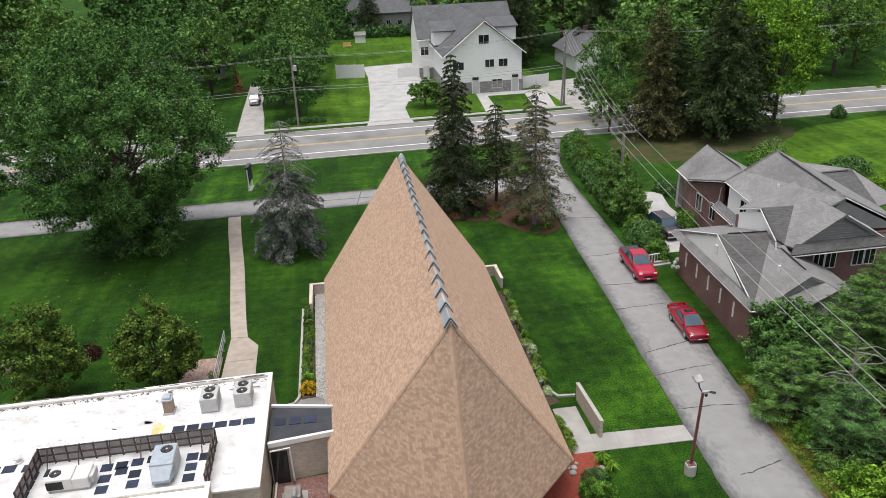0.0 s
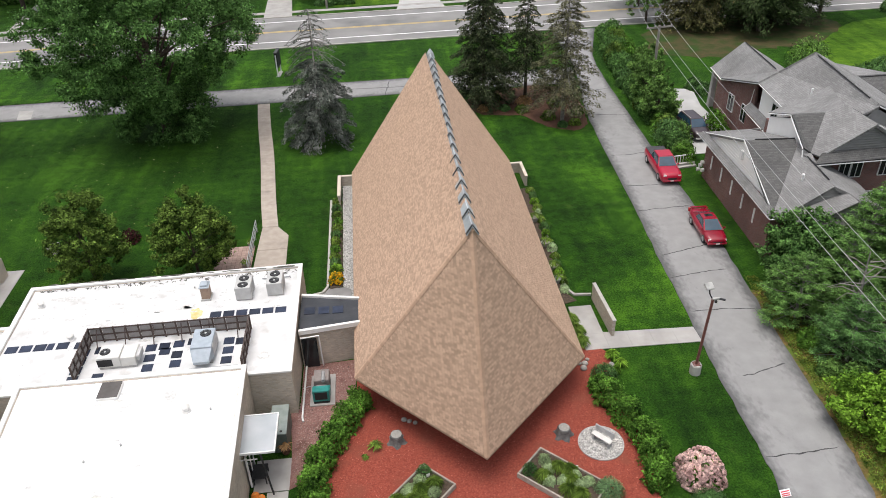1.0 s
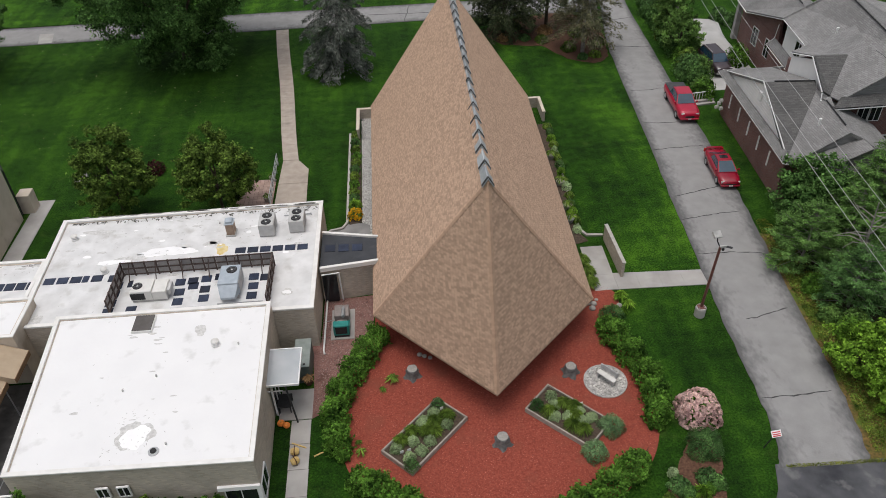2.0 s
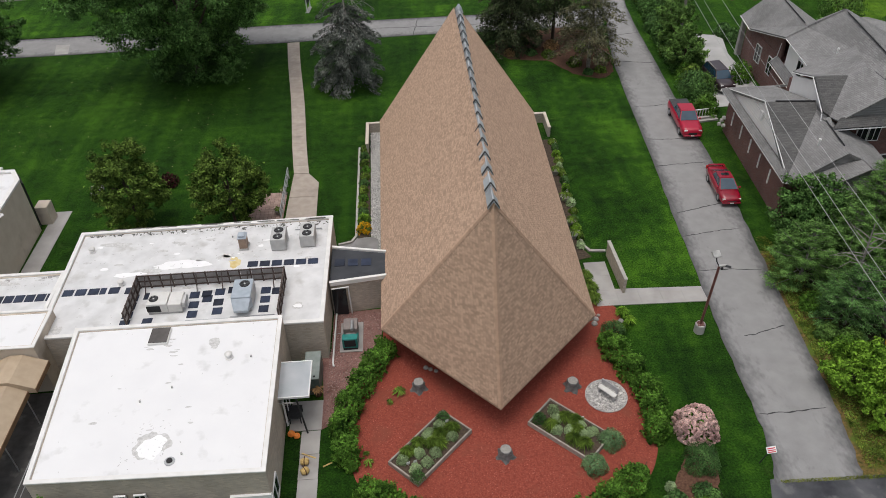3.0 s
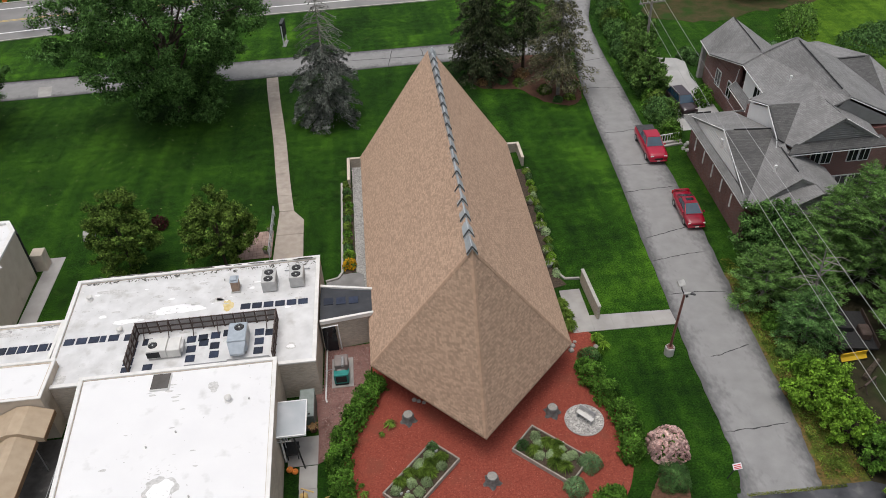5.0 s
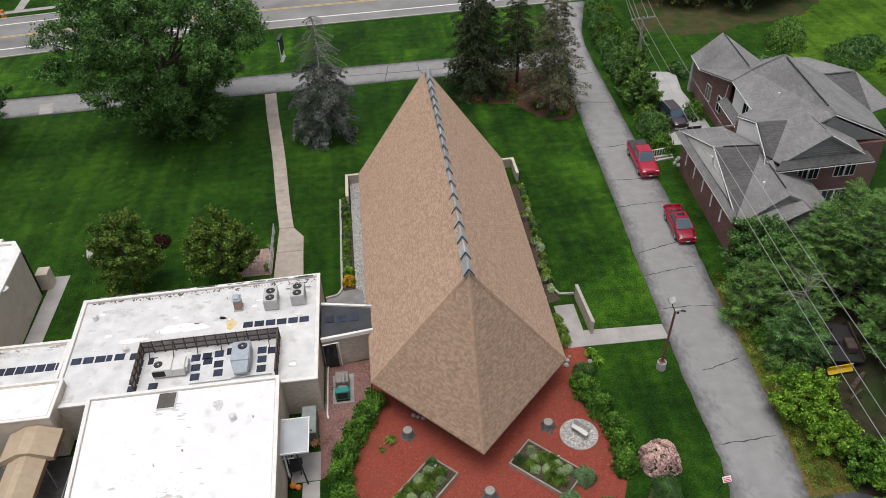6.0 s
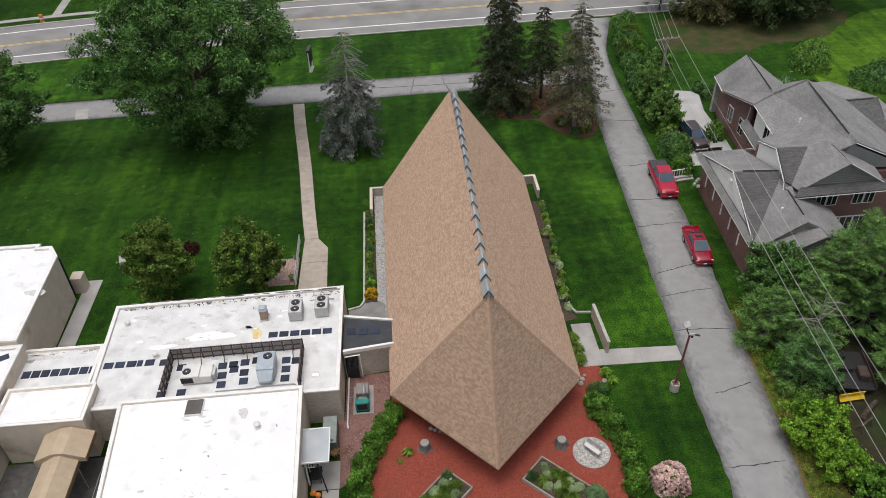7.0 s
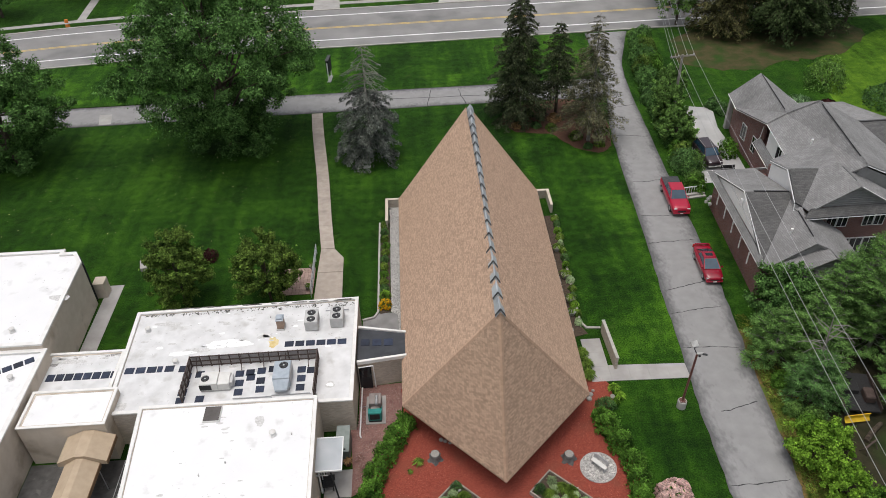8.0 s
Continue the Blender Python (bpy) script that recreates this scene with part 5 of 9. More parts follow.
def roof_thing(name, at, label, category, build, group="", rz=0.0):
    ob = thing(name, at, rz, label, category, group)
    build(ob)
    return ob


def hall_skylight(ob):
    part("curb", boxes((-.53, .53, -.6, .6, 0, .14), bevel=.02), COPING, ob)
    part("pane", boxes((-.49, .49, -.56, .56, .143, .18), bevel=.012), material("brown_glass", (0.085, 0.075, 0.068), (0.12, 0.11, 0.10), 2, 0.25, 0.05, 20), ob, "smoked brown acrylic")


roof_thing("skylight", (-14.22, 29.08, HB - .06), "square smoked skylight on a white roof", "skylight", hall_skylight)


def cap_vent(ob):
    bm = bmesh.new()
    turned(bm, (0, 0), [(.22, 0), (.22, .06), (.12, .08), (.12, .24)], 12)
    part("pipe", bm, COPING, ob)
    bm = bmesh.new()
    turned(bm, (0, 0), [(.2, .24), (.21, .3), (.12, .37), (.02, .39)], 12)
    part("cap", bm, UNITWHITE, ob)


for p in ((-10.24, 27.25, HB - .06), (-20.6, 37.9, HM - .06), (-17.9, 34.5, HM - .06), (-29.5, 37.2, 4.24), (-28.1, 33.0, 3.84)):
    roof_thing("roof_vent", p, "white capped vent pipe on a flat roof", "vent", cap_vent, "roof vents")


def drain(ob):
    bm = bmesh.new()
    turned(bm, (0, 0), [(.25, 0), (.24, .04), (.14, .05)], 14)
    part("ring", bm, GALV, ob)
    bm = bmesh.new()
    turned(bm, (0, 0), [(.15, .02), (.13, .12), (.04, .16)], 10)
    part("dome", bm, BLACK, ob)


roof_thing("roof_drain", (-11.97, 20.95, HB - .06), "dark roof drain with a domed strainer", "drain", drain)
for x, y, z in ((-9.1, 27.2, HB - .06), (-12.8, 25.4, HB - .06), (-14.2, 24.6, HB - .06), (-11.5, 21.3, HB - .06), (-11.9, 38.6, HM - .06), (-8.0, 30.9, HM - .06)):
    bm = bmesh.new()
    turned(bm, (x, y), [(.05, z), (.045, z + .1), (.05, z + .11)], 8)
    tagged(part("vent_pipe", bm, GREY_EDGE), "short grey vent pipe on a flat roof", "pipe", "roof pipes")


def blot(x, y, z, r, seed, mat, label, squash=0.6, name="roof_stain", n=40):
    rr = random.Random(seed)
    ph = rr.random() * 6
    bm = bmesh.new()
    rim = []
    for i in range(n):
        a = 2 * math.pi * i / n
        k = 0.8 + .1 * math.sin(2 * a + ph) + .09 * math.sin(3 * a + 2 * ph) + .04 * math.sin(7 * a + 3 * ph) + rr.uniform(-.05, .05)
        rim.append((x + r * k * math.cos(a), y + r * squash * k * math.sin(a)))
    c = bm.verts.new((x, y, z + .005))
    top, low = [bm.verts.new((*p, z + .005)) for p in rim], [bm.verts.new((*p, z - .01)) for p in rim]
    for i in range(n):
        j = (i + 1) % n
        bm.faces.new((c, top[i], top[j]))
        bm.faces.new((top[i], low[i], low[j], top[j]))
    tagged(part(name, bm, mat), label, "stain", "", "structure")


def flecks(outline, n, size, z, seed, mat, label):
    scatter("dirt_flecks", outline, n, mat, size, z, label, "dirt", seed, 0.35, 400.0)


ZB, ZM = HB - .06, HM - .06
blot(-13.05, 21.95, ZB, .98, 1, GREYSTAIN, "grey dirt ring left by standing water", 1.0)
blot(-13.0, 21.8, ZB + .006, 0.8, 2, WETWHITE, "bleached patch left by standing water", 0.95)
blot(-16.8, 35.6, ZM, 1.1, 3, GREYSTAIN, "grey dirt on a white roof", 0.3)
blot(-14.6, 36.1, ZM, 1.9, 4, WETWHITE, "bleached patch on a white roof", 0.3)
blot(-17.7, 35.4, ZM + .006, 1.1, 14, WETWHITE, "bleached patch on a white roof", 0.25)
blot(-11.4, 36.0, ZM, .45, 5, YELLOWSTAIN, "yellow rust stain below a chimney", 1.4)
blot(-7.15, 31.7, ZM, .42, 6, GREYSTAIN, "grey dirt on a white roof", 0.8)
blot(-7.15, 31.7, ZM + .006, .28, 7, WETWHITE, "bleached patch on a white roof", 0.8)
blot(-12.2, 36.6, ZM, .5, 8, GREYSTAIN, "grey dirt on a white roof", 0.6)
blot(-20.6, 30.9, ZM, .45, 9, GREYSTAIN, "grey dirt on a white roof", 0.9)
blot(-19.3, 38.5, ZM, 1.3, 10, GREYSTAIN, "grey dirt on a white roof", 0.18)
blot(-27.4, 40.6, 4.24, .9, 11, GREYSTAIN, "grey dirt on a white roof", 0.5)
blot(-11.2, 28.4, ZB, .35, 12, GREYSTAIN, "grey dirt on a white roof", 1.5)
blot(-25.3, 35.3, HM - .14, 1.2, 13, GREYSTAIN, "grey dirt on a white roof", 0.2)
rs = random.Random(17)
for k in range(34):
    x, y = rs.uniform(-21.0, -6.2), rs.uniform(35.2, 39.3)
    blot(x, y, ZM + .002 * (k % 3), rs.uniform(.1, .42), 200 + k, (GREYSTAIN, WETWHITE, GREYSTAIN)[k % 3], "dried puddle mark on a white roof", rs.uniform(.2, .6), n=22)
for k in range(14):
    blot(rs.uniform(-26.5, -22.0), 36.0 - abs(rs.gauss(0, .35)) - .15, HM - .14 + .002 * (k % 3), rs.uniform(.15, .55), 240 + k, DIRTGREY if k % 3 == 0 else GREYSTAIN, "grey dirt along a parapet", rs.uniform(.2, .5), n=22)
for k in range(12):
    blot(rs.uniform(-16.4, -8.4), rs.uniform(33.0, 34.1), ZM + .002 * (k % 3), rs.uniform(.12, .4), 260 + k, GREYSTAIN, "grey dirt behind rooftop units", rs.uniform(.25, .5), n=22)
for k in range(16):
    blot(rs.gauss(-13.6, 1.1), 22.6 + rs.random() * 6.5, ZB + .002 * (k % 3), rs.uniform(.08, .3), 280 + k, GREYSTAIN, "faint drip mark on a white roof", rs.uniform(.12, .4), n=22)
# dirt along the north parapet of the office block
rr = random.Random(9)
DIRT = material("black_dirt", (0.07, 0.068, 0.06), (0.2, 0.195, 0.18), 6, 0.9, 0.1, 20)
for k in range(16):
    x = -20.5 + k * .95 + rr.uniform(-.3, .3)
    blot(x, 39.96 + rr.uniform(-.04, .03), HM + .1, rr.uniform(.3, .7), 60 + k, DIRT, "dark dirt along a parapet", 0.16)

FLECK = material("dirt_fleck", (0.50, 0.49, 0.475), (0.66, 0.655, 0.645), 4, 0.8, 0.05, 10, random_by="island", spread=0.25)
ROOF_M = [(-21.4, 34.9), (-5.8, 36.4), (-5.8, 39.7), (-21.4, 39.7)]
flecks(ROOF_M, 260, 0.075, ZM + .006, 31, FLECK, "grey dirt flecks on a white roof")
flecks([(-21.4, 30.4), (-16.9, 30.4), (-16.9, 34.8), (-21.4, 34.8)], 50, 0.06, ZM + .006, 32, FLECK, "grey dirt flecks on a white roof")
flecks([(-16.2, 31.0), (-8.3, 31.0), (-8.3, 33.8), (-16.2, 33.8)], 60, 0.06, ZM + .006, 33, FLECK, "grey dirt flecks on a white roof")
flecks([(-18.7, 20.4), (-7.9, 20.4), (-7.9, 29.7), (-18.7, 29.7)], 45, 0.05, ZB + .006, 34, FLECK, "grey dirt flecks on a white roof")
flecks([(-14.5, 20.9), (-12.0, 20.9), (-12.2, 23.4), (-14.0, 23.4)], 70, 0.06, ZB + .008, 35, FLECK, "grey dirt flecks round a drain")
flecks([(-26.8, 34.6), (-21.9, 34.6), (-21.9, 35.8), (-26.8, 35.8)], 80, 0.07, HM - .132, 36, FLECK, "grey dirt flecks on a white roof")
flecks([(-34, 36), (-27.3, 36), (-27.3, 45.8), (-34, 45.8)], 60, 0.07, 4.25, 37, FLECK, "grey dirt flecks on a white roof")
flecks([(-21.3, 39.35), (-5.7, 39.35), (-5.7, 39.8), (-21.3, 39.8)], 170, 0.12, ZM + .008, 38, DIRT, "dark dirt along the parapet")

# dark walkway pads


def pad(x, y, z, w, d, rz=0.0):
    ob = part("roof_pad", boxes((-w / 2, w / 2, -d / 2, d / 2, 0, .035), bevel=.008), PADBLUE, None)
    ob.matrix_world = pose(x, y, z, 0, 0, rz)
    return tagged(ob, "square dark rubber pad on a white roof", "roof pad", "dark roof pads")


for i in range(6):
    pad(-10.25 + i * .74, 35.72 - .01 * i, ZM, .62, .52)
for i, x in enumerate((-20.9, -20.15, -19.4, -18.85, -18.2)):
    pad(x, 34.0, ZM, .62 if i != 3 else .35, .55)
for i in range(8):
    pad(-26.2 + i * .62, 33.85, HM - .14, .54, .62)
for i in range(4):
    pad(-27.5 - i * .62, 34.6 - i * .33, 3.84, .6, .5, 28)
for x, y in ((-17.25, 33.9), (-16.85, 33.2), (-16.85, 32.5), (-16.85, 31.75), (-16.85, 31.05), (-15.6, 31.1), (-13.3, 33.15), (-12.6, 33.2), (-11.85, 33.3), (-13.2, 32.3), (-13.15, 31.5), (-11.8, 32.4), (-11.75, 31.65), (-12.5, 32.75),
             (-9.15, 33.2), (-9.1, 32.4), (-9.1, 31.6), (-15.6, 32.9), (-16.0, 33.3), (-11.1, 33.4), (-8.5, 33.1)):
    pad(x, y, ZM, .56, .56)

# plant screen round the units on the office roof
screen = thing("plant_screen", (-12.3, 32.5, ZM), 0, "brown steel screen fence round rooftop units", "screen")
for (ax, ay), (bx_, by_), k in (((-4.35, 1.55), (4.25, 1.6), 13), ((-4.35, -1.6), (-4.35, 1.55), 5), ((4.25, -2.0), (4.25, 1.6), 5)):
    d = Vector((bx_ - ax, by_ - ay, 0))
    an = math.degrees(math.atan2(d.y, d.x))
    m = pose(ax, ay, 0, 0, 0, an)
    for i in range(k + 1):
        s = d.length * i / k
        part("post", box(bmesh.new(), s - .04, s + .04, -.04, .04, 0, 1.0, m), RUSTSTEEL, screen)
    for z in (.08, .5, .92):
        part("rail", box(bmesh.new(), 0, d.length, -.03, .03, z, z + .06, m), RUSTSTEEL, screen)
    for i in range(k):
        s0, s1 = d.length * i / k + .05, d.length * (i + 1) / k - .05
        sd = 1 if k != 5 or ax < 0 else -1
        part("panel", box(bmesh.new(), s0, s1, .035, .05, .1, .93, m), SCREENPANEL, screen)
for i in range(6):
    x = -3.9 + i * 1.5
    part("brace", tube(bmesh.new(), [(x, 1.52, .9), (x, .9, .02)], .03, 5), RUSTSTEEL, screen)


def fan(ob, x, y, z, r):
    bm = bmesh.new()
    turned(bm, (x, y), [(r, z), (r, z + .03), (r * .9, z + .03)], 18, cap=False)
    part("fan_rim", bm, BLACK, ob)
    bm = bmesh.new()
    turned(bm, (x, y), [(r * .92, z + .002), (r * .9, z + .006)], 18)
    part("fan_well", bm, BLACK, ob, "dark fan opening")
    bm = bmesh.new()
    for k in range(4):
        box(bm, r * .12, r * .82, -.07 * r / .3, .07 * r / .3, .012, .02, pose(x, y, z, 12, 0, 90 * k + 20))
    part("fan_blade", bm, TONNEAU, ob)
    bm = bmesh.new()
    turned(bm, (x, y), [(r * .2, z + .01), (r * .18, z + .035)], 10)
    part("fan_hub", bm, UNITGREY, ob)


def condenser(ob):
    for y in (-.72, .6):
        part("foot", boxes((-.5, .5, y, y + .12, 0, .1)), GREY_EDGE, ob)
    part("casing", boxes((-.5, .5, -.78, .78, .1, 1.05), bevel=.03), UNITGREY, ob)
    for s in (-.51, .5):
        for z in range(7):
            part("louvre", boxes((s, s + .012, -.7, .7, .18 + z * .11, .24 + z * .11)), GREY_EDGE, ob)
    fan(ob, 0, -.38, 1.05, .33)
    fan(ob, 0, .38, 1.05, .33)


c1 = roof_thing("condenser_unit", (-8.75, 37.55, ZM), "grey rooftop condenser with two fans", "air conditioner", condenser, "rooftop condensers")
c2 = copy_thing(c1, pose(-6.95, 37.75, ZM, 0, 0, 0))
c1.scale = c2.scale = (.92, .88, .86)


BROWNCLAD = material("brown_metal_cladding", (0.26, 0.18, 0.13), (0.36, 0.26, 0.195), 3, 0.7, 0.1, 30)


def chimney(ob):
    part("shaft", boxes((-.24, .24, -.3, .3, 0, .85), bevel=.015), BROWNCLAD, ob)
    part("flashing", boxes((-.3, .3, -.36, .36, 0, .1)), GREY_EDGE, ob)
    part("cap", boxes((-.29, .29, -.35, .35, .86, .93), bevel=.02), UNITBLUE, ob)
    part("hood", boxes((-.2, .2, -.25, .25, .93, 1.05), bevel=.03), UNITBLUE, ob)


roof_thing("chimney", (-11.0, 37.5, ZM), "square metal-clad chimney with a steel cap", "chimney", chimney)


def unit_a(ob):
    part("rail", boxes((-.95, .95, -.5, -.4, 0, .14), (-.95, .95, .4, .5, 0, .14)), GREY_EDGE, ob)
    part("casing", boxes((-.95, .2, -.55, .55, .14, .78), bevel=.03), UNITWHITE, ob)
    part("casing_end", boxes((.21, .98, -.55, .55, .14, .72), bevel=.03), UNITWHITE, ob)
    part("grille", boxes((-.97, -.2, -.565, -.55, .22, .66)), BLACK, ob)
    fan(ob, -.62, -.05, .78, .27)
    part("hood", boxes((.98, 1.16, -.4, .4, .3, .66), bevel=.02), UNITGREY, ob)


def unit_b(ob):
    part("rail", boxes((-.5, .5, -.9, -.8, 0, .14), (-.5, .5, .7, .8, 0, .14)), GREY_EDGE, ob)
    part("casing", boxes((-.55, .55, -.75, .85, .14, 1.0), bevel=.03), UNITBLUE, ob)
    bm = bmesh.new()
    vs = [bm.verts.new(p) for p in ((-.55, -.75, .9), (.55, -.75, .9), (.4, -1.3, .45), (-.4, -1.3, .45), (-.55, -.75, .3), (.55, -.75, .3), (.4, -1.3, .3), (-.4, -1.3, .3))]
    for q in ((0, 1, 2, 3), (3, 2, 6, 7), (0, 3, 7, 4), (1, 5, 6, 2), (4, 7, 6, 5)):
        bm.faces.new([vs[i] for i in q])
    part("intake_hood", bm, UNITBLUE, ob, "sloping intake hood")
    part("side_panel", boxes((.555, .575, -.6, .7, .24, .9)), UNITGREY, ob)
    fan(ob, .1, .4, 1.0, .3)


roof_thing("rooftop_unit", (-14.65, 32.2, ZM), "long white rooftop air handler with one fan", "air conditioner", unit_a)
roof_thing("rooftop_unit", (-10.25, 32.35, ZM), "blue-grey rooftop unit with an intake hood", "air conditioner", unit_b)
for x0, x1, y in ((-13.4, -10.9, 30.9), (-10.9, -8.4, 31.0), (-7.9, -6.2, 38.9)):
    tagged(part("roof_conduit", tube(bmesh.new(), [(x0, y, ZM + .09), (x1, y, ZM + .09), (x1, y, ZM)], .035, 6), GALV), "grey conduit along a flat roof", "pipe", "roof conduits")

# link corridor to the church
link_b = thing("link_corridor", (-3.8, 35.6, 0), 0, "low link corridor with a dark roof and white edges", "corridor")
part("wall", slab([(-1.68, -1.75), (1.7, -1.32), (1.7, -1.12), (-1.68, -1.5)], -.1, 2.45), TANBRICK, link_b)
part("wall", slab([(-1.68, 1.45), (1.7, .75), (1.7, .95), (-1.68, 1.7)], -.1, 2.45), TANBRICK, link_b)
part("flat_roof", slab([(-1.68, -1.75), (1.75, -1.32), (1.75, .95), (-1.68, 1.7)], 2.453, 2.55), DARKROOF, link_b, "dark wet-looking membrane")
part("coping", slab([(-1.68, -1.85), (1.75, -1.42), (1.75, -1.25), (-1.68, -1.65)], 2.4, 2.68), COPING, link_b)
part("coping", slab([(-1.68, 1.6), (1.75, .86), (1.75, 1.02), (-1.68, 1.8)], 2.4, 2.68), COPING, link_b)
for i in range(3):
    pad(-4.95 + i * .82, 35.75 - i * .04, 2.555, .62, .66)
part("door", boxes((-1.6, -.75, -1.84, -1.72, .05, 2.05)), DARKGLASS, link_b, "dark glazed door")
part("gutter", tube(bmesh.new(), [(-1.6, -2.0, 2.3), (-.6, -1.86, 2.3), (-.55, -1.84, .1)], .05, 6), WHITE, link_b)
tagged(part("drain_pipe", tube(bmesh.new(), [(-5.3, 34.0, .1), (-5.32, 33.6, .1), (-5.36, 29.7, .1), (-5.3, 29.4, .08)], .055, 8), WHITE), "white drain pipe lying along the gravel", "pipe")

# awning and yard between hall and lobby
aw = thing("entrance_awning", (-22.0, 26.65, 0), 0, "tan canvas entrance awning on a steel frame", "awning")
bm = bmesh.new()
for (xa, xb, za, zb), y0, y1 in (((-1.5, 1.5, 2.5, 3.05), .3, 2.3), ((-1.05, 1.05, 2.35, 2.85), -9.5, .3)):
    p = [(xa, za), ((xa + xb) / 2 - (.35 if y1 > 1 else .2), zb), ((xa + xb) / 2 + (.35 if y1 > 1 else .2), zb), (xb, za), (xb, za - .3), (xa, za - .3)]
    a, b = [bm.verts.new((x, y0, z)) for x, z in p], [bm.verts.new((x, y1, z)) for x, z in p]
    bm.faces.new(a)
    bm.faces.new(b)
    for i in range(6):
        bm.faces.new((a[i], a[(i + 1) % 6], b[(i + 1) % 6], b[i]))
part("canopy", bm, AWNING, aw)
part("valance", boxes((1.5, 1.53, .3, 2.3, 2.18, 2.5), (1.05, 1.08, -9.5, .3, 2.03, 2.35)), AWNINGSIDE, aw, "brown canvas valance")
for y in (-9, -6, -3, 0):
    for x in (-1, 1):
        part("post", tube(bmesh.new(), [(x, y, -.05), (x, y, 2.1)], .035, 6), GALV, aw)
structure("entrance_yard", boxes((-26.6, -19.2, 14, 28.85, -.1, .02)), material("dark_paving", (0.07, 0.068, 0.066), (0.12, 0.117, 0.113), 2, 0.9, 0.3, 30, stain=(0.2, 0.19, 0.18), stain_scale=1.2, stain_at=.6), "dark paving and gravel beside the awning", "paving")
rl = thing("handrail", (-20.1, 25.5, 0), 0, "grey pipe handrail beside a dark walkway", "railing")
for y in (-5, -3, -1, 1, 2.6):
    part("post", tube(bmesh.new(), [(0, y, -.05), (0, y, .95)], .025, 6), GALV, rl)
for z in (.5, .95):
    part("rail", tube(bmesh.new(), [(0, -5, z), (0, 2.6, z)], .025, 6), GALV, rl)
part("glazing", slab([(-5.2, -4.2), (-5.05, -4.2), (-5.6, 3.2), (-5.75, 3.2)], .2, 2.7), DARKGLASS, hall, "dark window band")
part("glazing", boxes((-8.05, -7.6, -5.04, -4.97, .4, 2.4)), DARKGLASS, mid_block)

# translucent canopy, utility box, generator, pots
cp = thing("door_canopy", (-7.1, 26.27, 0), 0, "pale translucent door canopy on a slanting post", "canopy")
part("frame", boxes((-1.05, 1.05, -1.25, -1.19, 2.6, 2.72), (-1.05, 1.05, 1.19, 1.25, 2.6, 2.72), (-1.05, -.99, -1.19, 1.19, 2.6, 2.72), (.99, 1.05, -1.19, 1.19, 2.6, 2.72)), WHITE, cp)
part("sheet", boxes((-.985, .985, -1.185, 1.185, 2.66, 2.69)), material("acrylic_sheet", (0.36, 0.39, 0.41), (0.46, 0.48, 0.5), 0.8, 0.45, 0.03, 10), cp, "grey translucent sheet")
part("post", tube(bmesh.new(), [(.35, -1.2, 2.62), (.65, -1.45, 0)], .05, 6), BLACK, cp)
part("bracket", tube(bmesh.new(), [(-1.0, -1.25, 2.3), (.2, -1.25, 2.3)], .035, 6), GREY_EDGE, cp)
ub = thing("utility_cabinet", (-6.32, 28.5, 0), 0, "dull green utility cabinet on the ground", "cabinet")
part("body", boxes((-.42, .42, -1.05, 1.0, 0, 1.25), bevel=.02), BOXGREEN, ub)
part("lid", boxes((-.44, .44, -1.08, 1.03, 1.253, 1.32), bevel=.02), material("lid_green", (0.19, 0.225, 0.21), (0.25, 0.285, 0.27), 3, 0.5, 0.05, 30), ub, "pale grey-green lid")
part("latch", boxes((.1, .22, -.95, -.85, 1.32, 1.35)), BLACK, ub)
gen = thing("generator", (-4.35, 31.6, 0), 0, "teal and taupe standby generator on a concrete pad", "generator")
structure("generator_pad", boxes((-5.0, -3.65, 30.5, 32.95, -.1, .08), bevel=.01), PALE_CONCRETE, "pale concrete pad in the gravel", "paving")
part("skid", boxes((-.42, .42, -.95, .95, .08, .2)), BLACK, gen)
part("engine_cover", boxes((-.42, .42, .0, .95, .2, .85), bevel=.03), TAUPE, gen, "taupe metal cover")
part("radiator_case", boxes((-.45, .45, -.95, -.5, .2, .95), bevel=.03), TEAL, gen, "teal painted case")
part("grille", boxes((-.33, .33, -.97, -.952, .35, .85)), BLACK, gen)
part("side_rail", boxes((.4, .46, -.5, .0, .2, .5), (-.46, -.4, -.5, .0, .2, .5)), TEAL, gen)
part("engine", boxes((-.3, .3, -.48, -.02, .2, .62), bevel=.05), TAUPE, gen)
bm = bmesh.new()
turned(bm, (.12, .05), [(.1, -.42), (.1, .32)], 10, "y")
bmesh.ops.translate(bm, verts=bm.verts, vec=(0, 0.2, .95))
part("silencer", bm, GALV, gen, "silver exhaust silencer")
part("fuel_pipe", tube(bmesh.new(), [(-1.1, .35, .1), (-.42, .35, .25)], .02, 5), GALV, gen)


def pot_plant(name, at, r, h, mat_pot, mat, label, seed, group=""):
    ob = thing(name, at, 0, label, "plant pot", group)
    bm = bmesh.new()
    turned(bm, (0, 0), [(r * .7, 0), (r, h), (r * 1.06, h + .02), (r * .9, h + .02), (r * .85, h - .05)], 14)
    part("pot", bm, mat_pot, ob)
    g = np.random.default_rng(seed)
    k = 60
    a = g.random(k) * 6.28
    s = g.random(k)
    P = np.stack([np.cos(a) * r * 1.3 * s, np.sin(a) * r * 1.3 * s, h + .35 * (1 - s * .7)], 1)
    U = np.stack([np.cos(a), np.sin(a), .9 - s], 1)
    part("leaves", cards("leaves", P, np.stack([np.cos(a) * .5, np.sin(a) * .5, np.ones(k)], 1), np.full(k, r * .6), mat, .22, U, seed), mat, ob)
    return ob


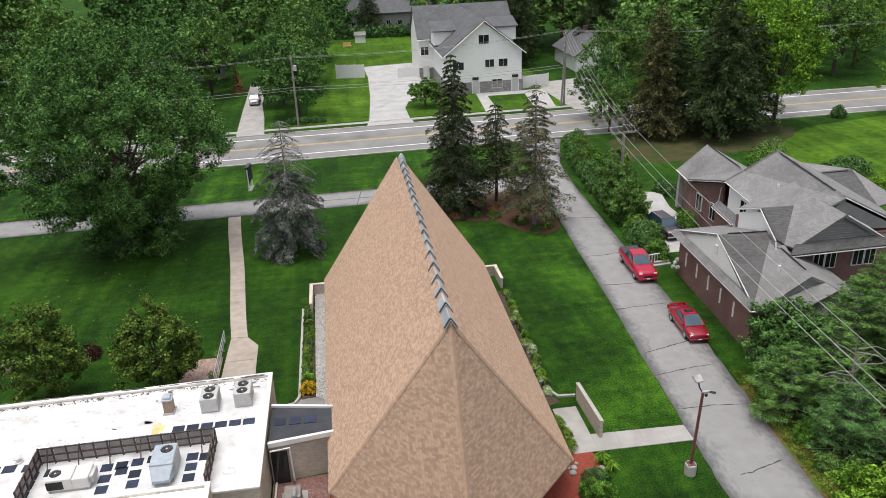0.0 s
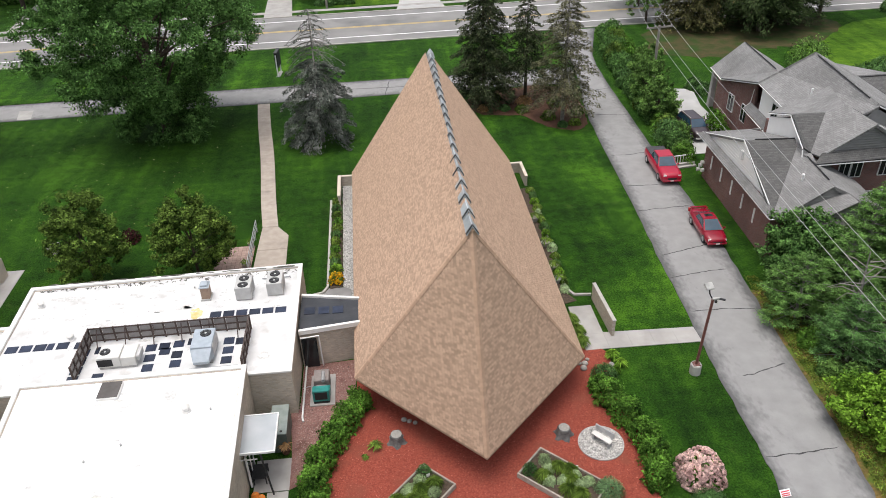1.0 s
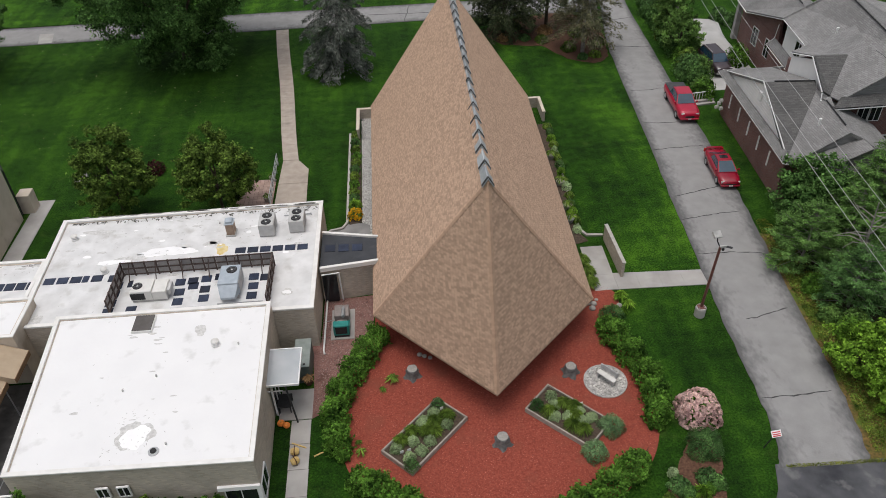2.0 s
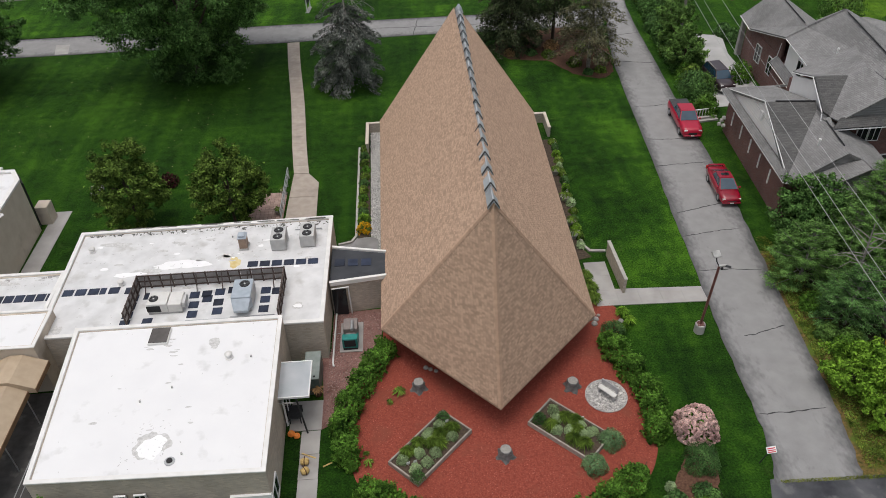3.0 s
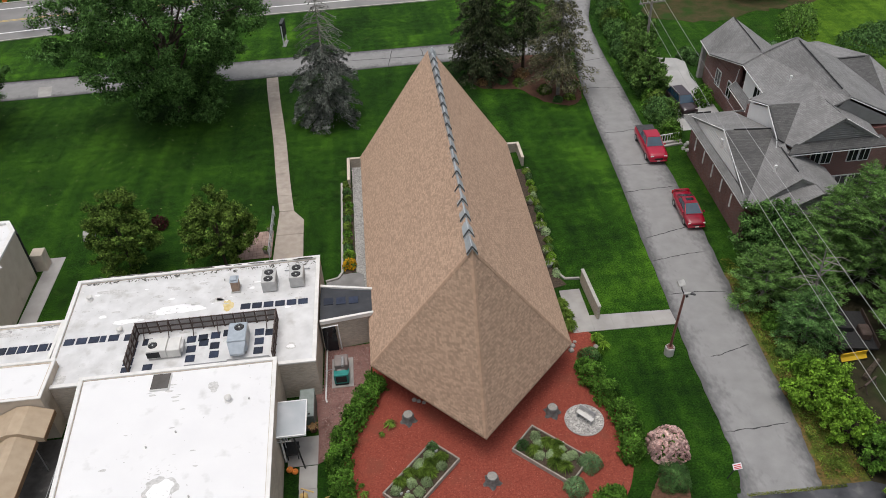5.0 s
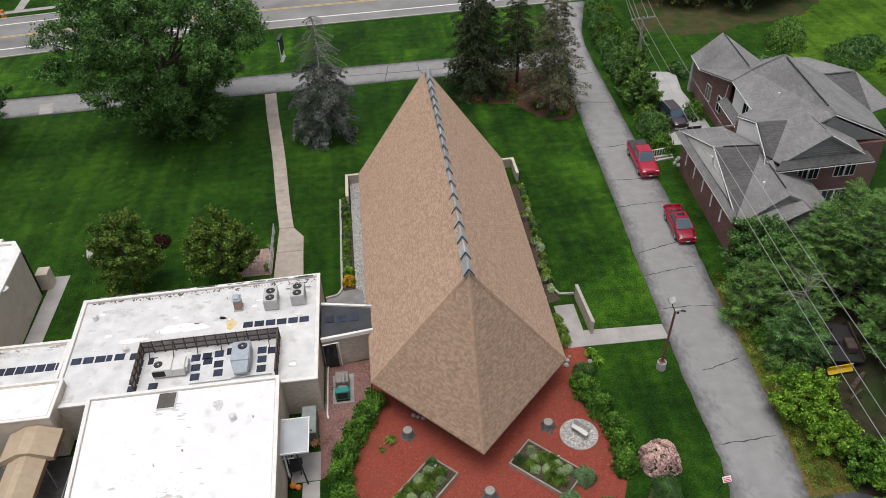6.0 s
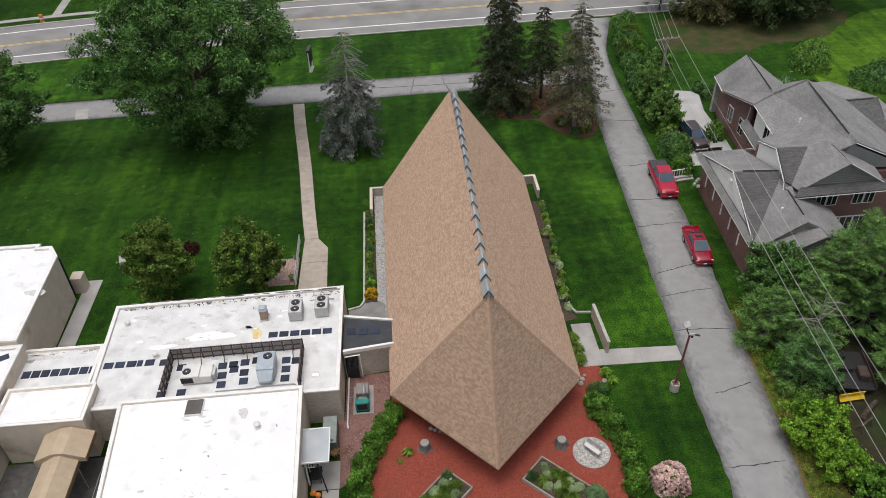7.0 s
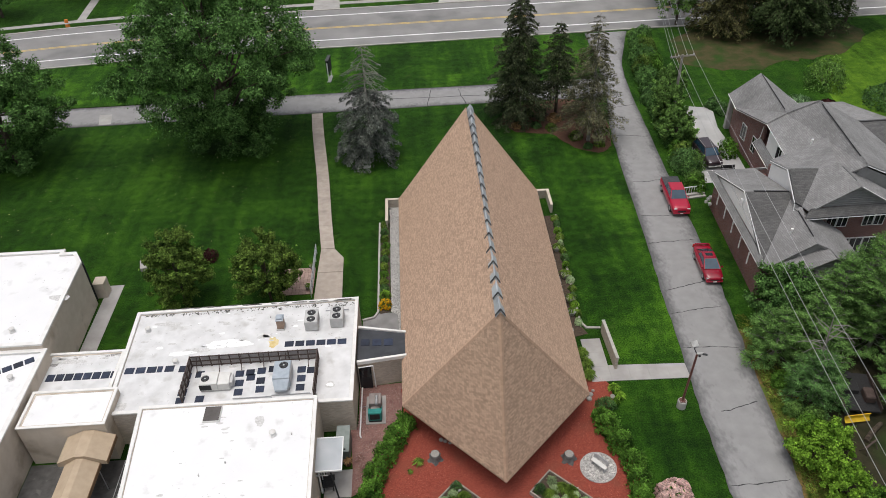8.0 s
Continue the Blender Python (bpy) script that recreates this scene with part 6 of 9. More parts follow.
pot_plant("flower_pot", (-6.05, 27.4, 0.02), .26, .35, BROWNMULCH, TAWNY, "pot with tawny strap leaves by a doorway", 3)
pot_plant("flower_pot", (-4.75, 38.9, 0.03), .2, .3, GALV, PERENNIAL, "grey pot beside the link corridor", 4)
pot_plant("flower_pot", (-5.1, 38.7, 0.03), .13, .2, GALV, PERENNIAL, "grey pot beside the link corridor", 5)
pot_plant("flower_pot", (10.95, 41.6, 0.03), .32, .34, CURB, PERENNIAL, "pale round stone planter in the bed", 16)
pot_plant("flower_pot", (11.05, 44.6, 0.03), .32, .34, CURB, PERENNIAL, "pale round stone planter in the bed", 6)
pot_plant("flower_pot", (11.05, 48.2, 0.03), .32, .34, CURB, PERENNIAL, "pale round stone planter in the bed", 7)
pot_plant("flower_pot", (10.8, 40.1, 0.03), .3, .3, GALV, PERENNIAL, "dark round planter in the bed", 8)
# straw figures and pumpkins are plain clutter here
for k, (x, y, r) in enumerate(((-7.3, 24.75, .2), (-7.0, 24.6, .18))):
    ob = thing("pumpkin", (x, y, 0.04), 0, "orange pumpkin beside the doorway", "pumpkin", "pumpkins")
    bm = bmesh.new()
    turned(bm, (0, 0), [(r * .4, 0), (r * .95, r * .3), (r, r * .7), (r * .7, r * 1.2), (r * .2, r * 1.25)], 12)
    part("body", bm, ORANGE, ob)
    bm = bmesh.new()
    turned(bm, (0, 0), [(.03, r * 1.2), (.02, r * 1.5)], 6)
    part("stalk", bm, STRAW, ob)
for k, (x, y) in enumerate(((-6.45, 22.9), (-6.4, 22.35))):
    ob = thing("straw_bale", (x, y, 0.04), 30 * k, "small straw bundle lying on the walk", "straw", "straw bundles")
    bm = bmesh.new()
    turned(bm, (0, .18), [(.14, -.2), (.19, -.05), (.19, .1), (.12, .2)], 10, "x")
    part("bale", bm, STRAW, ob)
    part("tie", boxes((-.02, .02, -.2, .2, .02, .385)), BROWNMULCH, ob)
tagged(part("timber_stick", box(bmesh.new(), -.4, .4, -.03, .03, 0, .05, pose(-6.3, 23.35, .04, 0, 0, -25)), STRAW), "pale stick lying on the walk", "stick")
tagged(part("timber_stick", box(bmesh.new(), -.25, .25, -.03, .03, 0, .05, pose(-5.3, 22.75, .01, 0, 0, 25)), STRAW), "pale stick lying on the grass", "stick")
ob = thing("folding_table", (-7.25, 25.9, .04), 0, "dark outdoor bench beside the wall", "bench")
part("top", boxes((-.25, .45, -.45, .45, .42, .5), bevel=.01), BLACK, ob)
for x in (-.2, .38):
    for y in (-.4, .4):
        part("leg", boxes((x, x + .05, y - .03, y + .03, 0, .42)), BLACK, ob)


# ---- garden things ----
def raised_bed(at, rz, L, W, label, seed):
    ob = thing("raised_bed", at, rz, label, "planter", "raised garden beds")
    for r in ((-L / 2, L / 2, -W / 2, -W / 2 + .09), (-L / 2, L / 2, W / 2 - .09, W / 2), (-L / 2, -L / 2 + .09, -W / 2 + .09, W / 2 - .09), (L / 2 - .09, L / 2, -W / 2 + .09, W / 2 - .09)):
        part("timber", boxes((*r, -.05, .3), bevel=.015), TIMBER, ob)
    part("soil", boxes((-L / 2 + .09, L / 2 - .09, -W / 2 + .09, W / 2 - .09, -.05, .2)), SOIL, ob, "dark soil")
    return ob


B1, B2 = (-0.02, 23.3, 0.03), (7.27, 23.78, 0.03)
raised_bed(B1, 46, 4.25, 2.05, "weathered timber bed planted with sage and perennials", 1)
raised_bed(B2, -44, 3.85, 2.1, "weathered timber bed planted with sage and perennials", 2)


def in_bed(b, rz, u, v):
    a = radians(rz)
    return (b[0] + u * math.cos(a) - v * math.sin(a), b[1] + u * math.sin(a) + v * math.cos(a), .22)


for k, (u, v, kind) in enumerate(((-1.6, .5, 0), (-1.55, -.35, 0), (-.9, -.55, 0), (-.75, .15, 0), (-.2, -.5, 0), (.55, .55, 0), (.25, .5, 0), (1.1, -.5, 0), (1.25, .5, 0), (-1.1, .6, 1), (-.35, .55, 1), (.35, -.3, 1), (.8, .1, 1), (1.5, -.2, 1), (.1, 0, 1), (-1.85, -.75, 2), (1.75, .65, 2))):
    p = in_bed(B1, 46, u, v)
    if kind == 0:
        shrub("sage_plant", p, .32, .32, .36, SAGE, "pale grey-green sage mound in a raised bed", 100 + k, 950, .034, group="sage plants", category="plant")
    elif kind == 1:
        tufted("perennial", p, .44, .45, PERENNIAL, "green leafy perennial in a raised bed", 130 + k, 260, group="bed perennials", blade=.06)
    else:
        shrub("dark_shrub", p, .38, .38, .5, BOX, "small dark green shrub in a raised bed", 150 + k, 700, .038, category="plant")
for k, (u, v, kind) in enumerate(((-1.5, .5, 0), (-.5, -.55, 0), (.1, -.1, 0), (.35, .55, 0), (.9, .1, 0), (1.2, .6, 0), (-1.0, .1, 0), (-.6, .4, 1), (0, .6, 1), (.65, -.5, 1), (-.95, -.5, 1), (1.3, -.4, 1), (.4, .1, 1), (-1.75, -.55, 2))):
    p = in_bed(B2, -44, u * .88, v * .95)
    if kind == 0:
        shrub("sage_plant", p, .32, .32, .36, SAGE, "pale grey-green sage mound in a raised bed", 200 + k, 950, .034, group="sage plants", category="plant")
    elif kind == 1:
        tufted("perennial", p, .46, .45, PERENNIAL, "green leafy perennial in a raised bed", 230 + k, 260, group="bed perennials", blade=.06)
    else:
        shrub("dark_shrub", p, .38, .38, .5, BOX, "small dark green shrub in a raised bed", 250 + k, 700, .038, category="plant")
shrub("round_shrub", (9.25, 22.85, .03), .68, .64, .9, SILVERGREEN, "rounded grey-green shrub spilling over a bed", 260, 3200, .036)
shrub("round_shrub", (8.1, 21.45, .03), .64, .62, .85, SILVERGREEN, "rounded grey-green shrub spilling over a bed", 261, 3000, .036)
for b, u, v in ((B1, -1.3, -.1), (B1, 1.65, .3), (B2, .2, .9), (B1, -1.6, 0.1)):
    p = in_bed(b, 46 if b is B1 else -44, u, v)
    ob = thing("plant_marker", p, 20, "small white plant marker in a bed", "marker", "plant markers")
    part("card", boxes((-.09, .09, -.01, .01, .12, .3)), WHITE, ob)
    part("stake", boxes((-.012, .012, -.008, .008, 0, .12)), GALV, ob)


STUMPTOP = material("stump_top", (0.24, 0.23, 0.21), (0.34, 0.325, 0.3), 9, 0.85, 0.3, 40)


def stump(at, seed, label):
    r = random.Random(seed)
    ob = thing("tree_stump", at, r.uniform(0, 360), label, "stump", "grey stumps")
    bm = bmesh.new()
    rows = []
    n = 18
    for rad, z, w in ((.42, -.03, .12), (.34, .07, .07), (.28, .24, .03), (.27, .42, .02), (.25, .5, .015)):
        rows.append([bm.verts.new(((rad + w * math.sin(5 * 6.283 * i / n + seed) + r.uniform(-.02, .02)) * math.cos(6.283 * i / n), (rad + w * math.sin(5 * 6.283 * i / n + seed)) * math.sin(6.283 * i / n), z)) for i in range(n)])
    for a, b in zip(rows, rows[1:]):
        for i in range(n):
            bm.faces.new((a[i], a[(i + 1) % n], b[(i + 1) % n], b[i]))
    bm.faces.new(rows[-1])
    part("trunk", bm, STUMP, ob, smooth=True)
    bm = bmesh.new()
    turned(bm, (0, 0), [(.235, .502), (.22, .512)], 16)
    part("cut_face", bm, STUMPTOP, ob, "paler grey cut face")
    ob.scale = (1.18, 1.18, 1.1)
    return ob


stump((-0.47, 27.4, .03), 1, "weathered grey tree stump standing on red mulch")
stump((3.75, 22.55, .03), 2, "weathered grey tree stump with spreading roots")
stump((8.02, 26.75, .03), 3, "weathered grey tree stump standing on red mulch")
disc = thing("pebble_circle", (9.75, 25.95, .03), 0, "round pebble bed with a low edging", "pebble bed")
bm = bmesh.new()
turned(bm, (0, 0), [(1.12, -.05), (1.12, .06), (1.04, .06)], 36)
part("base", bm, GRAVEL, disc)
bm = bmesh.new()
turned(bm, (0, 0), [(1.15, -.05), (1.15, .075), (1.11, .075), (1.11, -.05)], 36, cap=False)
part("edging", bm, GREY_EDGE, disc)
g = np.random.default_rng(77)
k = 900
a, s = g.random(k) * 6.28, np.sqrt(g.random(k)) * 1.05
me = cards("pebbles", np.stack([np.cos(a) * s, np.sin(a) * s, np.full(k, .075)], 1), np.array([0, 0, 2]) + g.normal(size=(k, 3)) * .6, .06 * (.5 + g.random(k)), PEBBLE, .8, seed=78)
tagged(part("pebble_cover", me, PEBBLE, disc), kind="stuff")
bench = thing("garden_bench", (9.8, 25.95, .09), -50, "pale stone bench on a pebble circle", "bench")
part("seat", boxes((-.55, .55, -.2, .1, .38, .45), bevel=.02), UNITWHITE, bench)
part("backrest", boxes((-.55, .55, .12, .18, .5, .85), bevel=.015), GALV, bench)
for x in (-.5, .42):
    part("leg", boxes((x, x + .09, -.18, .08, 0, .378)), GALV, bench)
    part("upright", boxes((x, x + .07, .1, .17, .3, .84)), GALV, bench)
for k, (x, y, r) in enumerate(((10.5, 31.9, .2), (10.35, 31.5, .2), (10.75, 32.25, .12), (10.2, 31.95, .14), (.0, 28.85, .16), (.25, 28.7, .14), (.55, 28.55, .13), (12.0, 31.6, .18))):
    bm = bmesh.new()
    bmesh.ops.create_icosphere(bm, subdivisions=2, radius=r)
    for v in bm.verts:
        v.co *= 1 + .22 * noise.noise(v.co * 3.1 + Vector((k * 5, 0, 0)))
        v.co.z *= .62
    ob = part("boulder", bm, BOULDER, None, smooth=True)
    ob.matrix_world = pose(x, y, .03 + r * .3, 0, 0, 40 * k)
    tagged(ob, "rounded pale boulder lying on mulch", "stone", "garden boulders")

hedge("hedge", [(-1.95, 30.7), (-2.9, 29.0), (-3.9, 27.0), (-4.45, 25.3), (-4.45, 23.6), (-3.9, 22.1)], 1.3, 1.15, HEDGE, "dense curved green hedge beside red mulch", 301, 2000, .066)
hedge("hedge", [(-3.9, 20.9), (-2.9, 20.6), (-1.6, 19.7), (-.4, 18.7), (.6, 17.7)], 1.35, 1.1, HEDGE, "dense curved green hedge beside red mulch", 302, 2000, .066)
hedge("hedge", [(10.55, 30.3), (11.0, 28.7), (11.6, 27.0), (12.0, 25.4), (11.85, 23.8), (11.4, 22.5)], 1.35, 1.15, HEDGE, "dense curved green hedge beside red mulch", 303, 2000, .066)
hedge("hedge", [(10.5, 21.1), (9.5, 20.2), (8.2, 19.3), (6.8, 18.6), (5.2, 18.0)], 1.4, 1.1, HEDGE, "dense curved green hedge beside red mulch", 304, 2000, .066)
shrub("dark_shrub", (11.3, 30.75, .03), .75, .6, .8, BOX, "low dark shrub at the end of a hedge", 305, 2200, .042)
shrub("hydrangea", (13.75, 23.25, 0), 1.05, 1.02, 1.65, HEDGE, "large hydrangea covered in dusty pink blossom", 306, 1600, .09, blossom=PINKBLOOM, bloom_n=8400, bloom_size=.1)
shrub("clipped_shrub", (13.45, 21.3, 0), .9, .9, 1.2, BOX, "clipped dark green globe shrub", 307, 9000, .03)
ISL2 = wander(curve_pts([(13.0, 22.2), (14.1, 21.6), (13.9, 19.9), (13.2, 18.0), (11.4, 17.2), (10.7, 18.4), (11.4, 19.8), (12.3, 21.0), (13.0, 22.2)], 6)[:-1], .08, 6)
structure("mulch_island", slab(ISL2, -.1, .02), BROWNMULCH, "small bed of brown mulch with perennials", "mulch")
for k, (x, y, r, h, m) in enumerate(((11.6, 19.3, .55, .5, BOX), (11.9, 18.9, .4, .45, MAPLE), (13.0, 19.6, .55, .55, BOX), (13.4, 19.3, .45, .5, MAPLE), (12.9, 19.1, .35, .35, HEDGE), (11.5, 20.0, .25, .4, SAGE), (10.95, 18.7, .3, .3, OLIVE))):
    shrub("perennial_bush", (x, y, .02), r, r, h, m, "leafy perennial in a small island bed", 310 + k, 900, .06, category="plant", group="island bed plants")
for k, (x, y, r) in enumerate(((12.5, 18.8, .5), (11.75, 18.3, .42), (11.1, 18.3, .35), (12.4, 17.8, .4))):
    tufted("daylily", (x, y, .02), r, r, LIME, "lime green strap-leaved clump in a small island bed", 317 + k, 150, group="island bed lilies", blade=.06)
for k, (x, y, r) in enumerate(((-1.55, 27.1, .4), (-2.1, 26.5, .22), (-3.2, 22.6, .3), (-3.35, 23.2, .2), (10.3, 28.7, .25))):
    tufted("perennial", (x, y, .03), r, r, PERENNIAL, "small leafy plant in red mulch", 320 + k, 60, group="mulch plants")
# beds along the church
g = random.Random(8)
for k in range(11):
    y = 53.0 - k * .98
    m = (PERENNIAL, BOX, PERENNIAL, HEDGE)[k % 4]
    shrub("bed_plant", (-3.8 + g.uniform(-.08, .08), y, .05), .4, .42, .45 + g.uniform(-.1, .15), m, "leafy plant in a row along the church", 330 + k, 330, .07, category="plant", group="west bed plants")
shrub("yellow_flowers", (-3.75, 42.2, .05), .5, .5, .65, PERENNIAL, "clump of bright yellow flowers beside the church", 345, 330, .07, category="plant", blossom=YELLOWBLOOM, bloom_n=900, bloom_size=.08)
shrub("bed_plant", (-3.75, 43.4, .05), .48, .45, .6, LIME, "lime green leafy plant beside the church", 346, 380, .07, category="plant", group="west bed plants")
for k in range(15):
    y = 52.8 - k * .98
    m = (PERENNIAL, BOX, LIME, PERENNIAL, SAGE)[k % 5]
    x = 11.42 + (y - 46) * .035 + g.uniform(-.08, .1)
    shrub("bed_plant", (x, y, .03), .33 + g.uniform(-.08, .08), .42, .45 + g.uniform(-.12, .15), m, "leafy plant in a bed along the church", 350 + k, 480, .055, category="plant", group="east bed plants")
for k, (x, y, r) in enumerate(((10.55, 35.6, .6), (10.6, 34.5, .65), (10.7, 33.6, .55))):
    tufted("hosta", (x, y, .04), r, r * 1.2, PERENNIAL, "large leafy hosta beside the church path", 370 + k, 220, group="hostas")
for k, (x, y, r) in enumerate(((12.2, 32.2, .45), (12.5, 31.5, .4), (12.1, 31.0, .3))):
    tufted("hosta", (x, y, .03), r, r * 1.2, LIME, "lime green leafy plant at the edge of the mulch", 380 + k, 120, group="hostas")
# plants below the hall's south wall
for k, (x, h, m) in enumerate(((-18.4, 1.9, OLIVE), (-17.4, 3.1, HEDGE), (-16.5, 2.2, OLIVE), (-15.6, 1.3, PERENNIAL), (-14.7, 1.2, HEDGE), (-13.9, 1.7, OLIVE), (-13.1, 2.6, HEDGE), (-12.3, 2.0, OLIVE), (-11.3, 2.3, HEDGE), (-10.4, 1.9, OLIVE), (-9.5, 1.9, HEDGE))):
    broadleaf("foundation_shrub", (x, 19.1 + .25 * math.sin(k * 2.0), 0), h, .6 + .12 * h, m, "feathery green shrub below a brick wall", 390 + k, .05, 40, 55, .075, .03, group="foundation shrubs", spray=.2)


# ---- lamp post, sign, railing, small fittings ----
lp = thing("lamp_post", (16.4, 30.4, 0), 0, "brown steel lamp post on a concrete footing", "lamp post")
bm = bmesh.new()
turned(bm, (0, 0), [(.31, -.1), (.31, .62), (.28, .68)], 20)
part("footing", bm, CONCRETE, lp, "round concrete footing")
part("base_plate", boxes((-.2, .2, -.2, .2, .68, .72)), LAMPPOST, lp)
part("pole", tube(bmesh.new(), [(0, 0, .7), (.2, 0, 5.35)], [.085, .075], 8), LAMPPOST, lp)
for x, y in ((-.15, -.15), (.15, -.15), (.15, .15), (-.15, .15)):
    part("bolt", boxes((x - .02, x + .02, y - .02, y + .02, .72, .76)), GALV, lp)
part("bracket", tube(bmesh.new(), [(.2, 0, 5.3), (.05, .15, 5.6), (-.02, .2, 6.0)], .035, 6), BLACK, lp)
part("arm", boxes((.15, .6, -.06, .06, 5.3, 5.42)), GREY_EDGE, lp)
part("floodlight", box(bmesh.new(), -.27, .27, -.2, .2, -.07, .07, pose(-.05, .2, 6.1, 35, 10, 20), .02), GREY_EDGE, lp, "square grey floodlight")
part("floodlight", box(bmesh.new(), -.16, .16, -.12, .12, -.06, .06, pose(.66, -.05, 5.33, -30, 20, 0), .02), TONNEAU, lp)
part("sensor", boxes((.3, .42, -.1, .02, 5.12, 5.26), bevel=.01), BLACK, lp)
lp.scale = (1, 1, .95)
sg = thing("drive_sign", (16.35, 21.1, 0), 0, "small white sign with red bars on a leaning post", "sign")
part("post", tube(bmesh.new(), [(0, 0, -.1), (.18, -.2, 1.25)], .03, 6), BLACK, sg)
m = pose(.2, -.23, 1.35, -50, 0, 6)
part("panel", box(bmesh.new(), -.25, .25, -.012, .012, -.16, .16, m), WHITE, sg)
for z in (.045, -.05, -.13):
    part("lettering_bar", box(bmesh.new(), -.2, .2, -.018, -.0125, z, z + .05, m), SIGNRED, sg)
rw = thing("ramp_railing", (-9.75, 46.8, 0), 0, "pale metal railing beside the lawn walk", "railing")
for i in range(6):
    part("post", boxes((-.03, .03, -2.9 + i * 1.16 - .03, -2.9 + i * 1.16 + .03, -.05, 1.0)), GALV, rw)
for z in (.35, .65, .97):
    part("rail", boxes((-.025, .025, -2.95, 2.95, z, z + .05)), GALV, rw)
pot_plant("flower_pot", (-10.1, 44.9, .03), .22, .3, TAUPE, PERENNIAL, "brown pot on the brick patio", 9)
pot_plant("flower_pot", (-10.0, 47.6, .03), .2, .3, TAUPE, PERENNIAL, "brown pot on the brick patio", 10)
nb = thing("notice_board", (-10.8, 85.0, 0), 84, "dark notice board between two white posts", "sign")
part("panel", boxes((-.85, .85, -.16, .16, 1.0, 2.7), bevel=.03), BLACK, nb)
part("trim", boxes((-.92, .92, -.19, .19, 2.703, 2.8), bevel=.02), TONNEAU, nb)
for x in (-.95, .87):
    part("post", boxes((x, x + .1, -.06, .06, -.1, 2.5)), WHITE, nb)
part("footing", boxes((-.95, .95, -.22, .22, -.1, .05)), PALE_CONCRETE, nb)
ob = thing("grave_marker", (-24.4, 49.2, 0), 15, "small pale stone slab in the lawn", "stone")
part("slab", boxes((-.45, .45, -.6, .6, -.05, .35), bevel=.05), PALE_CONCRETE, ob)

# ---- trees on the lawn ----
broadleaf("maple", (-20.3, 69.8, 0), 20.0, 10.2, MAPLE, "large dense green maple on the lawn", 501, -.03, 760, 230, .108, .4, spray=.076, floor=-1.1, vase=.5)
conifer("blue_spruce", (-5.3, 65.6, 0), 12.3, 3.5, BLUESPRUCE, "blue-grey spruce with a thin dead top", 502, 6.4, .12, .8, .12, .42, power=.36, bark=GREYBARK, dead_top=.6)
conifer("spruce", (10.7, 71.6, 0), 16.0, 3.5, SPRUCE, "tall narrow dark spruce in a mulch island", 503, 4.4, .09, .6, .13, .03, power=.6)
conifer("spruce", (15.2, 72.8, 0), 10.9, 3.1, SPRUCE, "dark spruce with a bare lower trunk", 504, 3.0, .3, .5, .13, .18, power=.55)
conifer("thin_spruce", (17.6, 66.6, 0), 14.0, 3.5, THIN, "sparse grey-brown spruce losing its needles", 505, 3.4, .17, .5, .12, .3, power=.6, bark=GREYBARK, dead_top=.9)
broadleaf("ornamental_tree", (-19.9, 44.2, 0), 6.8, 2.5, OLIVE, "small olive-green ornamental tree on the lawn", 506, .06, 200, 110, .09, .1, floor=-.9)
broadleaf("ornamental_tree", (-13.0, 43.9, 0), 6.4, 2.5, OLIVE, "small olive-green ornamental tree on the lawn", 507, .06, 200, 110, .09, .1, floor=-.9)
shrub("plum_shrub", (-19.0, 49.8, 0), .75, .75, .95, RED_SHRUB, "small dark purple shrub in the lawn", 508, 600, .09)
broadleaf("lawn_tree", (-42.6, 68.2, 0), 13.2, 6.8, MAPLE, "rounded green tree beside the lane", 509, -.06, 380, 190, .11, .28, spray=.095, floor=-1.1, vase=.3)
for k, (x, y, r, h, m) in enumerate(((10.5, 70.3, .6, .6, TAWNY), (12.6, 70.2, .6, .5, BOX), (14.2, 69.4, .7, .7, OLIVE), (16.4, 67.3, .8, .8, OLIVE), (18.6, 65.6, .6, .5, PERENNIAL), (17.3, 65.2, .5, .5, BOX), (19.5, 68, .7, .8, OLIVE), (14.8, 71.5, .8, .8, TAWNY), (12, 73, .8, .7, OLIVE), (17.8, 70.5, .8, .9, OLIVE))):
    shrub("undergrowth_shrub", (x, y, .03), r, r, h, m, "low scrubby plant under the conifers", 510 + k, 420, .1, group="conifer island shrubs")

# ---- brick house on the east ----
def roof_part(name, parent, *faces, mat=GREYROOF, thick=0.16, o=(0, 0, 0)):
    for f in faces:
        bm = bmesh.new()
        uv_roof(bm, f)
        ob = part(name, bm, mat, parent)
        ob.matrix_basis = Matrix.Translation((-o[0], -o[1], 0))
        sol = ob.modifiers.new("thick", 'SOLIDIFY')
        sol.thickness, sol.offset = thick, -1


HO = (31.0, 50.0)
house = thing("brick_house", (HO[0], HO[1], 0), 0, "red brick house with many grey shingled roofs", "house")


def hpart(name, bm, mat, label=""):
    bmesh.ops.transform(bm, matrix=Matrix.Translation((-HO[0], -HO[1], 0)), verts=bm.verts)
    return part(name, bm, mat, house, label)


def hroof(*faces, mat=GREYROOF, name="roof"):
    return roof_part(name, house, *faces, mat=mat, o=HO)


def prism(pts, dx):
    bm = bmesh.new()
    a, b = [bm.verts.new(p) for p in pts], [bm.verts.new((p[0] + dx[0], p[1] + dx[1], p[2])) for p in pts]
    n = len(pts)
    bm.faces.new(a), bm.faces.new(b)
    for i in range(n):
        bm.faces.new((a[i], a[(i + 1) % n], b[(i + 1) % n], b[i]))
    return bm


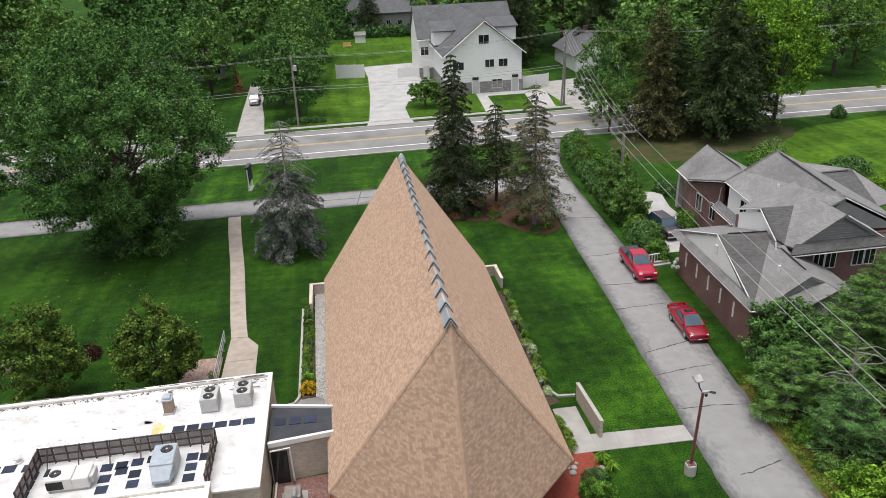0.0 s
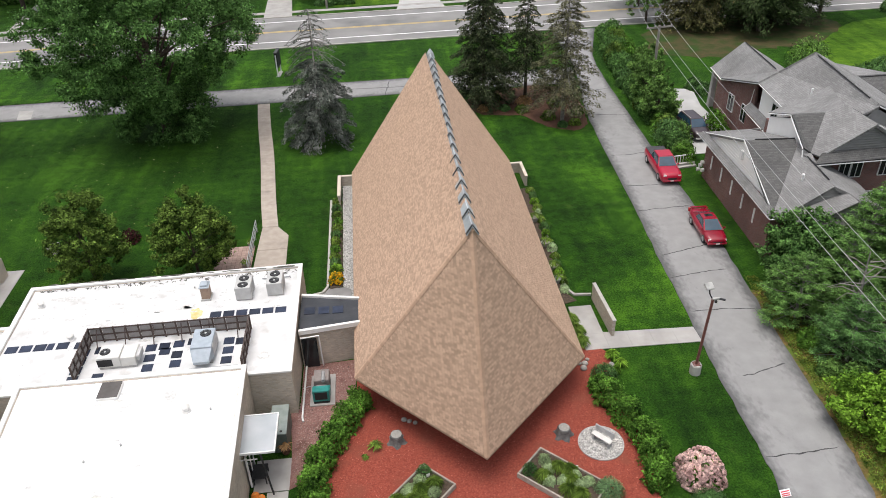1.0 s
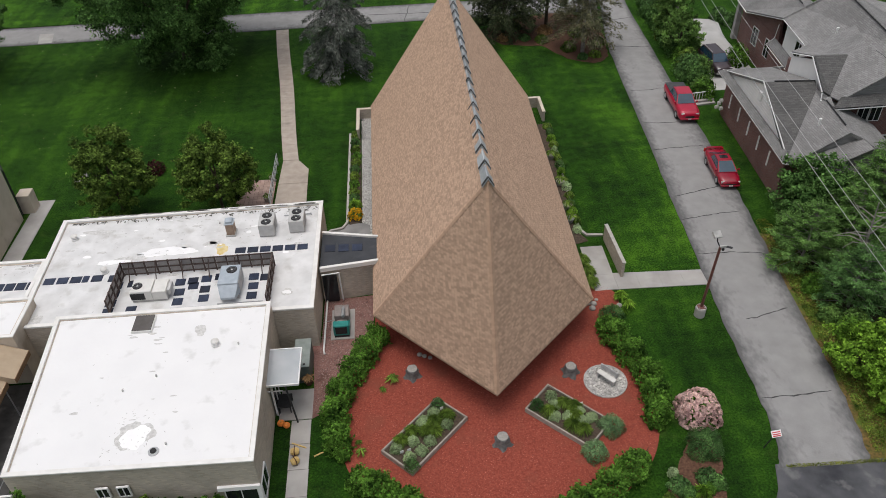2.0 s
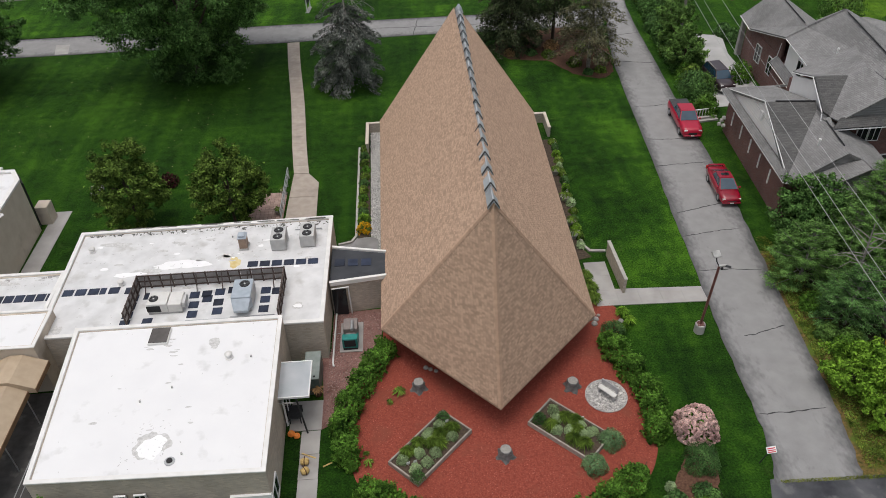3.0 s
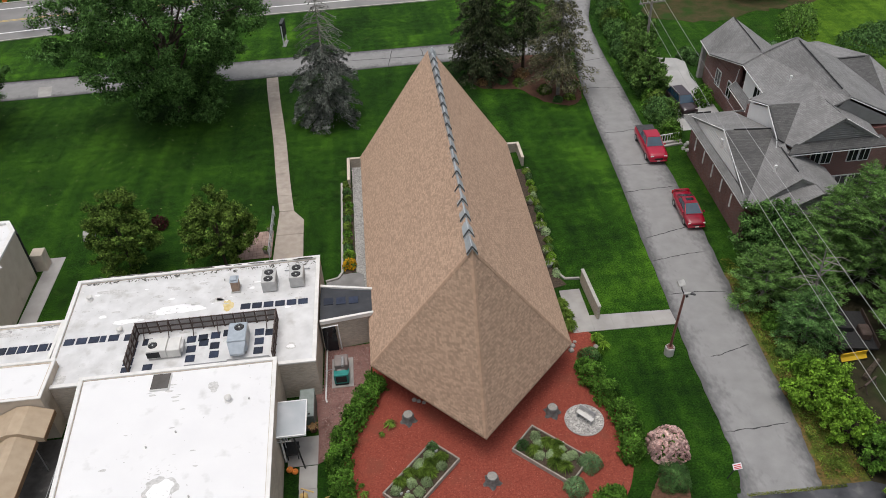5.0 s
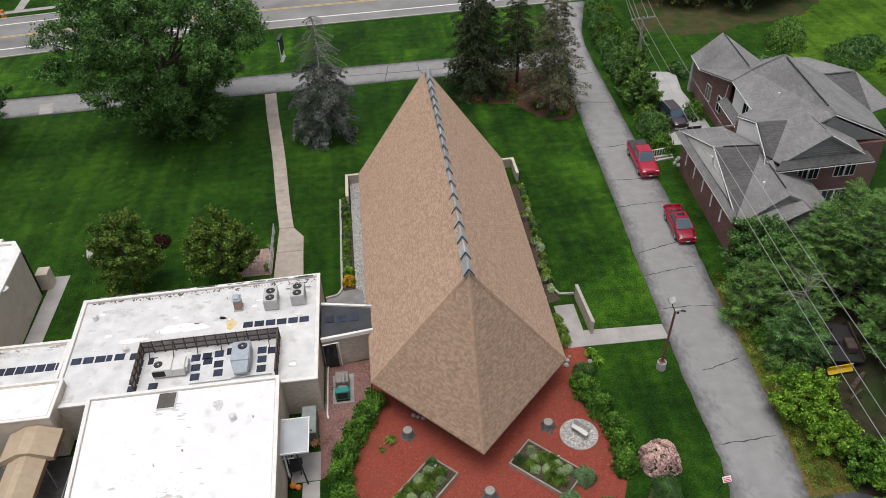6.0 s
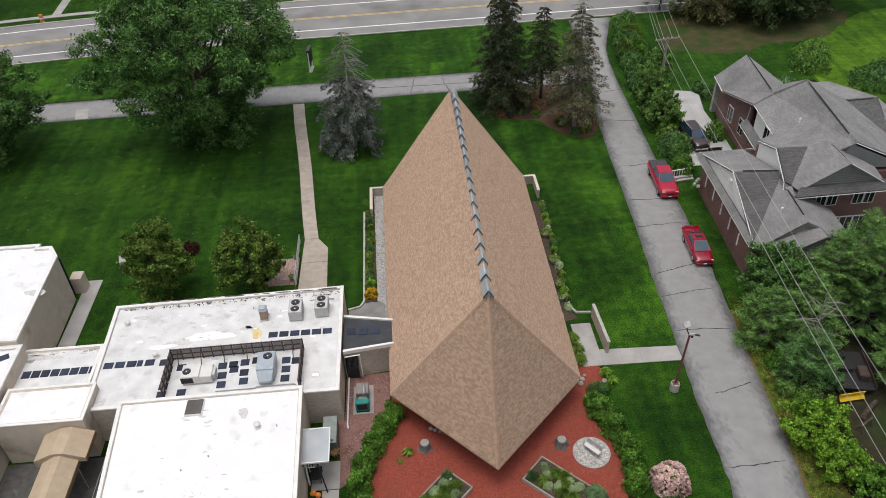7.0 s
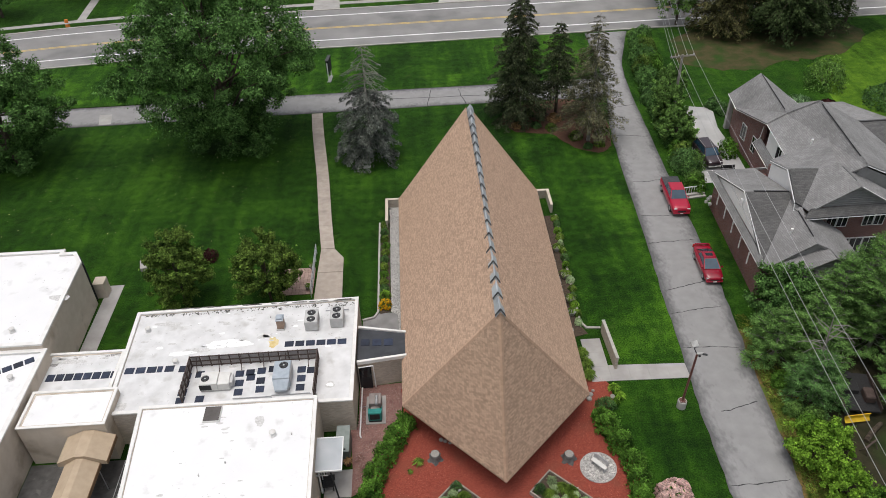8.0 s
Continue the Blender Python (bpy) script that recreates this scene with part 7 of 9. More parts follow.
def loft_box(c, rows):
    """A tapering square post: rows of (half width, height)."""
    bm = bmesh.new()
    vs = [[bm.verts.new((c[0] + sx * w, c[1] + sy * w, z)) for sx, sy in ((-1, -1), (1, -1), (1, 1), (-1, 1))] for w, z in rows]
    for p, q in zip(vs, vs[1:]):
        for i in range(4):
            bm.faces.new((p[i], p[(i + 1) % 4], q[(i + 1) % 4], q[i]))
    bm.faces.new(vs[0][::-1]), bm.faces.new(vs[-1])
    return bm


# roof corners of the brick house
G_PEAK, G_END = (25.55, 46.6, 6.25), (28.95, 46.05, 6.35)
G_NW, G_SW, G_NE = (25.5, 53.75, 3.62), (25.0, 40.5, 3.4), (30.9, 54.0, 3.62)
T_N1, T_S1 = (28.78, 45.4, 6.1), (28.66, 40.15, 5.68)
X_PEAK, X_N, X_S, X_END = (29.1, 47.42, 7.5), (29.4, 50.85, 6.22), (28.68, 44.5, 6.3), (31.5, 47.28, 7.5)
J_N, J_S = (32.75, 47.1, 8.2), (33.05, 43.6, 8.08)
M_N, M_S = (35.28, 56.1, 8.82), (34.7, 46.3, 8.25)
B_N, B_S = (31.6, 57.2, 6.17), (31.05, 51.6, 6.1)
A_PEAK, A_END, A_NW, A_SW, A_NE, A_SE = (35.05, 67.45, 6.4), (33.7, 58.0, 6.7), (32.5, 68.25, 3.78), (31.95, 64.6, 3.9), (38.1, 67.2, 4.0), (38.0, 62.0, 4.6)
Q_W, Q_E, Q_S = (39.25, 56.0, 6.65), (42.35, 56.15, 6.6), (41.5, 51.3, 5.1)
RAKE_E = (40.7, 47.6, 5.15)

# garage wing: brick side wall, skirt roof, white gable, east-west ridge
hpart("wall", slab([(25.42, 41.1), (33.0, 41.1), (33.0, 53.4), (26.15, 53.4)], -.2, 3.36), REDBRICK, "dark red brick wall")
for i in range(5):
    y = 43.35 + i * 2.1
    x = 25.42 + (y - 41.1) * .0594
    for k in range(7):
        hpart("glass_block", boxes((x - .07, x + .06, y, y + .15, 1.35 + k * .17, 1.5 + k * .17), bevel=.012), SIDING)
hroof([G_SW, G_NW, (25.85, 53.1, 4.0), (25.4, 41.15, 3.85)], name="skirt_roof")
hpart("gable_wall", prism(((25.5, 41.4, 3.8), (25.9, 53.0, 3.9), (25.62, 46.6, 6.1)), (.22, 0)), SIDING, "white siding gable")
for k in range(9):
    z = 3.95 + k * .23
    f = (z - 3.85) / 2.3
    ya, yb = 41.4 + 5.2 * f + .1, 53.0 - 6.4 * f - .1
    hpart("lap_board", prism(((25.50 + .006 * k, ya, z), (25.88 - .024 * k, yb, z), (25.88 - .024 * k, yb, z + .03), (25.50 + .006 * k, ya, z + .03)), (-.012, 0)), SIDING)
hroof([G_PEAK, G_END, T_N1, (25.15, 40.55, 3.5)], mat=SOUTHSHINGLE)
hroof([G_PEAK, G_END, (29.7, 53.75, 3.75), G_NE, (25.75, 53.85, 3.72)], [T_N1, T_S1, (25.35, 40.2, 3.5), (25.15, 40.55, 3.5)])
hroof([T_N1, T_S1, (29.75, 40.1, 5.0), (32.7, 40.0, 3.62), (32.6, 43.6, 4.0), (29.5, 44.7, 5.7)])
hpart("rake_trim", tube(bmesh.new(), [(25.28, 40.7, 3.6), (25.46, 46.6, 6.3), (25.75, 53.7, 3.8)], .038, 4), WHITE)
hpart("fascia", tube(bmesh.new(), [(24.97, 40.5, 3.36), (25.47, 53.8, 3.58)], .06, 4), WHITE)
hpart("fascia", tube(bmesh.new(), [(25.47, 53.8, 3.58), (30.9, 54.05, 3.58)], .05, 4), WHITE)
hpart("fascia", tube(bmesh.new(), [(24.97, 40.5, 3.36), (26.6, 40.1, 3.36)], .05, 4), WHITE)
hpart("gable_vent", boxes((25.46, 25.62, 46.5, 46.85, 4.75, 5.45), bevel=.02), WHITE, "white louvred gable vent")
hpart("ridge_vent", tube(bmesh.new(), [(26.2, 46.5, 6.32), (28.9, 46.07, 6.4)], .05, 5), BLACK, "dark ridge vent")
hpart("ridge_vent", tube(bmesh.new(), [(28.75, 43.9, 6.03), (28.67, 40.9, 5.8)], .05, 5), BLACK, "dark ridge vent")
# two small south gables in front of the garage wing
hpart("gable_wall", prism(((25.6, 40.3, 3.5), (31.7, 40.3, 3.9), (28.66, 40.3, 5.55)), (0, .2)), GREY_SIDING, "grey lapped siding gable")
hroof([(29.82, 39.0, 4.95), (29.7, 40.35, 5.0), (25.6, 40.15, 3.52), (26.9, 39.0, 3.52)], [(29.82, 39.0, 4.95), (29.7, 40.35, 5.0), (33.0, 40.3, 3.55), (32.75, 39.0, 3.52)], name="porch_roof")
hpart("gable_wall", prism(((27.5, 39.25, 3.72), (32.1, 39.25, 3.72), (29.82, 39.25, 4.85)), (0, .2)), GREY_SIDING, "grey lapped siding gable")
hroof([(27.0, 38.75, 3.45), (32.6, 38.75, 3.45), (32.3, 39.3, 3.74), (27.3, 39.3, 3.74)], mat=SOUTHSHINGLE, name="skirt_roof")
hpart("fascia", tube(bmesh.new(), [(26.95, 38.72, 3.4), (32.7, 38.72, 3.4)], .06, 4), WHITE)
for k, (xa, xb, xm, y, z0, z1) in enumerate(((25.6, 31.7, 28.66, 40.27, 3.5, 5.45), (27.5, 32.1, 29.82, 39.22, 3.72, 4.8))):
    for i in range(7):
        f = (i + .6) / 8
        hpart("lap_board", boxes((xa + (xm - xa) * f + .12, xb - (xb - xm) * f - .12, y, y + .03, z0 + (z1 - z0) * f, z0 + (z1 - z0) * f + .03)), GREY_SIDING)
# second gable, higher and further east
hpart("wall", boxes((29.5, 36.2, 44.4, 51.3, -.2, 5.7)), REDBRICK)
hpart("gable_wall", prism(((29.3, 44.75, 3.9), (29.5, 50.9, 3.9), (29.5, 50.9, 6.0), (29.3, 47.42, 7.3), (29.2, 44.75, 5.6)), (.22, 0)), SIDING, "white siding gable")
hroof([X_PEAK, X_END, (32.75, 47.1, 8.0), (34.4, 51.8, 7.6), (31.1, 51.7, 6.2), X_N])
hroof([X_PEAK, X_END, (29.42, 44.62, 5.8), X_S], mat=SOUTHSHINGLE)
hroof([X_END, J_N, J_S, (29.6, 43.6, 5.95), (29.42, 44.62, 5.8)], [J_N, J_S, (36.6, 43.9, 5.9), (36.9, 46.2, 6.0)])
hroof([(28.95, 43.15, 5.72), (37.0, 43.5, 5.62), (36.5, 44.1, 6.2), (29.6, 43.75, 6.22)], mat=SOUTHSHINGLE, name="skirt_roof")
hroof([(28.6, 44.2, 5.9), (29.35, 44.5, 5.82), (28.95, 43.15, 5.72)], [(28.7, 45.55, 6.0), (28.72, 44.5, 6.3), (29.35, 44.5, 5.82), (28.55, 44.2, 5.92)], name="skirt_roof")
hpart("gable_wall", prism(((30.1, 43.85, 6.25), (36.0, 44.05, 6.22), (33.05, 43.85, 7.98)), (0, .2)), GREY_SIDING, "grey lapped siding gable")
for i in range(8):
    f = (i + .6) / 9
    hpart("lap_board", boxes((30.1 + 2.95 * f + .15, 36.0 - 2.95 * f - .15, 43.82, 43.86, 6.27 + 1.6 * f, 6.3 + 1.6 * f)), GREY_SIDING)
hpart("rake_trim", tube(bmesh.new(), [(29.32, 50.9, 6.26), (29.02, 47.42, 7.56), (28.6, 44.4, 6.38)], .038, 4), WHITE)
hpart("fascia", tube(bmesh.new(), [(28.6, 44.4, 6.3), (28.56, 44.2, 5.86), (28.92, 43.1, 5.68), (37.05, 43.45, 5.56)], .05, 4), WHITE)
hpart("rake_trim", tube(bmesh.new(), [(33.1, 43.55, 8.12), (36.75, 43.85, 5.85)], .038, 4), WHITE)
hpart("ridge_vent", tube(bmesh.new(), [(29.6, 47.4, 7.55), (31.3, 47.29, 7.55)], .05, 5), BLACK, "dark ridge vent")
hpart("ridge_vent", tube(bmesh.new(), [(32.8, 46.4, 8.24), (32.98, 44.5, 8.16)], .05, 5), BLACK, "dark ridge vent")
for x in (31.6, 32.5, 34.6, 35.5):
    window(house, x - HO[0], x + .85 - HO[0], 44.36 - HO[1], 44.36 - HO[1], 3.9, 5.2, "s")
for k in range(5):
    window(house, 27.35 + k * .98 - HO[0], 28.3 + k * .98 - HO[0], 39.45 - HO[1], 39.45 - HO[1], .7, 3.3, "s", "dark screened porch bay")
hpart("porch_base", boxes((27.3, 32.3, 39.38, 39.55, -.1, .7)), GREY_SIDING)
for x in (33.0, 34.1, 35.2):
    window(house, x - HO[0], x + 1.05 - HO[0], 44.34 - HO[1], 44.34 - HO[1], .45, 2.7, "s", "dark glazed door with a white frame")
hpart("porch_floor", boxes((33.0, 39.2, 40.5, 44.35, -.1, .4)), GREY_SIDING, "dark porch boards")
hpart("porch_post", boxes((32.3, 32.5, 39.1, 39.3, -.1, 3.4)), BLACK)
hpart("porch_post", boxes((29.6, 29.8, 39.1, 39.3, -.1, 3.4)), BLACK)
for x in (33.6, 35.2, 36.8, 38.4):
    hpart("porch_post", boxes((x, x + .12, 40.6, 40.72, .4, 3.0)), WHITE)
hpart("porch_rail", boxes((33.1, 39.0, 40.62, 40.7, 1.3, 1.38)), WHITE)
# main block, with a gable to the south and a wing to the east
hpart("wall", slab([(32.2, 46.6), (40.2, 46.9), (40.6, 51.0), (41.8, 51.6), (41.8, 59.5), (34.0, 59.5), (32.2, 57.2)], -.2, 5.1), REDBRICK)
hpart("bay_wall", slab([(31.45, 51.5), (33.2, 51.5), (33.2, 57.0), (31.95, 57.0)], 3.3, 6.05), SIDING, "white siding wall")
hpart("bay_base", slab([(31.1, 51.5), (33.2, 51.5), (33.2, 58.6), (31.75, 58.6)], -.2, 3.36), REDBRICK)
hroof([(30.9, 51.2, 3.35), (31.55, 58.8, 3.4), (32.1, 58.7, 3.95), (31.5, 51.5, 3.95)], name="skirt_roof")
hpart("rake_trim", tube(bmesh.new(), [(30.85, 51.2, 3.28), (31.5, 58.85, 3.34), (32.1, 58.8, 3.9), (32.2, 58.78, 5.1)], .038, 4), WHITE)
window(house, 31.66 - HO[0], 31.66 - HO[0], 53.3 - HO[1], 54.5 - HO[1], 4.3, 5.6, "w", "dark window with a white frame")
hroof([M_N, M_S, (30.95, 46.9, 6.0), B_S, B_N, A_END], [M_N, A_END, (36.6, 61.6, 5.7)], [M_N, M_S, RAKE_E, Q_S, Q_W], [M_N, Q_W, Q_E, (40.4, 60.9, 6.0), (36.6, 61.6, 5.7)])
hroof([Q_W, Q_E, Q_S], mat=SOUTHSHINGLE)
hroof([Q_E, (44.2, 52.4, 5.0), Q_S], [Q_E, (40.4, 60.9, 6.0), (44.6, 59.0, 5.0), (44.2, 52.4, 5.0)])
hpart("gable_wall", prism(((33.0, 46.55, 6.0), (40.3, 47.2, 5.1), (34.7, 46.5, 8.05)), (0, .2)), GREY_SIDING, "grey lapped siding gable")
hpart("rake_trim", tube(bmesh.new(), [(34.72, 46.2, 8.3), (40.7, 47.5, 5.15)], .038, 4), WHITE)
hpart("rake_trim", tube(bmesh.new(), [A_SW, B_N, B_S], .038, 4), WHITE)
hpart("ridge_vent", tube(bmesh.new(), [(35.24, 55.6, 8.86), (34.78, 47.6, 8.4)], .05, 5), BLACK, "dark ridge vent")
hpart("ridge_vent", tube(bmesh.new(), [(39.4, 56.0, 6.68), (42.0, 56.14, 6.64)], .05, 5), BLACK, "dark ridge vent")
# north wing with a hipped roof
hpart("wall", slab([(32.45, 58.7), (37.4, 58.7), (37.6, 66.6), (33.0, 67.4), (32.45, 64.6)], -.2, 3.8), REDBRICK)
hpart("wall", prism(((32.45, 58.7, 3.7), (32.5, 64.4, 3.7), (32.3, 58.7, 5.5)), (.2, 0)), REDBRICK)
hroof([A_PEAK, A_END, A_SW, A_NW], [A_END, B_N, A_SW], [A_PEAK, A_NW, A_NE], [A_PEAK, A_NE, A_SE, A_END])
hpart("fascia", tube(bmesh.new(), [A_SW, A_NW, A_NE, A_SE], .06, 4), WHITE)
hpart("ridge_vent", tube(bmesh.new(), [(35.0, 67.1, 6.44), (33.85, 59.0, 6.74)], .05, 5), BLACK, "dark ridge vent")
for y in (59.6, 62.3):
    window(house, 32.4 - HO[0], 32.4 - HO[0], y - HO[1], y + 1.1 - HO[1], 1.5, 3.1, "w", "dark window with a white frame")
hpart("corner_column", loft_box((32.85, 67.85), ((.26, -.1), (.24, .5), (.2, 3.75))), PALE_CONCRETE, "pale square porch column")
for x, y, z in ((32.95, 51.7, 7.25), (27.65, 42.15, 5.2)):
    bm = bmesh.new()
    turned(bm, (x, y), [(.07, z - .35), (.07, z + .3), (.1, z + .31), (.1, z + .45)], 8)
    hpart("flue", bm, WHITE)
structure("house_patio", slab([(27.0, 57.4), (31.7, 57.4), (32.0, 62), (32.0, 68), (32.9, 72.4), (30.0, 73.2), (28.6, 67.2), (27.4, 61.5)], -.1, .03), DRIVEWHITE, "pale concrete drive beside the brick house", "paving")
fnc = thing("porch_railing", (25.3, 55.6, 0), 8, "white timber porch railing and steps", "railing")
for i in range(8):
    part("baluster", boxes((-1.0 + i * .26, -.95 + i * .26, -.03, .03, 0, .85)), WHITE, fnc)
part("rail", boxes((-1.05, .95, -.04, .04, .85, .92)), WHITE, fnc)
part("step", boxes((-1.1, 1.0, -.7, -.1, -.05, .15), (-1.1, 1.0, -.4, -.1, .15, .3)), PALE_CONCRETE, fnc)
mt = thing("meter_box", (25.7, 53.0, 0), 0, "white utility meters on the brick wall", "meter")
for i, (y, z) in enumerate(((0, 1.2), (-.5, 1.0), (-.3, 1.6), (.3, .7))):
    bm = bmesh.new()
    turned(bm, (y, z), [(.16, -.12), (.16, .1), (.1, .12)], 10, "x")
    part("meter", bm, UNITWHITE, mt)
chairs = thing("garden_bench", (29.8, 58.9, .03), 0, "low dark metal patio bench", "bench")
part("seat", boxes((-.7, .7, -.2, .2, .38, .42)), BLACK, chairs)
part("backrest", boxes((-.7, .7, .2, .24, .45, .8)), BLACK, chairs)
for x in (-.65, .6):
    part("leg", boxes((x, x + .05, -.18, .2, 0, .38)), BLACK, chairs)


# ---- vehicles ----
def loft(bm, rows):
    vs = [[bm.verts.new(p) for p in r] for r in rows]
    n = len(vs[0])
    for a, b in zip(vs, vs[1:]):
        for i in range(n):
            bm.faces.new((a[i], a[(i + 1) % n], b[(i + 1) % n], b[i]))
    bm.faces.new(vs[0])
    bm.faces.new(vs[-1])
    return bm


def hull(stations):
    """Car body: stations (y, half width, bottom, belt height)."""
    return loft(bmesh.new(), [[(-w * .92, y, z0), (-w, y, z0 + .18), (-w, y, z0 + (z1 - z0) * .62), (-w * .93, y, z1 - .02), (-w * .6, y, z1 + .015), (w * .6, y, z1 + .015), (w * .93, y, z1 - .02), (w, y, z0 + (z1 - z0) * .62), (w, y, z0 + .18), (w * .92, y, z0)] for y, w, z0, z1 in stations])


def vehicle(name, at, rz, paint, label, kind):
    """The nose points along -y."""
    ob = thing(name, at, rz, label, "car")
    if kind == "pickup":
        L, W, wb, r = 5.6, .98, (-1.75, 1.85), .38
        body = [(-2.8, .80, .42, .78), (-2.7, .93, .40, .98), (-2.3, W, .36, 1.06), (-1.2, W, .34, 1.12), (.0, W, .34, 1.14), (1.0, W, .34, 1.16), (2.6, W, .40, 1.16), (2.8, .94, .45, 1.12)]
        glass, roofb = [(-1.3, .9, 1.1, .02), (-.55, .84, 1.1, .62), (.78, .84, 1.1, .64), (1.0, .88, 1.1, .02)], (-.5, .74)
    elif kind == "sedan":
        L, W, wb, r = 4.7, .88, (-1.45, 1.3), .33
        body = [(-2.35, .62, .34, .6), (-2.2, .80, .25, .72), (-1.7, .87, .22, .82), (-.9, W, .22, .92), (.6, W, .22, .96), (1.7, .86, .24, .98), (2.2, .80, .28, .95), (2.33, .68, .36, .85)]
        glass, roofb = [(-1.3, .80, .9, .02), (-.38, .70, .9, .5), (.62, .69, .9, .5), (1.6, .75, .92, .04)], (-.32, .58)
    else:
        L, W, wb, r = 4.6, .93, (-1.4, 1.35), .37
        body = [(-2.3, .75, .4, .75), (-2.15, .88, .32, .95), (-1.6, W, .3, 1.02), (-.9, W, .3, 1.08), (1.9, W, .3, 1.1), (2.25, .9, .34, 1.05), (2.3, .84, .42, .95)]
        glass, roofb = [(-1.15, .88, 1.04, .02), (-.45, .83, 1.04, .62), (1.75, .82, 1.04, .62), (2.15, .86, 1.04, .05)], (-.42, 1.75)
    bd = part("body", hull(body), paint, ob, smooth=True)
    part("cabin", loft(bmesh.new(), [[(-w0, y, z), (-w0 * .84 if h > .1 else -w0, y, z + h), (w0 * .84 if h > .1 else w0, y, z + h), (w0, y, z)] for y, w0, z, h in glass]), paint, ob)
    (ya, wa, za, ha), (y1, w1, z1, h1), (y2, w2, z2, h2), (yd, wd, zd, hd) = glass

    def pane(name, pts, out):
        """A thin window just proud of the cabin."""
        p, o = [Vector(q) for q in pts], Vector(out).normalized()
        part(name, loft(bmesh.new(), [[q + o * .002 for q in p], [q + o * .016 for q in p]]), CARGLASS, ob, "dark tinted glass")

    def mixed(a, c, t):
        return Vector(a).lerp(Vector(c), t)
    for name, (yb, wb_, zb, hb), (yt, wt, zt, ht), lo, hi in (("windscreen", glass[0], glass[1], .03, .97), ("rear_window", glass[3], glass[2], .06, .94)):
        L0, L1 = (-wb_, yb, zb + hb), (-wt * .84, yt, zt + ht)
        R0, R1 = (wb_, yb, zb + hb), (wt * .84, yt, zt + ht)
        q = [mixed(L0, L1, lo) + Vector((.09, 0, 0)), mixed(R0, R1, lo) - Vector((.09, 0, 0)), mixed(R0, R1, hi) - Vector((.06, 0, 0)), mixed(L0, L1, hi) + Vector((.06, 0, 0))]
        pane(name, q, (0, (zt + ht - zb - hb) * (-1 if yb < yt else 1), abs(yt - yb)))
    w0, z0, h0 = glass[1][1] * .84, glass[1][2], glass[1][3]
    part("roof_panel", boxes((-w0 + .01, w0 - .01, roofb[0], roofb[1], z0 + h0 - .01, z0 + h0 + .03), bevel=.014), paint, ob)

    def side(y, k):
        base = w1 if y1 <= y <= y2 else (w1 + (wa - w1) * (y1 - y) / (y1 - ya) if y < y1 else w2 + (wd - w2) * (y - y2) / (yd - y2))
        return base * (1 - .16 * k)
    ym = (y1 + y2) / 2
    for s in (-1, 1):
        for name, f in (("side_window", ((y1 - .42, .06), (ym - .03, .06), (ym - .03, .92), (y1 + .02, .92))), ("side_window", ((ym + .04, .06), (y2 + .28, .1), (y2 - .03, .92), (ym + .04, .92)))):
            pane(name, [(s * side(y, k), y, z1 + h1 * k) for y, k in f], (s, 0, .15))
        part("mirror", boxes((s * (W + .06) - .09, s * (W + .06) + .09, glass[0][0] + .15, glass[0][0] + .28, za + .02, za + .18), bevel=.03), paint, ob)
        part("headlight", boxes((s * W * .68 - .17, s * W * .68 + .17, body[1][0] - .06, body[1][0] + .2, body[1][3] - .2, body[1][3] - .02), bevel=.03), LENS, ob)
        part("tail_light", boxes((s * W * .82 - .1, s * W * .82 + .1, body[-1][0] - .12, body[-1][0] + .03, .65, .95), bevel=.02), REDLENS, ob)
        for y in wb:
            bm = bmesh.new()
            turned(bm, (y, r), [(r * .9, s * (W - .22)), (r, s * (W - .18)), (r, s * (W - .02)), (r * .9, s * (W + .015))], 18, "x")
            ty = part("tyre", bm, BLACK, ob)
            bm = bmesh.new()
            turned(bm, (y, r), [(r * .62, s * (W + .005)), (r * .55, s * (W + .028)), (r * .2, s * (W + .02))], 14, "x")
            part("rim", bm, GALV, ty)
    part("grille", boxes((-W * .42, W * .42, body[0][0] - .015, body[0][0] + .12, body[0][2] + .12, body[0][3] - .06), bevel=.01), BLACK, ob)
    part("bumper", boxes((-W * .88, W * .88, body[0][0] - .05, body[0][0] + .25, body[0][2] - .06, body[0][2] + .1), bevel=.04), paint if kind != "suv" else GREY_EDGE, ob)
    part("plate_bar", boxes((-.15, .15, body[0][0] - .06, body[0][0] - .045, body[0][2], body[0][2] + .09)), WHITE, ob)
    if kind == "pickup":
        part("tonneau_cover", boxes((-W * .92, W * .92, 1.02, 2.74, 1.16, 1.215), bevel=.02), TONNEAU, ob, "grey vinyl bed cover")
    if kind == "sedan":
        part("spoiler", boxes((-.68, .68, 2.12, 2.32, 1.02, 1.06), (-.6, -.54, 2.16, 2.26, .93, 1.02), (.54, .6, 2.16, 2.26, .93, 1.02)), paint, ob)
        part("sunroof", boxes((-.33, .33, -.05, .34, 1.431, 1.443)), DARKGLASS, ob)
    if kind == "suv":
        for s in (-1, 1):
            part("roof_rail", boxes((s * .62 - .02, s * .62 + .02, -.3, 1.6, 1.71, 1.75)), GREY_EDGE, ob)
    ob.scale = (.87, .92, .95)
    return ob


vehicle("sedan", (22.95, 44.7, .035), -3, CRIMSON, "red sedan parked on the drive", "sedan")
vehicle("pickup_truck", (23.2, 54.6, .035), -3, REDCAR, "red pickup truck with a grey bed cover", "pickup")
vehicle("estate_car", (28.65, 61.7, .03), 4, MAROON, "dark maroon minivan parked beside the house", "suv")
vehicle("silver_suv", (-13.8, 131.0, .04), 0, SILVERCAR, "silver off-road car in a driveway", "suv")

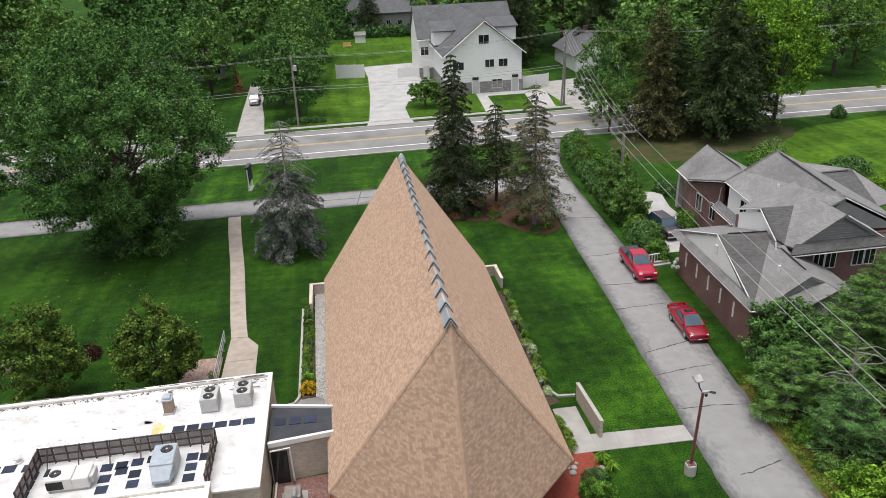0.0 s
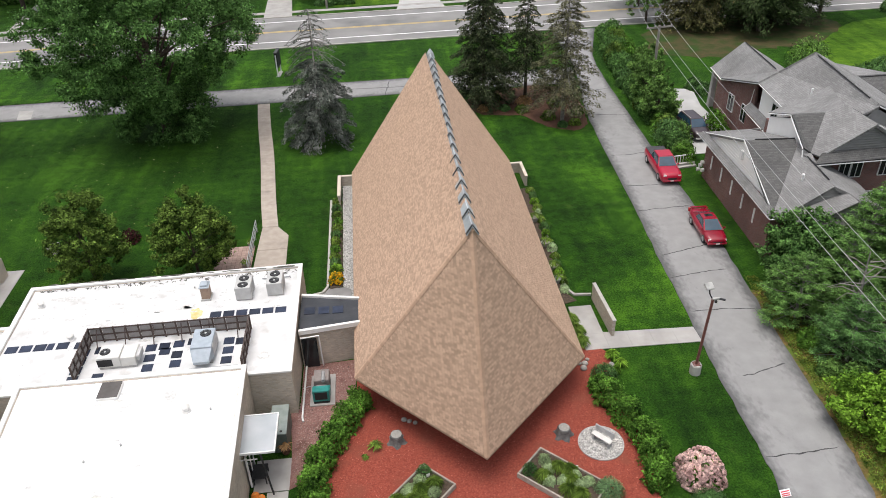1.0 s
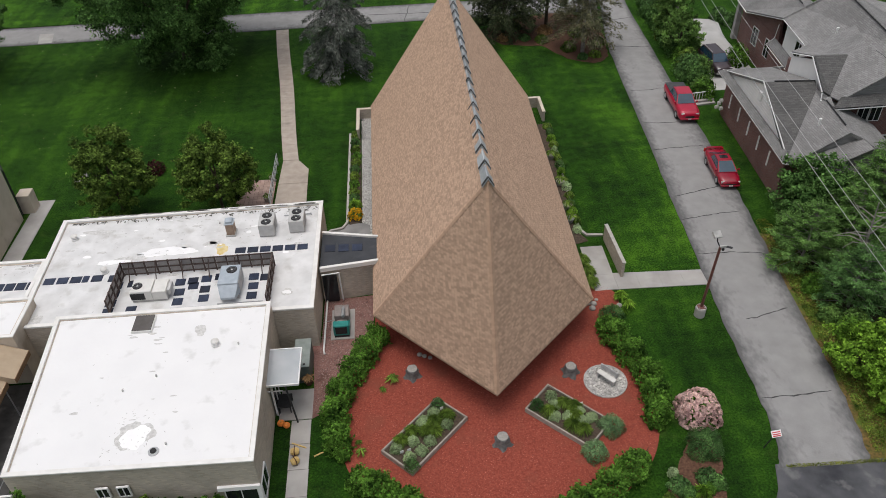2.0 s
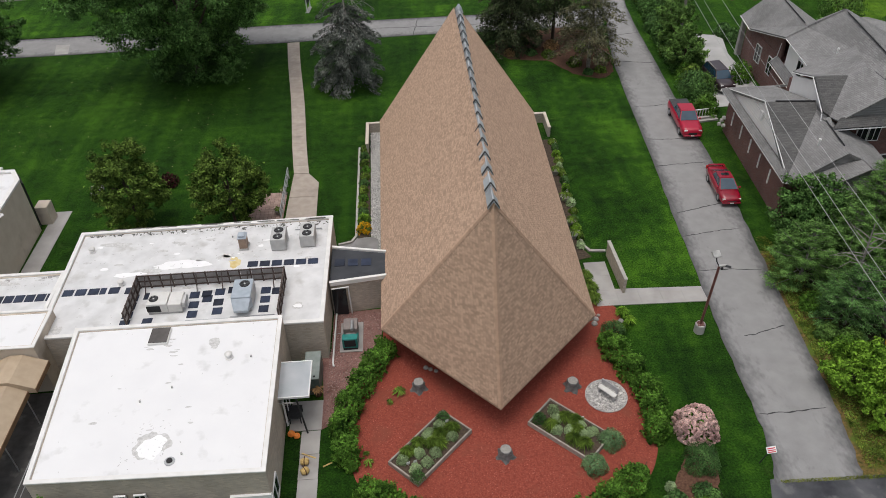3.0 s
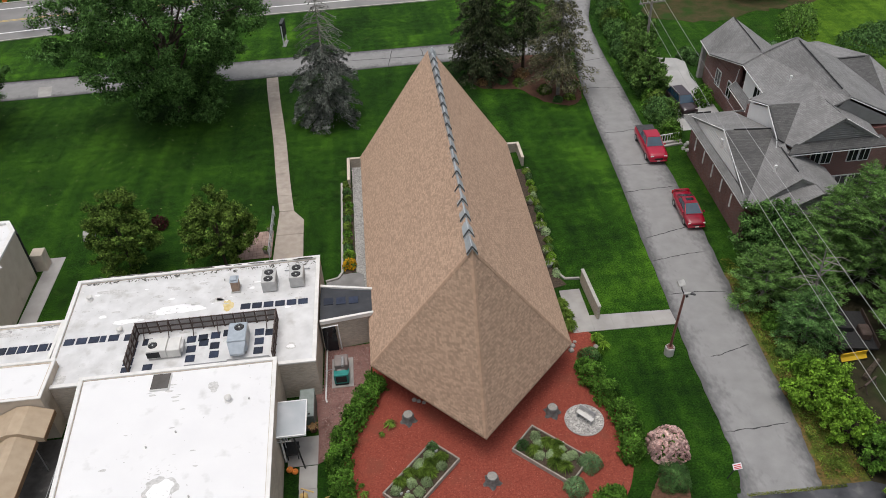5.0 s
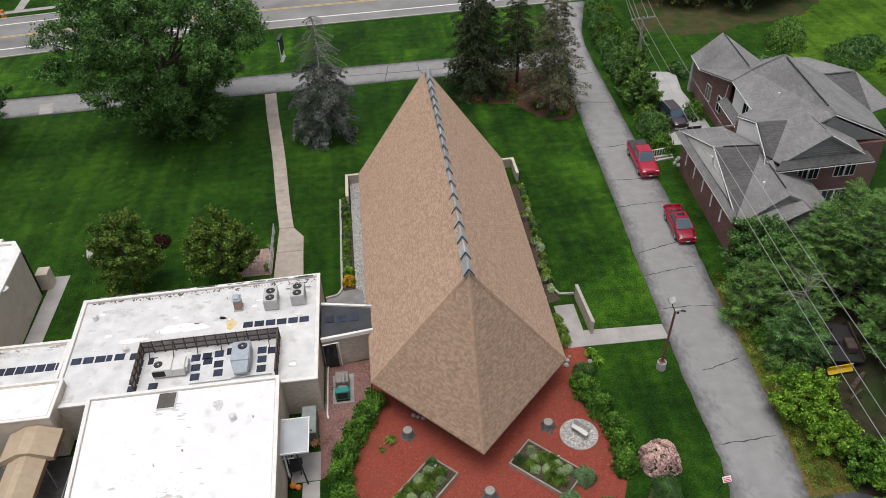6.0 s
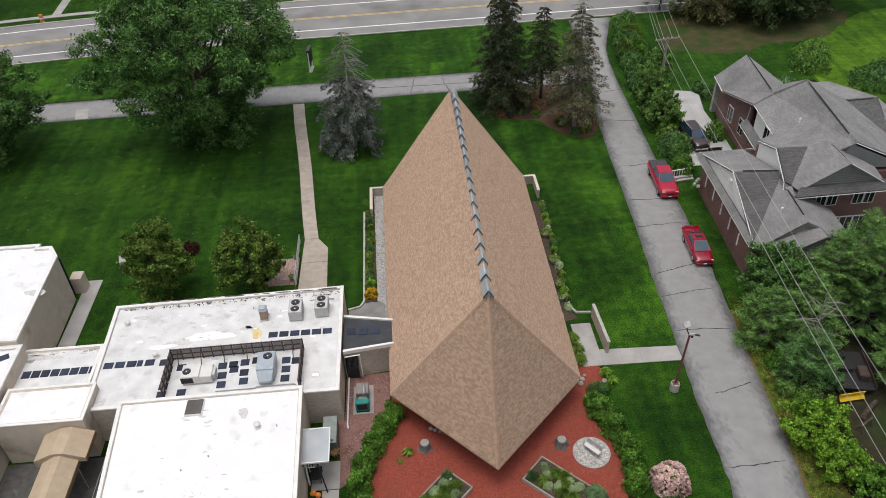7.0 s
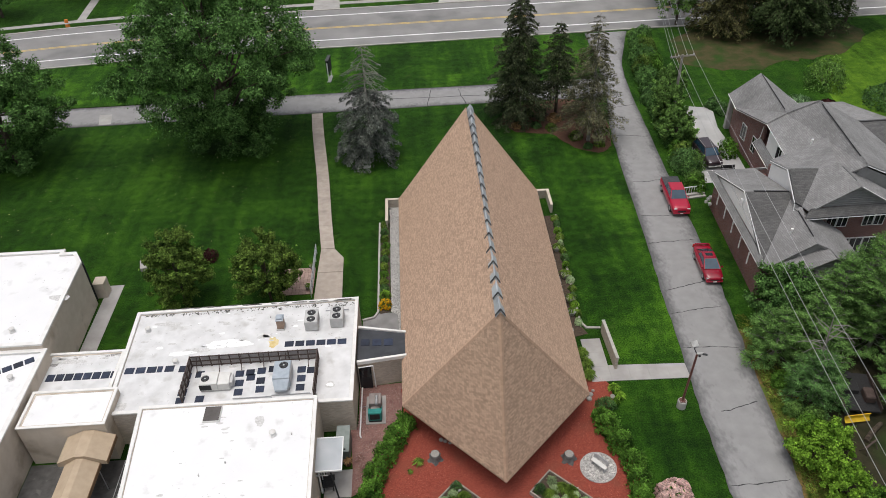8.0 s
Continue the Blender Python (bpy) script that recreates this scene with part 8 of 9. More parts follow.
# ---- hedge, shrubs and trees on the east side ----
hedge("boundary_hedge", [(29.6, 93), (28.4, 87), (27.3, 80), (26.7, 74), (26.3, 68), (26.1, 63.5)], 2.0, 1.25, MAPLE, "loose green boundary hedge beside the drive", 601, 1500, .1)
bg = random.Random(31)
for k in range(34):
    t = k / 33
    x, y = 26.1 + 3.3 * t * t + bg.uniform(-.4, 1.6), 57 + 36 * t + bg.uniform(-.8, .8)
    if 58.2 < y < 60.5 and x > 27:
        continue
    r = bg.uniform(.7, 1.5)
    shrub("boundary_shrub", (x, y, 0), r, r, r * bg.uniform(1.1, 1.9), (HEDGE, WOODS, MAPLE, WOODS, BOX, OLIVE)[k % 6], "loose green shrub in the boundary planting", 610 + k, int(1500 * r), .1, group="boundary shrubs")
for x, y, h, r, sd in ((26.7, 69.2, 5.4, 1.9, 681), (26.3, 64.8, 4.2, 1.9, 682), (28.4, 74.5, 4.4, 1.7, 683)):
    broadleaf("boundary_tree", (x, y, 0), h, r, WOODS, "slim green tree in the boundary planting", sd, .05, 110, 110, .1, .1, group="boundary trees")
shrub("laurel", (31.0, 62.4, 0), 1.0, 1.2, 1.9, HEDGE, "glossy green shrub against the brick wall", 620, 1100, .11)
for k, (x, y, r, h, m) in enumerate(((33.0, 72.5, .8, 1.3, BOX), (33.6, 71.2, .8, 1.2, BOX), (41.5, 70.2, 2.2, 2.0, SILVERGREEN), (47.5, 76.5, 2.4, 3.6, WOODS), (52.5, 71.5, 2.8, 1.9, BOX), (45.5, 71.0, 1.3, .8, RED_SHRUB), (56.0, 67.5, 2.0, 1.6, LIME), (69.0, 95.5, 1.0, 1.7, BOX), (55.5, 73.5, 2.4, 1.8, BOX))):
    shrub("garden_shrub", (x, y, 0), r, r, h, m, "rounded shrub in the garden beyond the house", 625 + k, 1700, .13, group="garden shrubs")
broadleaf("small_tree", (26.4, 38.2, 0), 4.8, 2.6, MAPLE, "round green tree at the corner of the house", 640, .05, 190, 110, .09, .14)
# Seeds 662 and 663 are added to shade the plough, 652 the house wall.
PINES = ((24.3, 34.4, 4.3, 2.3, PINE, 651), (26.9, 34.6, 5.6, 2.3, PINE, 657), (25.2, 30.2, 4.5, 2.0, BLUEPINE, 653), (26.4, 32.2, 4.6, 1.7, PINE, 671), (29.0, 36.2, 7.5, 2.5, PINE, 654), (31.2, 34.3, 9.5, 3.0, PINE, 656), (31.6, 37.4, 8.4, 2.6, PINE, 652), (34.6, 36.2, 10.0, 3.4, PINE, 658),
         (33.9, 32.0, 10.0, 3.2, PINE, 659), (35.2, 39.2, 6.0, 2.2, PINE, 661), (31.3, 29.2, 8.5, 2.6, PINE, 662), (30.9, 25.4, 7.5, 2.4, PINE, 663))
for x, y, h, r, m, sd in PINES:
    white_pine((x, y, 0), h, r, m, sd)
for k, (x, y, h, r) in enumerate(((23.3, 25.7, 2.5, 1.75), (24.6, 26.3, 2.1, 1.2), (23.9, 23.0, 2.3, 1.35), (25.0, 21.0, 2.0, 1.4), (25.2, 18.0, 1.9, 1.6))):
    broadleaf("thicket_tree", (x, y, 0), h, r, LIME if k != 3 else HEDGE, "sprawling lime-green sapling at the drive edge", 690 + k, .04, 85, 80, .085, .05, group="thicket saplings", spray=.19)
for k, (x, y, r, h, m) in enumerate(((23.9, 31.9, .75, 1.1, HEDGE), (23.7, 29.4, .7, .9, WOODS), (24.0, 27.9, .85, 1.3, HEDGE), (24.6, 28.6, .8, 1.2, WOODS), (24.4, 36.2, .9, 1.1, WOODS), (25.4, 36.4, 1.0, 1.3, BOX))):
    shrub("thicket_shrub", (x, y, 0), r, r, h, m, "bushy green growth at the edge of the drive", 660 + k, 1700, .075, group="thicket shrubs")
g = random.Random(4)
VERGE_LEAF = foliage("verge_weeds", (0.10, 0.16, 0.02), (0.23, 0.25, 0.04), 0.55)
scatter("verge_weeds", [(23.2, 39), (22.8, 34), (22.35, 28), (21.95, 23.7), (21.5, 20.4), (24, 20), (24.2, 24), (24.6, 29), (24.6, 36), (23.9, 39)], 8000, VERGE_LEAF, 0.055, 0.06, "yellow-green weeds along the drive edge", "weeds", 71, .35, .7)
scatter("verge_weeds", [(22.9, 36), (22.4, 28), (22.0, 23.7), (21.6, 20.4), (23.2, 20.4), (23.6, 24), (23.9, 29), (24.1, 36)], 5200, PERENNIAL, 0.06, 0.07, "green weeds along the drive edge", "weeds", 72, .35, .7)
scatter("joint_weeds", [(17.0, 19.85), (19.6, 19.78), (22.4, 19.7), (22.4, 19.9), (19.6, 19.95), (17.0, 20.02)], 700, VERGE_LEAF, 0.05, 0.06, "weeds in the joint between two asphalt surfaces", "weeds", 73, .35, .7)
dead = thing("bare_branches", (25.7, 31.5, 0), 0, "bare grey branches among the pines", "branches")
bm = bmesh.new()
tube(bm, [(0, 0, -.1), (.1, 0, 3), (.0, .2, 6.4)], [.12, .09, .03], 6)
stem = part("trunk", bm, GREYBARK, dead)
for k in range(16):
    bm = bmesh.new()
    a, z = g.uniform(0, 6.28), g.uniform(3, 6.2)
    l = g.uniform(.8, 1.9)
    tube(bm, [(.05, .05, z), (math.cos(a) * l * .6, math.sin(a) * l * .6, z + .3), (math.cos(a) * l, math.sin(a) * l, z + g.uniform(-.2, .8))], [.045, .03, .012], 4)
    part("branch", bm, GREYBARK, stem)
plow = thing("snow_plough", (27.35, 28.35, 0), 4, "yellow plough blade stored under the trees", "plough")
bm = bmesh.new()
loft(bm, [[(x, -.25, .25), (x, -.05, .42), (x, -.02, .6), (x, -.12, .78), (x, -.18, .78), (x, -.1, .6), (x, -.13, .42), (x, -.32, .25)] for x in (-.85, .85)])
part("blade", bm, YELLOW, plow)
part("frame", boxes((-.5, -.42, -.05, 1.2, .25, .35), (.42, .5, -.05, 1.2, .25, .35), (-.5, .5, 1.1, 1.2, .25, .35)), BLACK, plow)
trl = thing("utility_trailer", (28.2, 30.2, 0), -12, "dark flat trailer stored under the trees", "trailer")
part("bed", boxes((-1.2, 1.2, -1.6, 1.8, .5, .62)), BLACK, trl)
part("toolbox", boxes((-.9, .1, -.2, .6, .62, 1.0), bevel=.03), BLACK, trl)
part("engine_cover", boxes((.3, .95, -.9, .1, .62, 1.15), bevel=.06), RUSTSTEEL, trl)
part("tank", turned(bmesh.new(), (-.4, 1.2), [(.05, .62), (.36, .64), (.36, 1.05), (.05, 1.1)], 14), BLACK, trl)
for x in (-1.2, 1.14):
    part("side_rail", boxes((x, x + .06, -1.6, 1.8, .62, .95)), RUSTSTEEL, trl)
for s in (-1.2, 1.02):
    bm = bmesh.new()
    turned(bm, (.1, .32), [(.3, s), (.32, s + .04), (.32, s + .16), (.3, s + .18)], 14, "x")
    part("tyre", bm, BLACK, trl)
log = thing("cut_log", (28.0, 27.2, 0), 38, "dark cut log lying under the trees", "log")
part("trunk", tube(bmesh.new(), [(-1.0, 0, .17), (0, .05, .18), (1.1, 0, .16)], [.17, .17, .14], 10), BARK, log)
saw = thing("work_trestle", (27.1, 26.0, 0), 30, "small rusty trestle on the ground", "trestle")
part("beam", boxes((-.6, .6, -.05, .05, .55, .65)), RUSTSTEEL, saw)
for x in (-.5, .5):
    for y in (-.3, .3):
        part("leg", tube(bmesh.new(), [(x, 0, .56), (x, y, 0)], .03, 5), RUSTSTEEL, saw)


# ---- poles and cables ----
def pole(at, h, label, arms=(), seed=0, lean=(0, 0)):
    ob = thing("utility_pole", at, 0, label, "utility pole", "utility poles")
    part("pole", tube(bmesh.new(), [(0, 0, -.2), (lean[0], lean[1], h)], [.17, .12], 10), POLEWOOD, ob)
    for z, w, rz in arms:
        m = pose(lean[0] * z / h, lean[1] * z / h, z, 0, 0, rz)
        part("crossarm", box(bmesh.new(), -w, w, -.07, .07, -.06, .08, m), POLEWOOD, ob)
        for x in (-w * .92, -w * .35, w * .35, w * .92):
            bm = bmesh.new()
            turned(bm, (x, 0), [(.05, .08), (.06, .14), (.035, .24)], 8)
            bmesh.ops.transform(bm, matrix=m, verts=bm.verts)
            part("insulator", bm, GALV, ob)
    return ob


pole((27.6, 70.2, 0), 7.6, "weathered wooden utility pole with a crossarm in a hedge", ((7.4, 1.35, 8),))
pole((-6.1, 112.9, 0), 10.4, "tall wooden utility pole with a transformer", ((9.9, .9, 90),))
tr = thing("transformer", (-5.7, 112.8, 8.2), 0, "pale grey pole transformer", "transformer")
bm = bmesh.new()
turned(bm, (0, 0), [(.22, 0), (.25, .05), (.25, .7), (.18, .78)], 12)
part("tank", bm, UNITGREY, tr)
part("bracket", boxes((-.35, -.22, -.06, .06, .1, .6)), GALV, tr)
pole((35.0, 113.9, 0), 11.6, "tall wooden utility pole with two crossarms", ((11.0, 1.4, 60), (9.2, 1.0, 60)))
pole((34.4, 113.5, 0), 9.0, "leaning wooden stub pole beside another", (), lean=(.5, .3))
pole((21.7, -5.0, 0), 7.8, "wooden utility pole beyond the car park", ((7.6, 1.35, 4),))
pole((100, 114, 0), 10.5, "tall wooden utility pole beside the road", ((10, .9, 90),))
pole((-75, 112, 0), 10.5, "tall wooden utility pole beside the road", ((10, .9, 90),))


def cable(a, b, sag, r=0.015):
    a, b = Vector(a), Vector(b)
    pts = [a.lerp(b, t / 12) - Vector((0, 0, sag * 4 * (t / 12) * (1 - t / 12))) for t in range(13)]
    tagged(part("power_cable", tube(bmesh.new(), pts, r, 5), CABLE), "thin grey power cable between poles", "cable", "power cables")


for o in (-1.24, -.4, 1.24):
    cable((27.6 + o, 70.2 + o * .14, 7.62), (21.7 + o, -5 + o * .07, 7.8), 1.3)
for o in (-1.24, -.47, .47, 1.24):
    cable((27.6 + o, 70.2 + o * .14, 7.62), (35.0 + o * .6, 113.9 + o * .8, 11.4), .9)
cable((27.6, 70.2, 6.0), (35.0, 113.9, 8.4), .9)
for o in (-.3, .7):
    cable((-6.1, 112.9 + o, 10.1), (35.0 + o * .4, 113.9 + o, 11.4), .7)
    cable((-6.1, 112.9 + o, 10.1), (-75, 112 + o, 10.2), 1.0)
    cable((35.0 + o * .4, 113.9 + o, 11.4), (100, 114 + o, 10.2), 1.0)
for z in (5.8, 5.4):
    cable((-6.1, 112.9, z), (35.0, 113.9, z + .6), .5, .025)
    cable((-6.1, 112.9, z), (-75, 112, z), .8, .025)

# ---- across the road ----
WHO = (24.0, 137.0)
wh = thing("white_house", (25.17, 137.7, 0), 0, "large white house with grey roofs and stone base", "house")


def wpart(name, bm, mat, label="", parent=None):
    bmesh.ops.transform(bm, matrix=Matrix.Translation((-WHO[0], -WHO[1], 0)), verts=bm.verts)
    return part(name, bm, mat, parent or wh, label)


wh.scale = (1.06, 1, 1.02)


def wroof(*faces):
    return roof_part("roof", wh, *faces, mat=SLATEROOF, o=WHO)


wpart("wall", boxes((17.8, 30.0, 126.6, 146, -.2, 6.7)), SIDING, "white lapped siding")
wpart("stone_base", boxes((17.7, 30.1, 126.5, 146.05, -.2, 1.9)), STONE, "grey stone facing")
wpart("wall", boxes((15.3, 32.2, 143.0, 156, -.2, 7.1)), SIDING)
wpart("stone_base", boxes((15.2, 17.7, 142.9, 143.1, -.2, 1.9)), STONE)
bm = bmesh.new()
a, b = [bm.verts.new(p) for p in ((17.8, 126.6, 6.7), (30.0, 126.6, 6.7), (23.9, 126.6, 11.4))], [bm.verts.new(p) for p in ((17.8, 126.9, 6.7), (30.0, 126.9, 6.7), (23.9, 126.9, 11.4))]
bm.faces.new(a), bm.faces.new(b)
for i in range(3):
    bm.faces.new((a[i], a[(i + 1) % 3], b[(i + 1) % 3], b[i]))
wpart("gable_wall", bm, SIDING)
wroof([(17.2, 126.0, 6.3), (23.9, 126.0, 11.75), (23.9, 150.0, 11.75), (17.2, 146.0, 6.3)], [(30.6, 126.0, 6.3), (23.9, 126.0, 11.75), (23.9, 150, 11.75), (30.6, 146, 6.3)])
wroof([(15.0, 142.4, 7.0), (32.6, 142.4, 7.0), (32.6, 149.5, 12.2), (15.0, 149.5, 12.2)], [(15.0, 156.5, 7.0), (32.6, 156.5, 7.0), (32.6, 149.5, 12.2), (15.0, 149.5, 12.2)])
wpart("gable_wall", prism(((15.3, 143, 7.0), (15.3, 156, 7.0), (15.3, 149.5, 11.9)), (.2, 0)), SIDING)
wpart("rake_trim", tube(bmesh.new(), [(17.2, 125.95, 6.25), (23.9, 125.95, 11.7), (30.6, 125.95, 6.25)], .08, 4), WHITE)
wpart("eave_trim", tube(bmesh.new(), [(17.15, 126, 6.25), (17.15, 142.4, 6.25)], .12, 4), WHITE)
wpart("eave_trim", tube(bmesh.new(), [(15.0, 142.35, 6.95), (17.2, 142.35, 6.95)], .12, 4), WHITE)
for x0, x1, y in ((17.0, 20.6, 135.0), (27.2, 31.4, 137.0)):
    wpart("dormer", boxes((x0, x1, y, y + 3.6, 7.0, 9.4)), SIDING)
    wroof([(x0 - .4, y - .5, 9.4), (x1 + .3, y - .5, 9.4), (x1 + .3, y + 4, 10.6), (x0 - .4, y + 4, 10.6)])
for x, z0, z1, w in ((23.0, 8.0, 9.5, 1.7), (18.8, 4.0, 5.3, 1.8), (24.0, 4.2, 5.5, 1.5), (26.2, 4.2, 5.5, 1.5), (25.1, .7, 2.2, 1.7)):
    window(wh, x - WHO[0], x + w - WHO[0], 126.54 - WHO[1], 126.54 - WHO[1], z0, z1, "s", "dark sash window in white trim")
for x in (21.9, 28.4):
    wpart("door", boxes((x, x + 1.0, 126.38, 126.52, 0, 2.1)), UNITGREY, "grey panelled door")
    wpart("fanlight", boxes((x, x + 1.0, 126.42, 126.52, 2.3, 2.75)), DARKGLASS)
    wpart("door_trim", boxes((x - .12, x, 126.4, 126.53, 0, 2.3), (x + 1.0, x + 1.12, 126.4, 126.53, 0, 2.3)), WHITE)
window(wh, 15.6 - WHO[0], 17.0 - WHO[0], 142.94 - WHO[1], 142.94 - WHO[1], 4.2, 5.7, "s", "dark sash window in white trim")
wpart("door", boxes((15.9, 17.0, 142.82, 142.95, 0, 2.2)), UNITWHITE)
structure("driveway_north", slab([(3.9, 109.9), (11.0, 109.9), (10.6, 113), (10.6, 120), (11.6, 124.5), (17.5, 129), (17.6, 144), (17.4, 160), (17.0, 161.5), (6.0, 160), (6.3, 148), (5.6, 130), (4.5, 114)], -.1, .04), DRIVEWHITE, "wide pale concrete driveway", "driveway")
for strip in ([(22.4, 112.6), (24.4, 112.6), (25.0, 124.6), (23.3, 124.6)], [(23.3, 124.62), (35.2, 124.62), (35.6, 127.2), (23.4, 127.2)], [(30.2, 113.0), (33.6, 113.2), (35.2, 124.6), (31.4, 124.6)]):
    structure("front_walk", slab(strip, -.1, .03), DRIVEWHITE, "pale concrete front walk", "path")
structure("garden_path", slab([(-49.9, 109.3), (-48.7, 109.2), (-49.6, 124), (-51.0, 124)], -.1, .03), PALE_CONCRETE, "pale concrete path to a far house", "path")
structure("driveway_west", slab([(-14.9, 109.0), (-10.9, 109.0), (-11.6, 120), (-12.6, 130), (-13, 149), (-16, 149), (-15.4, 125)], -.1, .04), PALE_CONCRETE, "narrow pale concrete driveway", "driveway")
structure("driveway_east", slab([(36, 109.8), (42, 110.5), (46, 122), (47, 135), (38, 133), (35, 128), (35.5, 116)], -.1, .04), PALE_CONCRETE, "pale concrete drive beside a garage", "driveway")


def panel_fence(x0, y0, x1, y1, h, label):
    d = Vector((x1 - x0, y1 - y0, 0))
    ob = thing("panel_fence", (x0, y0, 0), math.degrees(math.atan2(d.y, d.x)), label, "fence", "white fences")
    n = max(1, round(d.length / 2.0))
    for i in range(n + 1):
        s = d.length * i / n
        part("post", boxes((s - .07, s + .07, -.07, .07, -.1, h + .12)), WHITE, ob)
    for i in range(n):
        a, b = d.length * i / n + .07, d.length * (i + 1) / n - .07
        part("panel", boxes((a, b, -.025, .025, .08, h - .1)), WHITE, ob)
        part("rail", boxes((a, b, -.04, .04, h - .1, h)), WHITE, ob)


panel_fence(.3, 148.8, 5.6, 147.6, 2.6, "white vinyl panel fence beside the driveway")
panel_fence(32.0, 128.2, 36.8, 129.3, 2.2, "white vinyl panel fence beside the house")
panel_fence(12, 146, 16.2, 146, 1.9, "white vinyl panel fence behind the driveway")
broadleaf("garden_tree", (13.9, 120.0, 0), 4.2, 2.7, WOODS, "small round tree on the front lawn", 701, .12, 120, 60, .2, .12)


def small_house(at, rz, w, d, h, rise, wall, label, chimney_at=None):
    ob = thing("distant_house", at, rz, label, "house", "houses beyond the road")
    part("wall", boxes((-w / 2, w / 2, -d / 2, d / 2, -.2, h)), wall, ob)
    roof_part("roof", ob, [(-w / 2 - .4, -d / 2 - .5, h), (w / 2 + .4, -d / 2 - .5, h), (w / 2 + .4, 0, h + rise), (-w / 2 - .4, 0, h + rise)], [(-w / 2 - .4, d / 2 + .5, h), (w / 2 + .4, d / 2 + .5, h), (w / 2 + .4, 0, h + rise), (-w / 2 - .4, 0, h + rise)], mat=SLATEROOF)
    for x in (-w / 2, w / 2 - .2):
        part("gable_wall", prism(((x, -d / 2, h), (x, d / 2, h), (x, 0, h + rise - .1)), (.2, 0)), wall, ob)
    k = max(2, int(w / 3))
    for i in range(k):
        x = -w / 2 + w * (i + .5) / k
        window(ob, x - .6, x + .6, -d / 2 - .03, -d / 2 - .03, 1.0, 2.3, "s")
    if chimney_at:
        part("chimney", boxes((chimney_at - .4, chimney_at + .4, -.4, .4, h, h + rise + 1.0)), REDBRICK, ob)
    return ob


small_house((50.0, 147.0, 0), 90, 14, 9.5, 2.8, 3.4, SIDING, "white house with a dark blue-grey roof among trees", 2)
small_house((18, 226, 0), 0, 26, 12, 4.2, 4.0, GREY_SIDING, "grey house with a blue-grey roof behind a lawn", 4)
small_house((-30, 160, 0), 10, 16, 9, 3.0, 3.0, GREY_SIDING, "low dark house among trees")
small_house((110, 165, 0), 0, 16, 10, 3.2, 3.5, SIDING, "pale house among distant trees")
small_house((-80, 150, 0), 0, 18, 10, 3.2, 3.5, SIDING, "pale house among distant trees")
shed = thing("play_hut", (7.2, 196, 0), 0, "small white garden hut", "shed")
part("wall", boxes((-1.3, 1.3, -1.0, 1.0, -.1, 1.7)), SIDING, shed)
roof_part("roof", shed, [(-1.5, -1.2, 1.7), (1.5, -1.2, 1.7), (1.5, 0, 2.5), (-1.5, 0, 2.5)], [(-1.5, 1.2, 1.7), (1.5, 1.2, 1.7), (1.5, 0, 2.5), (-1.5, 0, 2.5)])
seat = thing("garden_bench", (3.7, 188, 0), 10, "yellow slatted garden seat", "bench")
part("seat", boxes((-1, 1, -.3, .3, .4, .5)), STRAW, seat)
part("backrest", boxes((-1, 1, .3, .38, .5, 1.3)), STRAW, seat)
for x in (-.9, .8):
    part("leg", boxes((x, x + .1, -.3, .38, 0, .4)), STRAW, seat)
conifer("dead_conifer", (-17.5, 141, 0), 5.5, 1.2, TAWNY, "small orange-brown dead conifer", 705, 1.5, .05, .3, .2)
hedge("clipped_hedge", [(-8, 114.5), (-2, 114.6)], 1.0, .8, BOX, "low dark hedge near the road", 706, 300, .12)

# woods: a few trees built once, then copied
g = random.Random(21)
kinds = [broadleaf("woodland_tree", (-48, 150, 0), 15, 6.2, WOODS, "tall dark green broadleaf tree in the woods", 801, .04, 190, 62, .21, .3, group="woodland trees"),
         broadleaf("woodland_tree", (-36, 138, 0), 13, 5.2, MAPLE, "dark green broadleaf tree in the woods", 802, .06, 180, 62, .20, .28, group="woodland trees"),
         broadleaf("lime_tree", (58.8, 94.6, 0), 16, 5.2, LIME, "yellow-green broadleaf tree beside the road", 803, .2, 230, 70, .17, .22, group="woodland trees", squash=1.05),
         conifer("woodland_conifer", (48.6, 90.5, 0), 20, 5.6, WOODSPRUCE, "tall dark conifer beside the road", 804, 1.7, .13, .35, .21, .2, group="woodland conifers", power=.62, trunk=.3),
         conifer("woodland_conifer", (41.0, 93.6, 0), 17, 4.4, WOODBROWN, "tall conifer with brownish tips beside the road", 805, 1.7, .09, .35, .2, .16, group="woodland conifers", power=.6, trunk=.28),
         broadleaf("woodland_tree", (14, 252, 0), 17, 6.5, WOODS, "green broadleaf tree in the far woods", 806, .04, 150, 28, .42, .3, group="woodland trees"),
         broadleaf("woodland_tree", (-30, 170, 0), 16, 6.2, MAPLE, "dark green broadleaf tree in the far woods", 807, .04, 150, 28, .42, .3, group="woodland trees")]
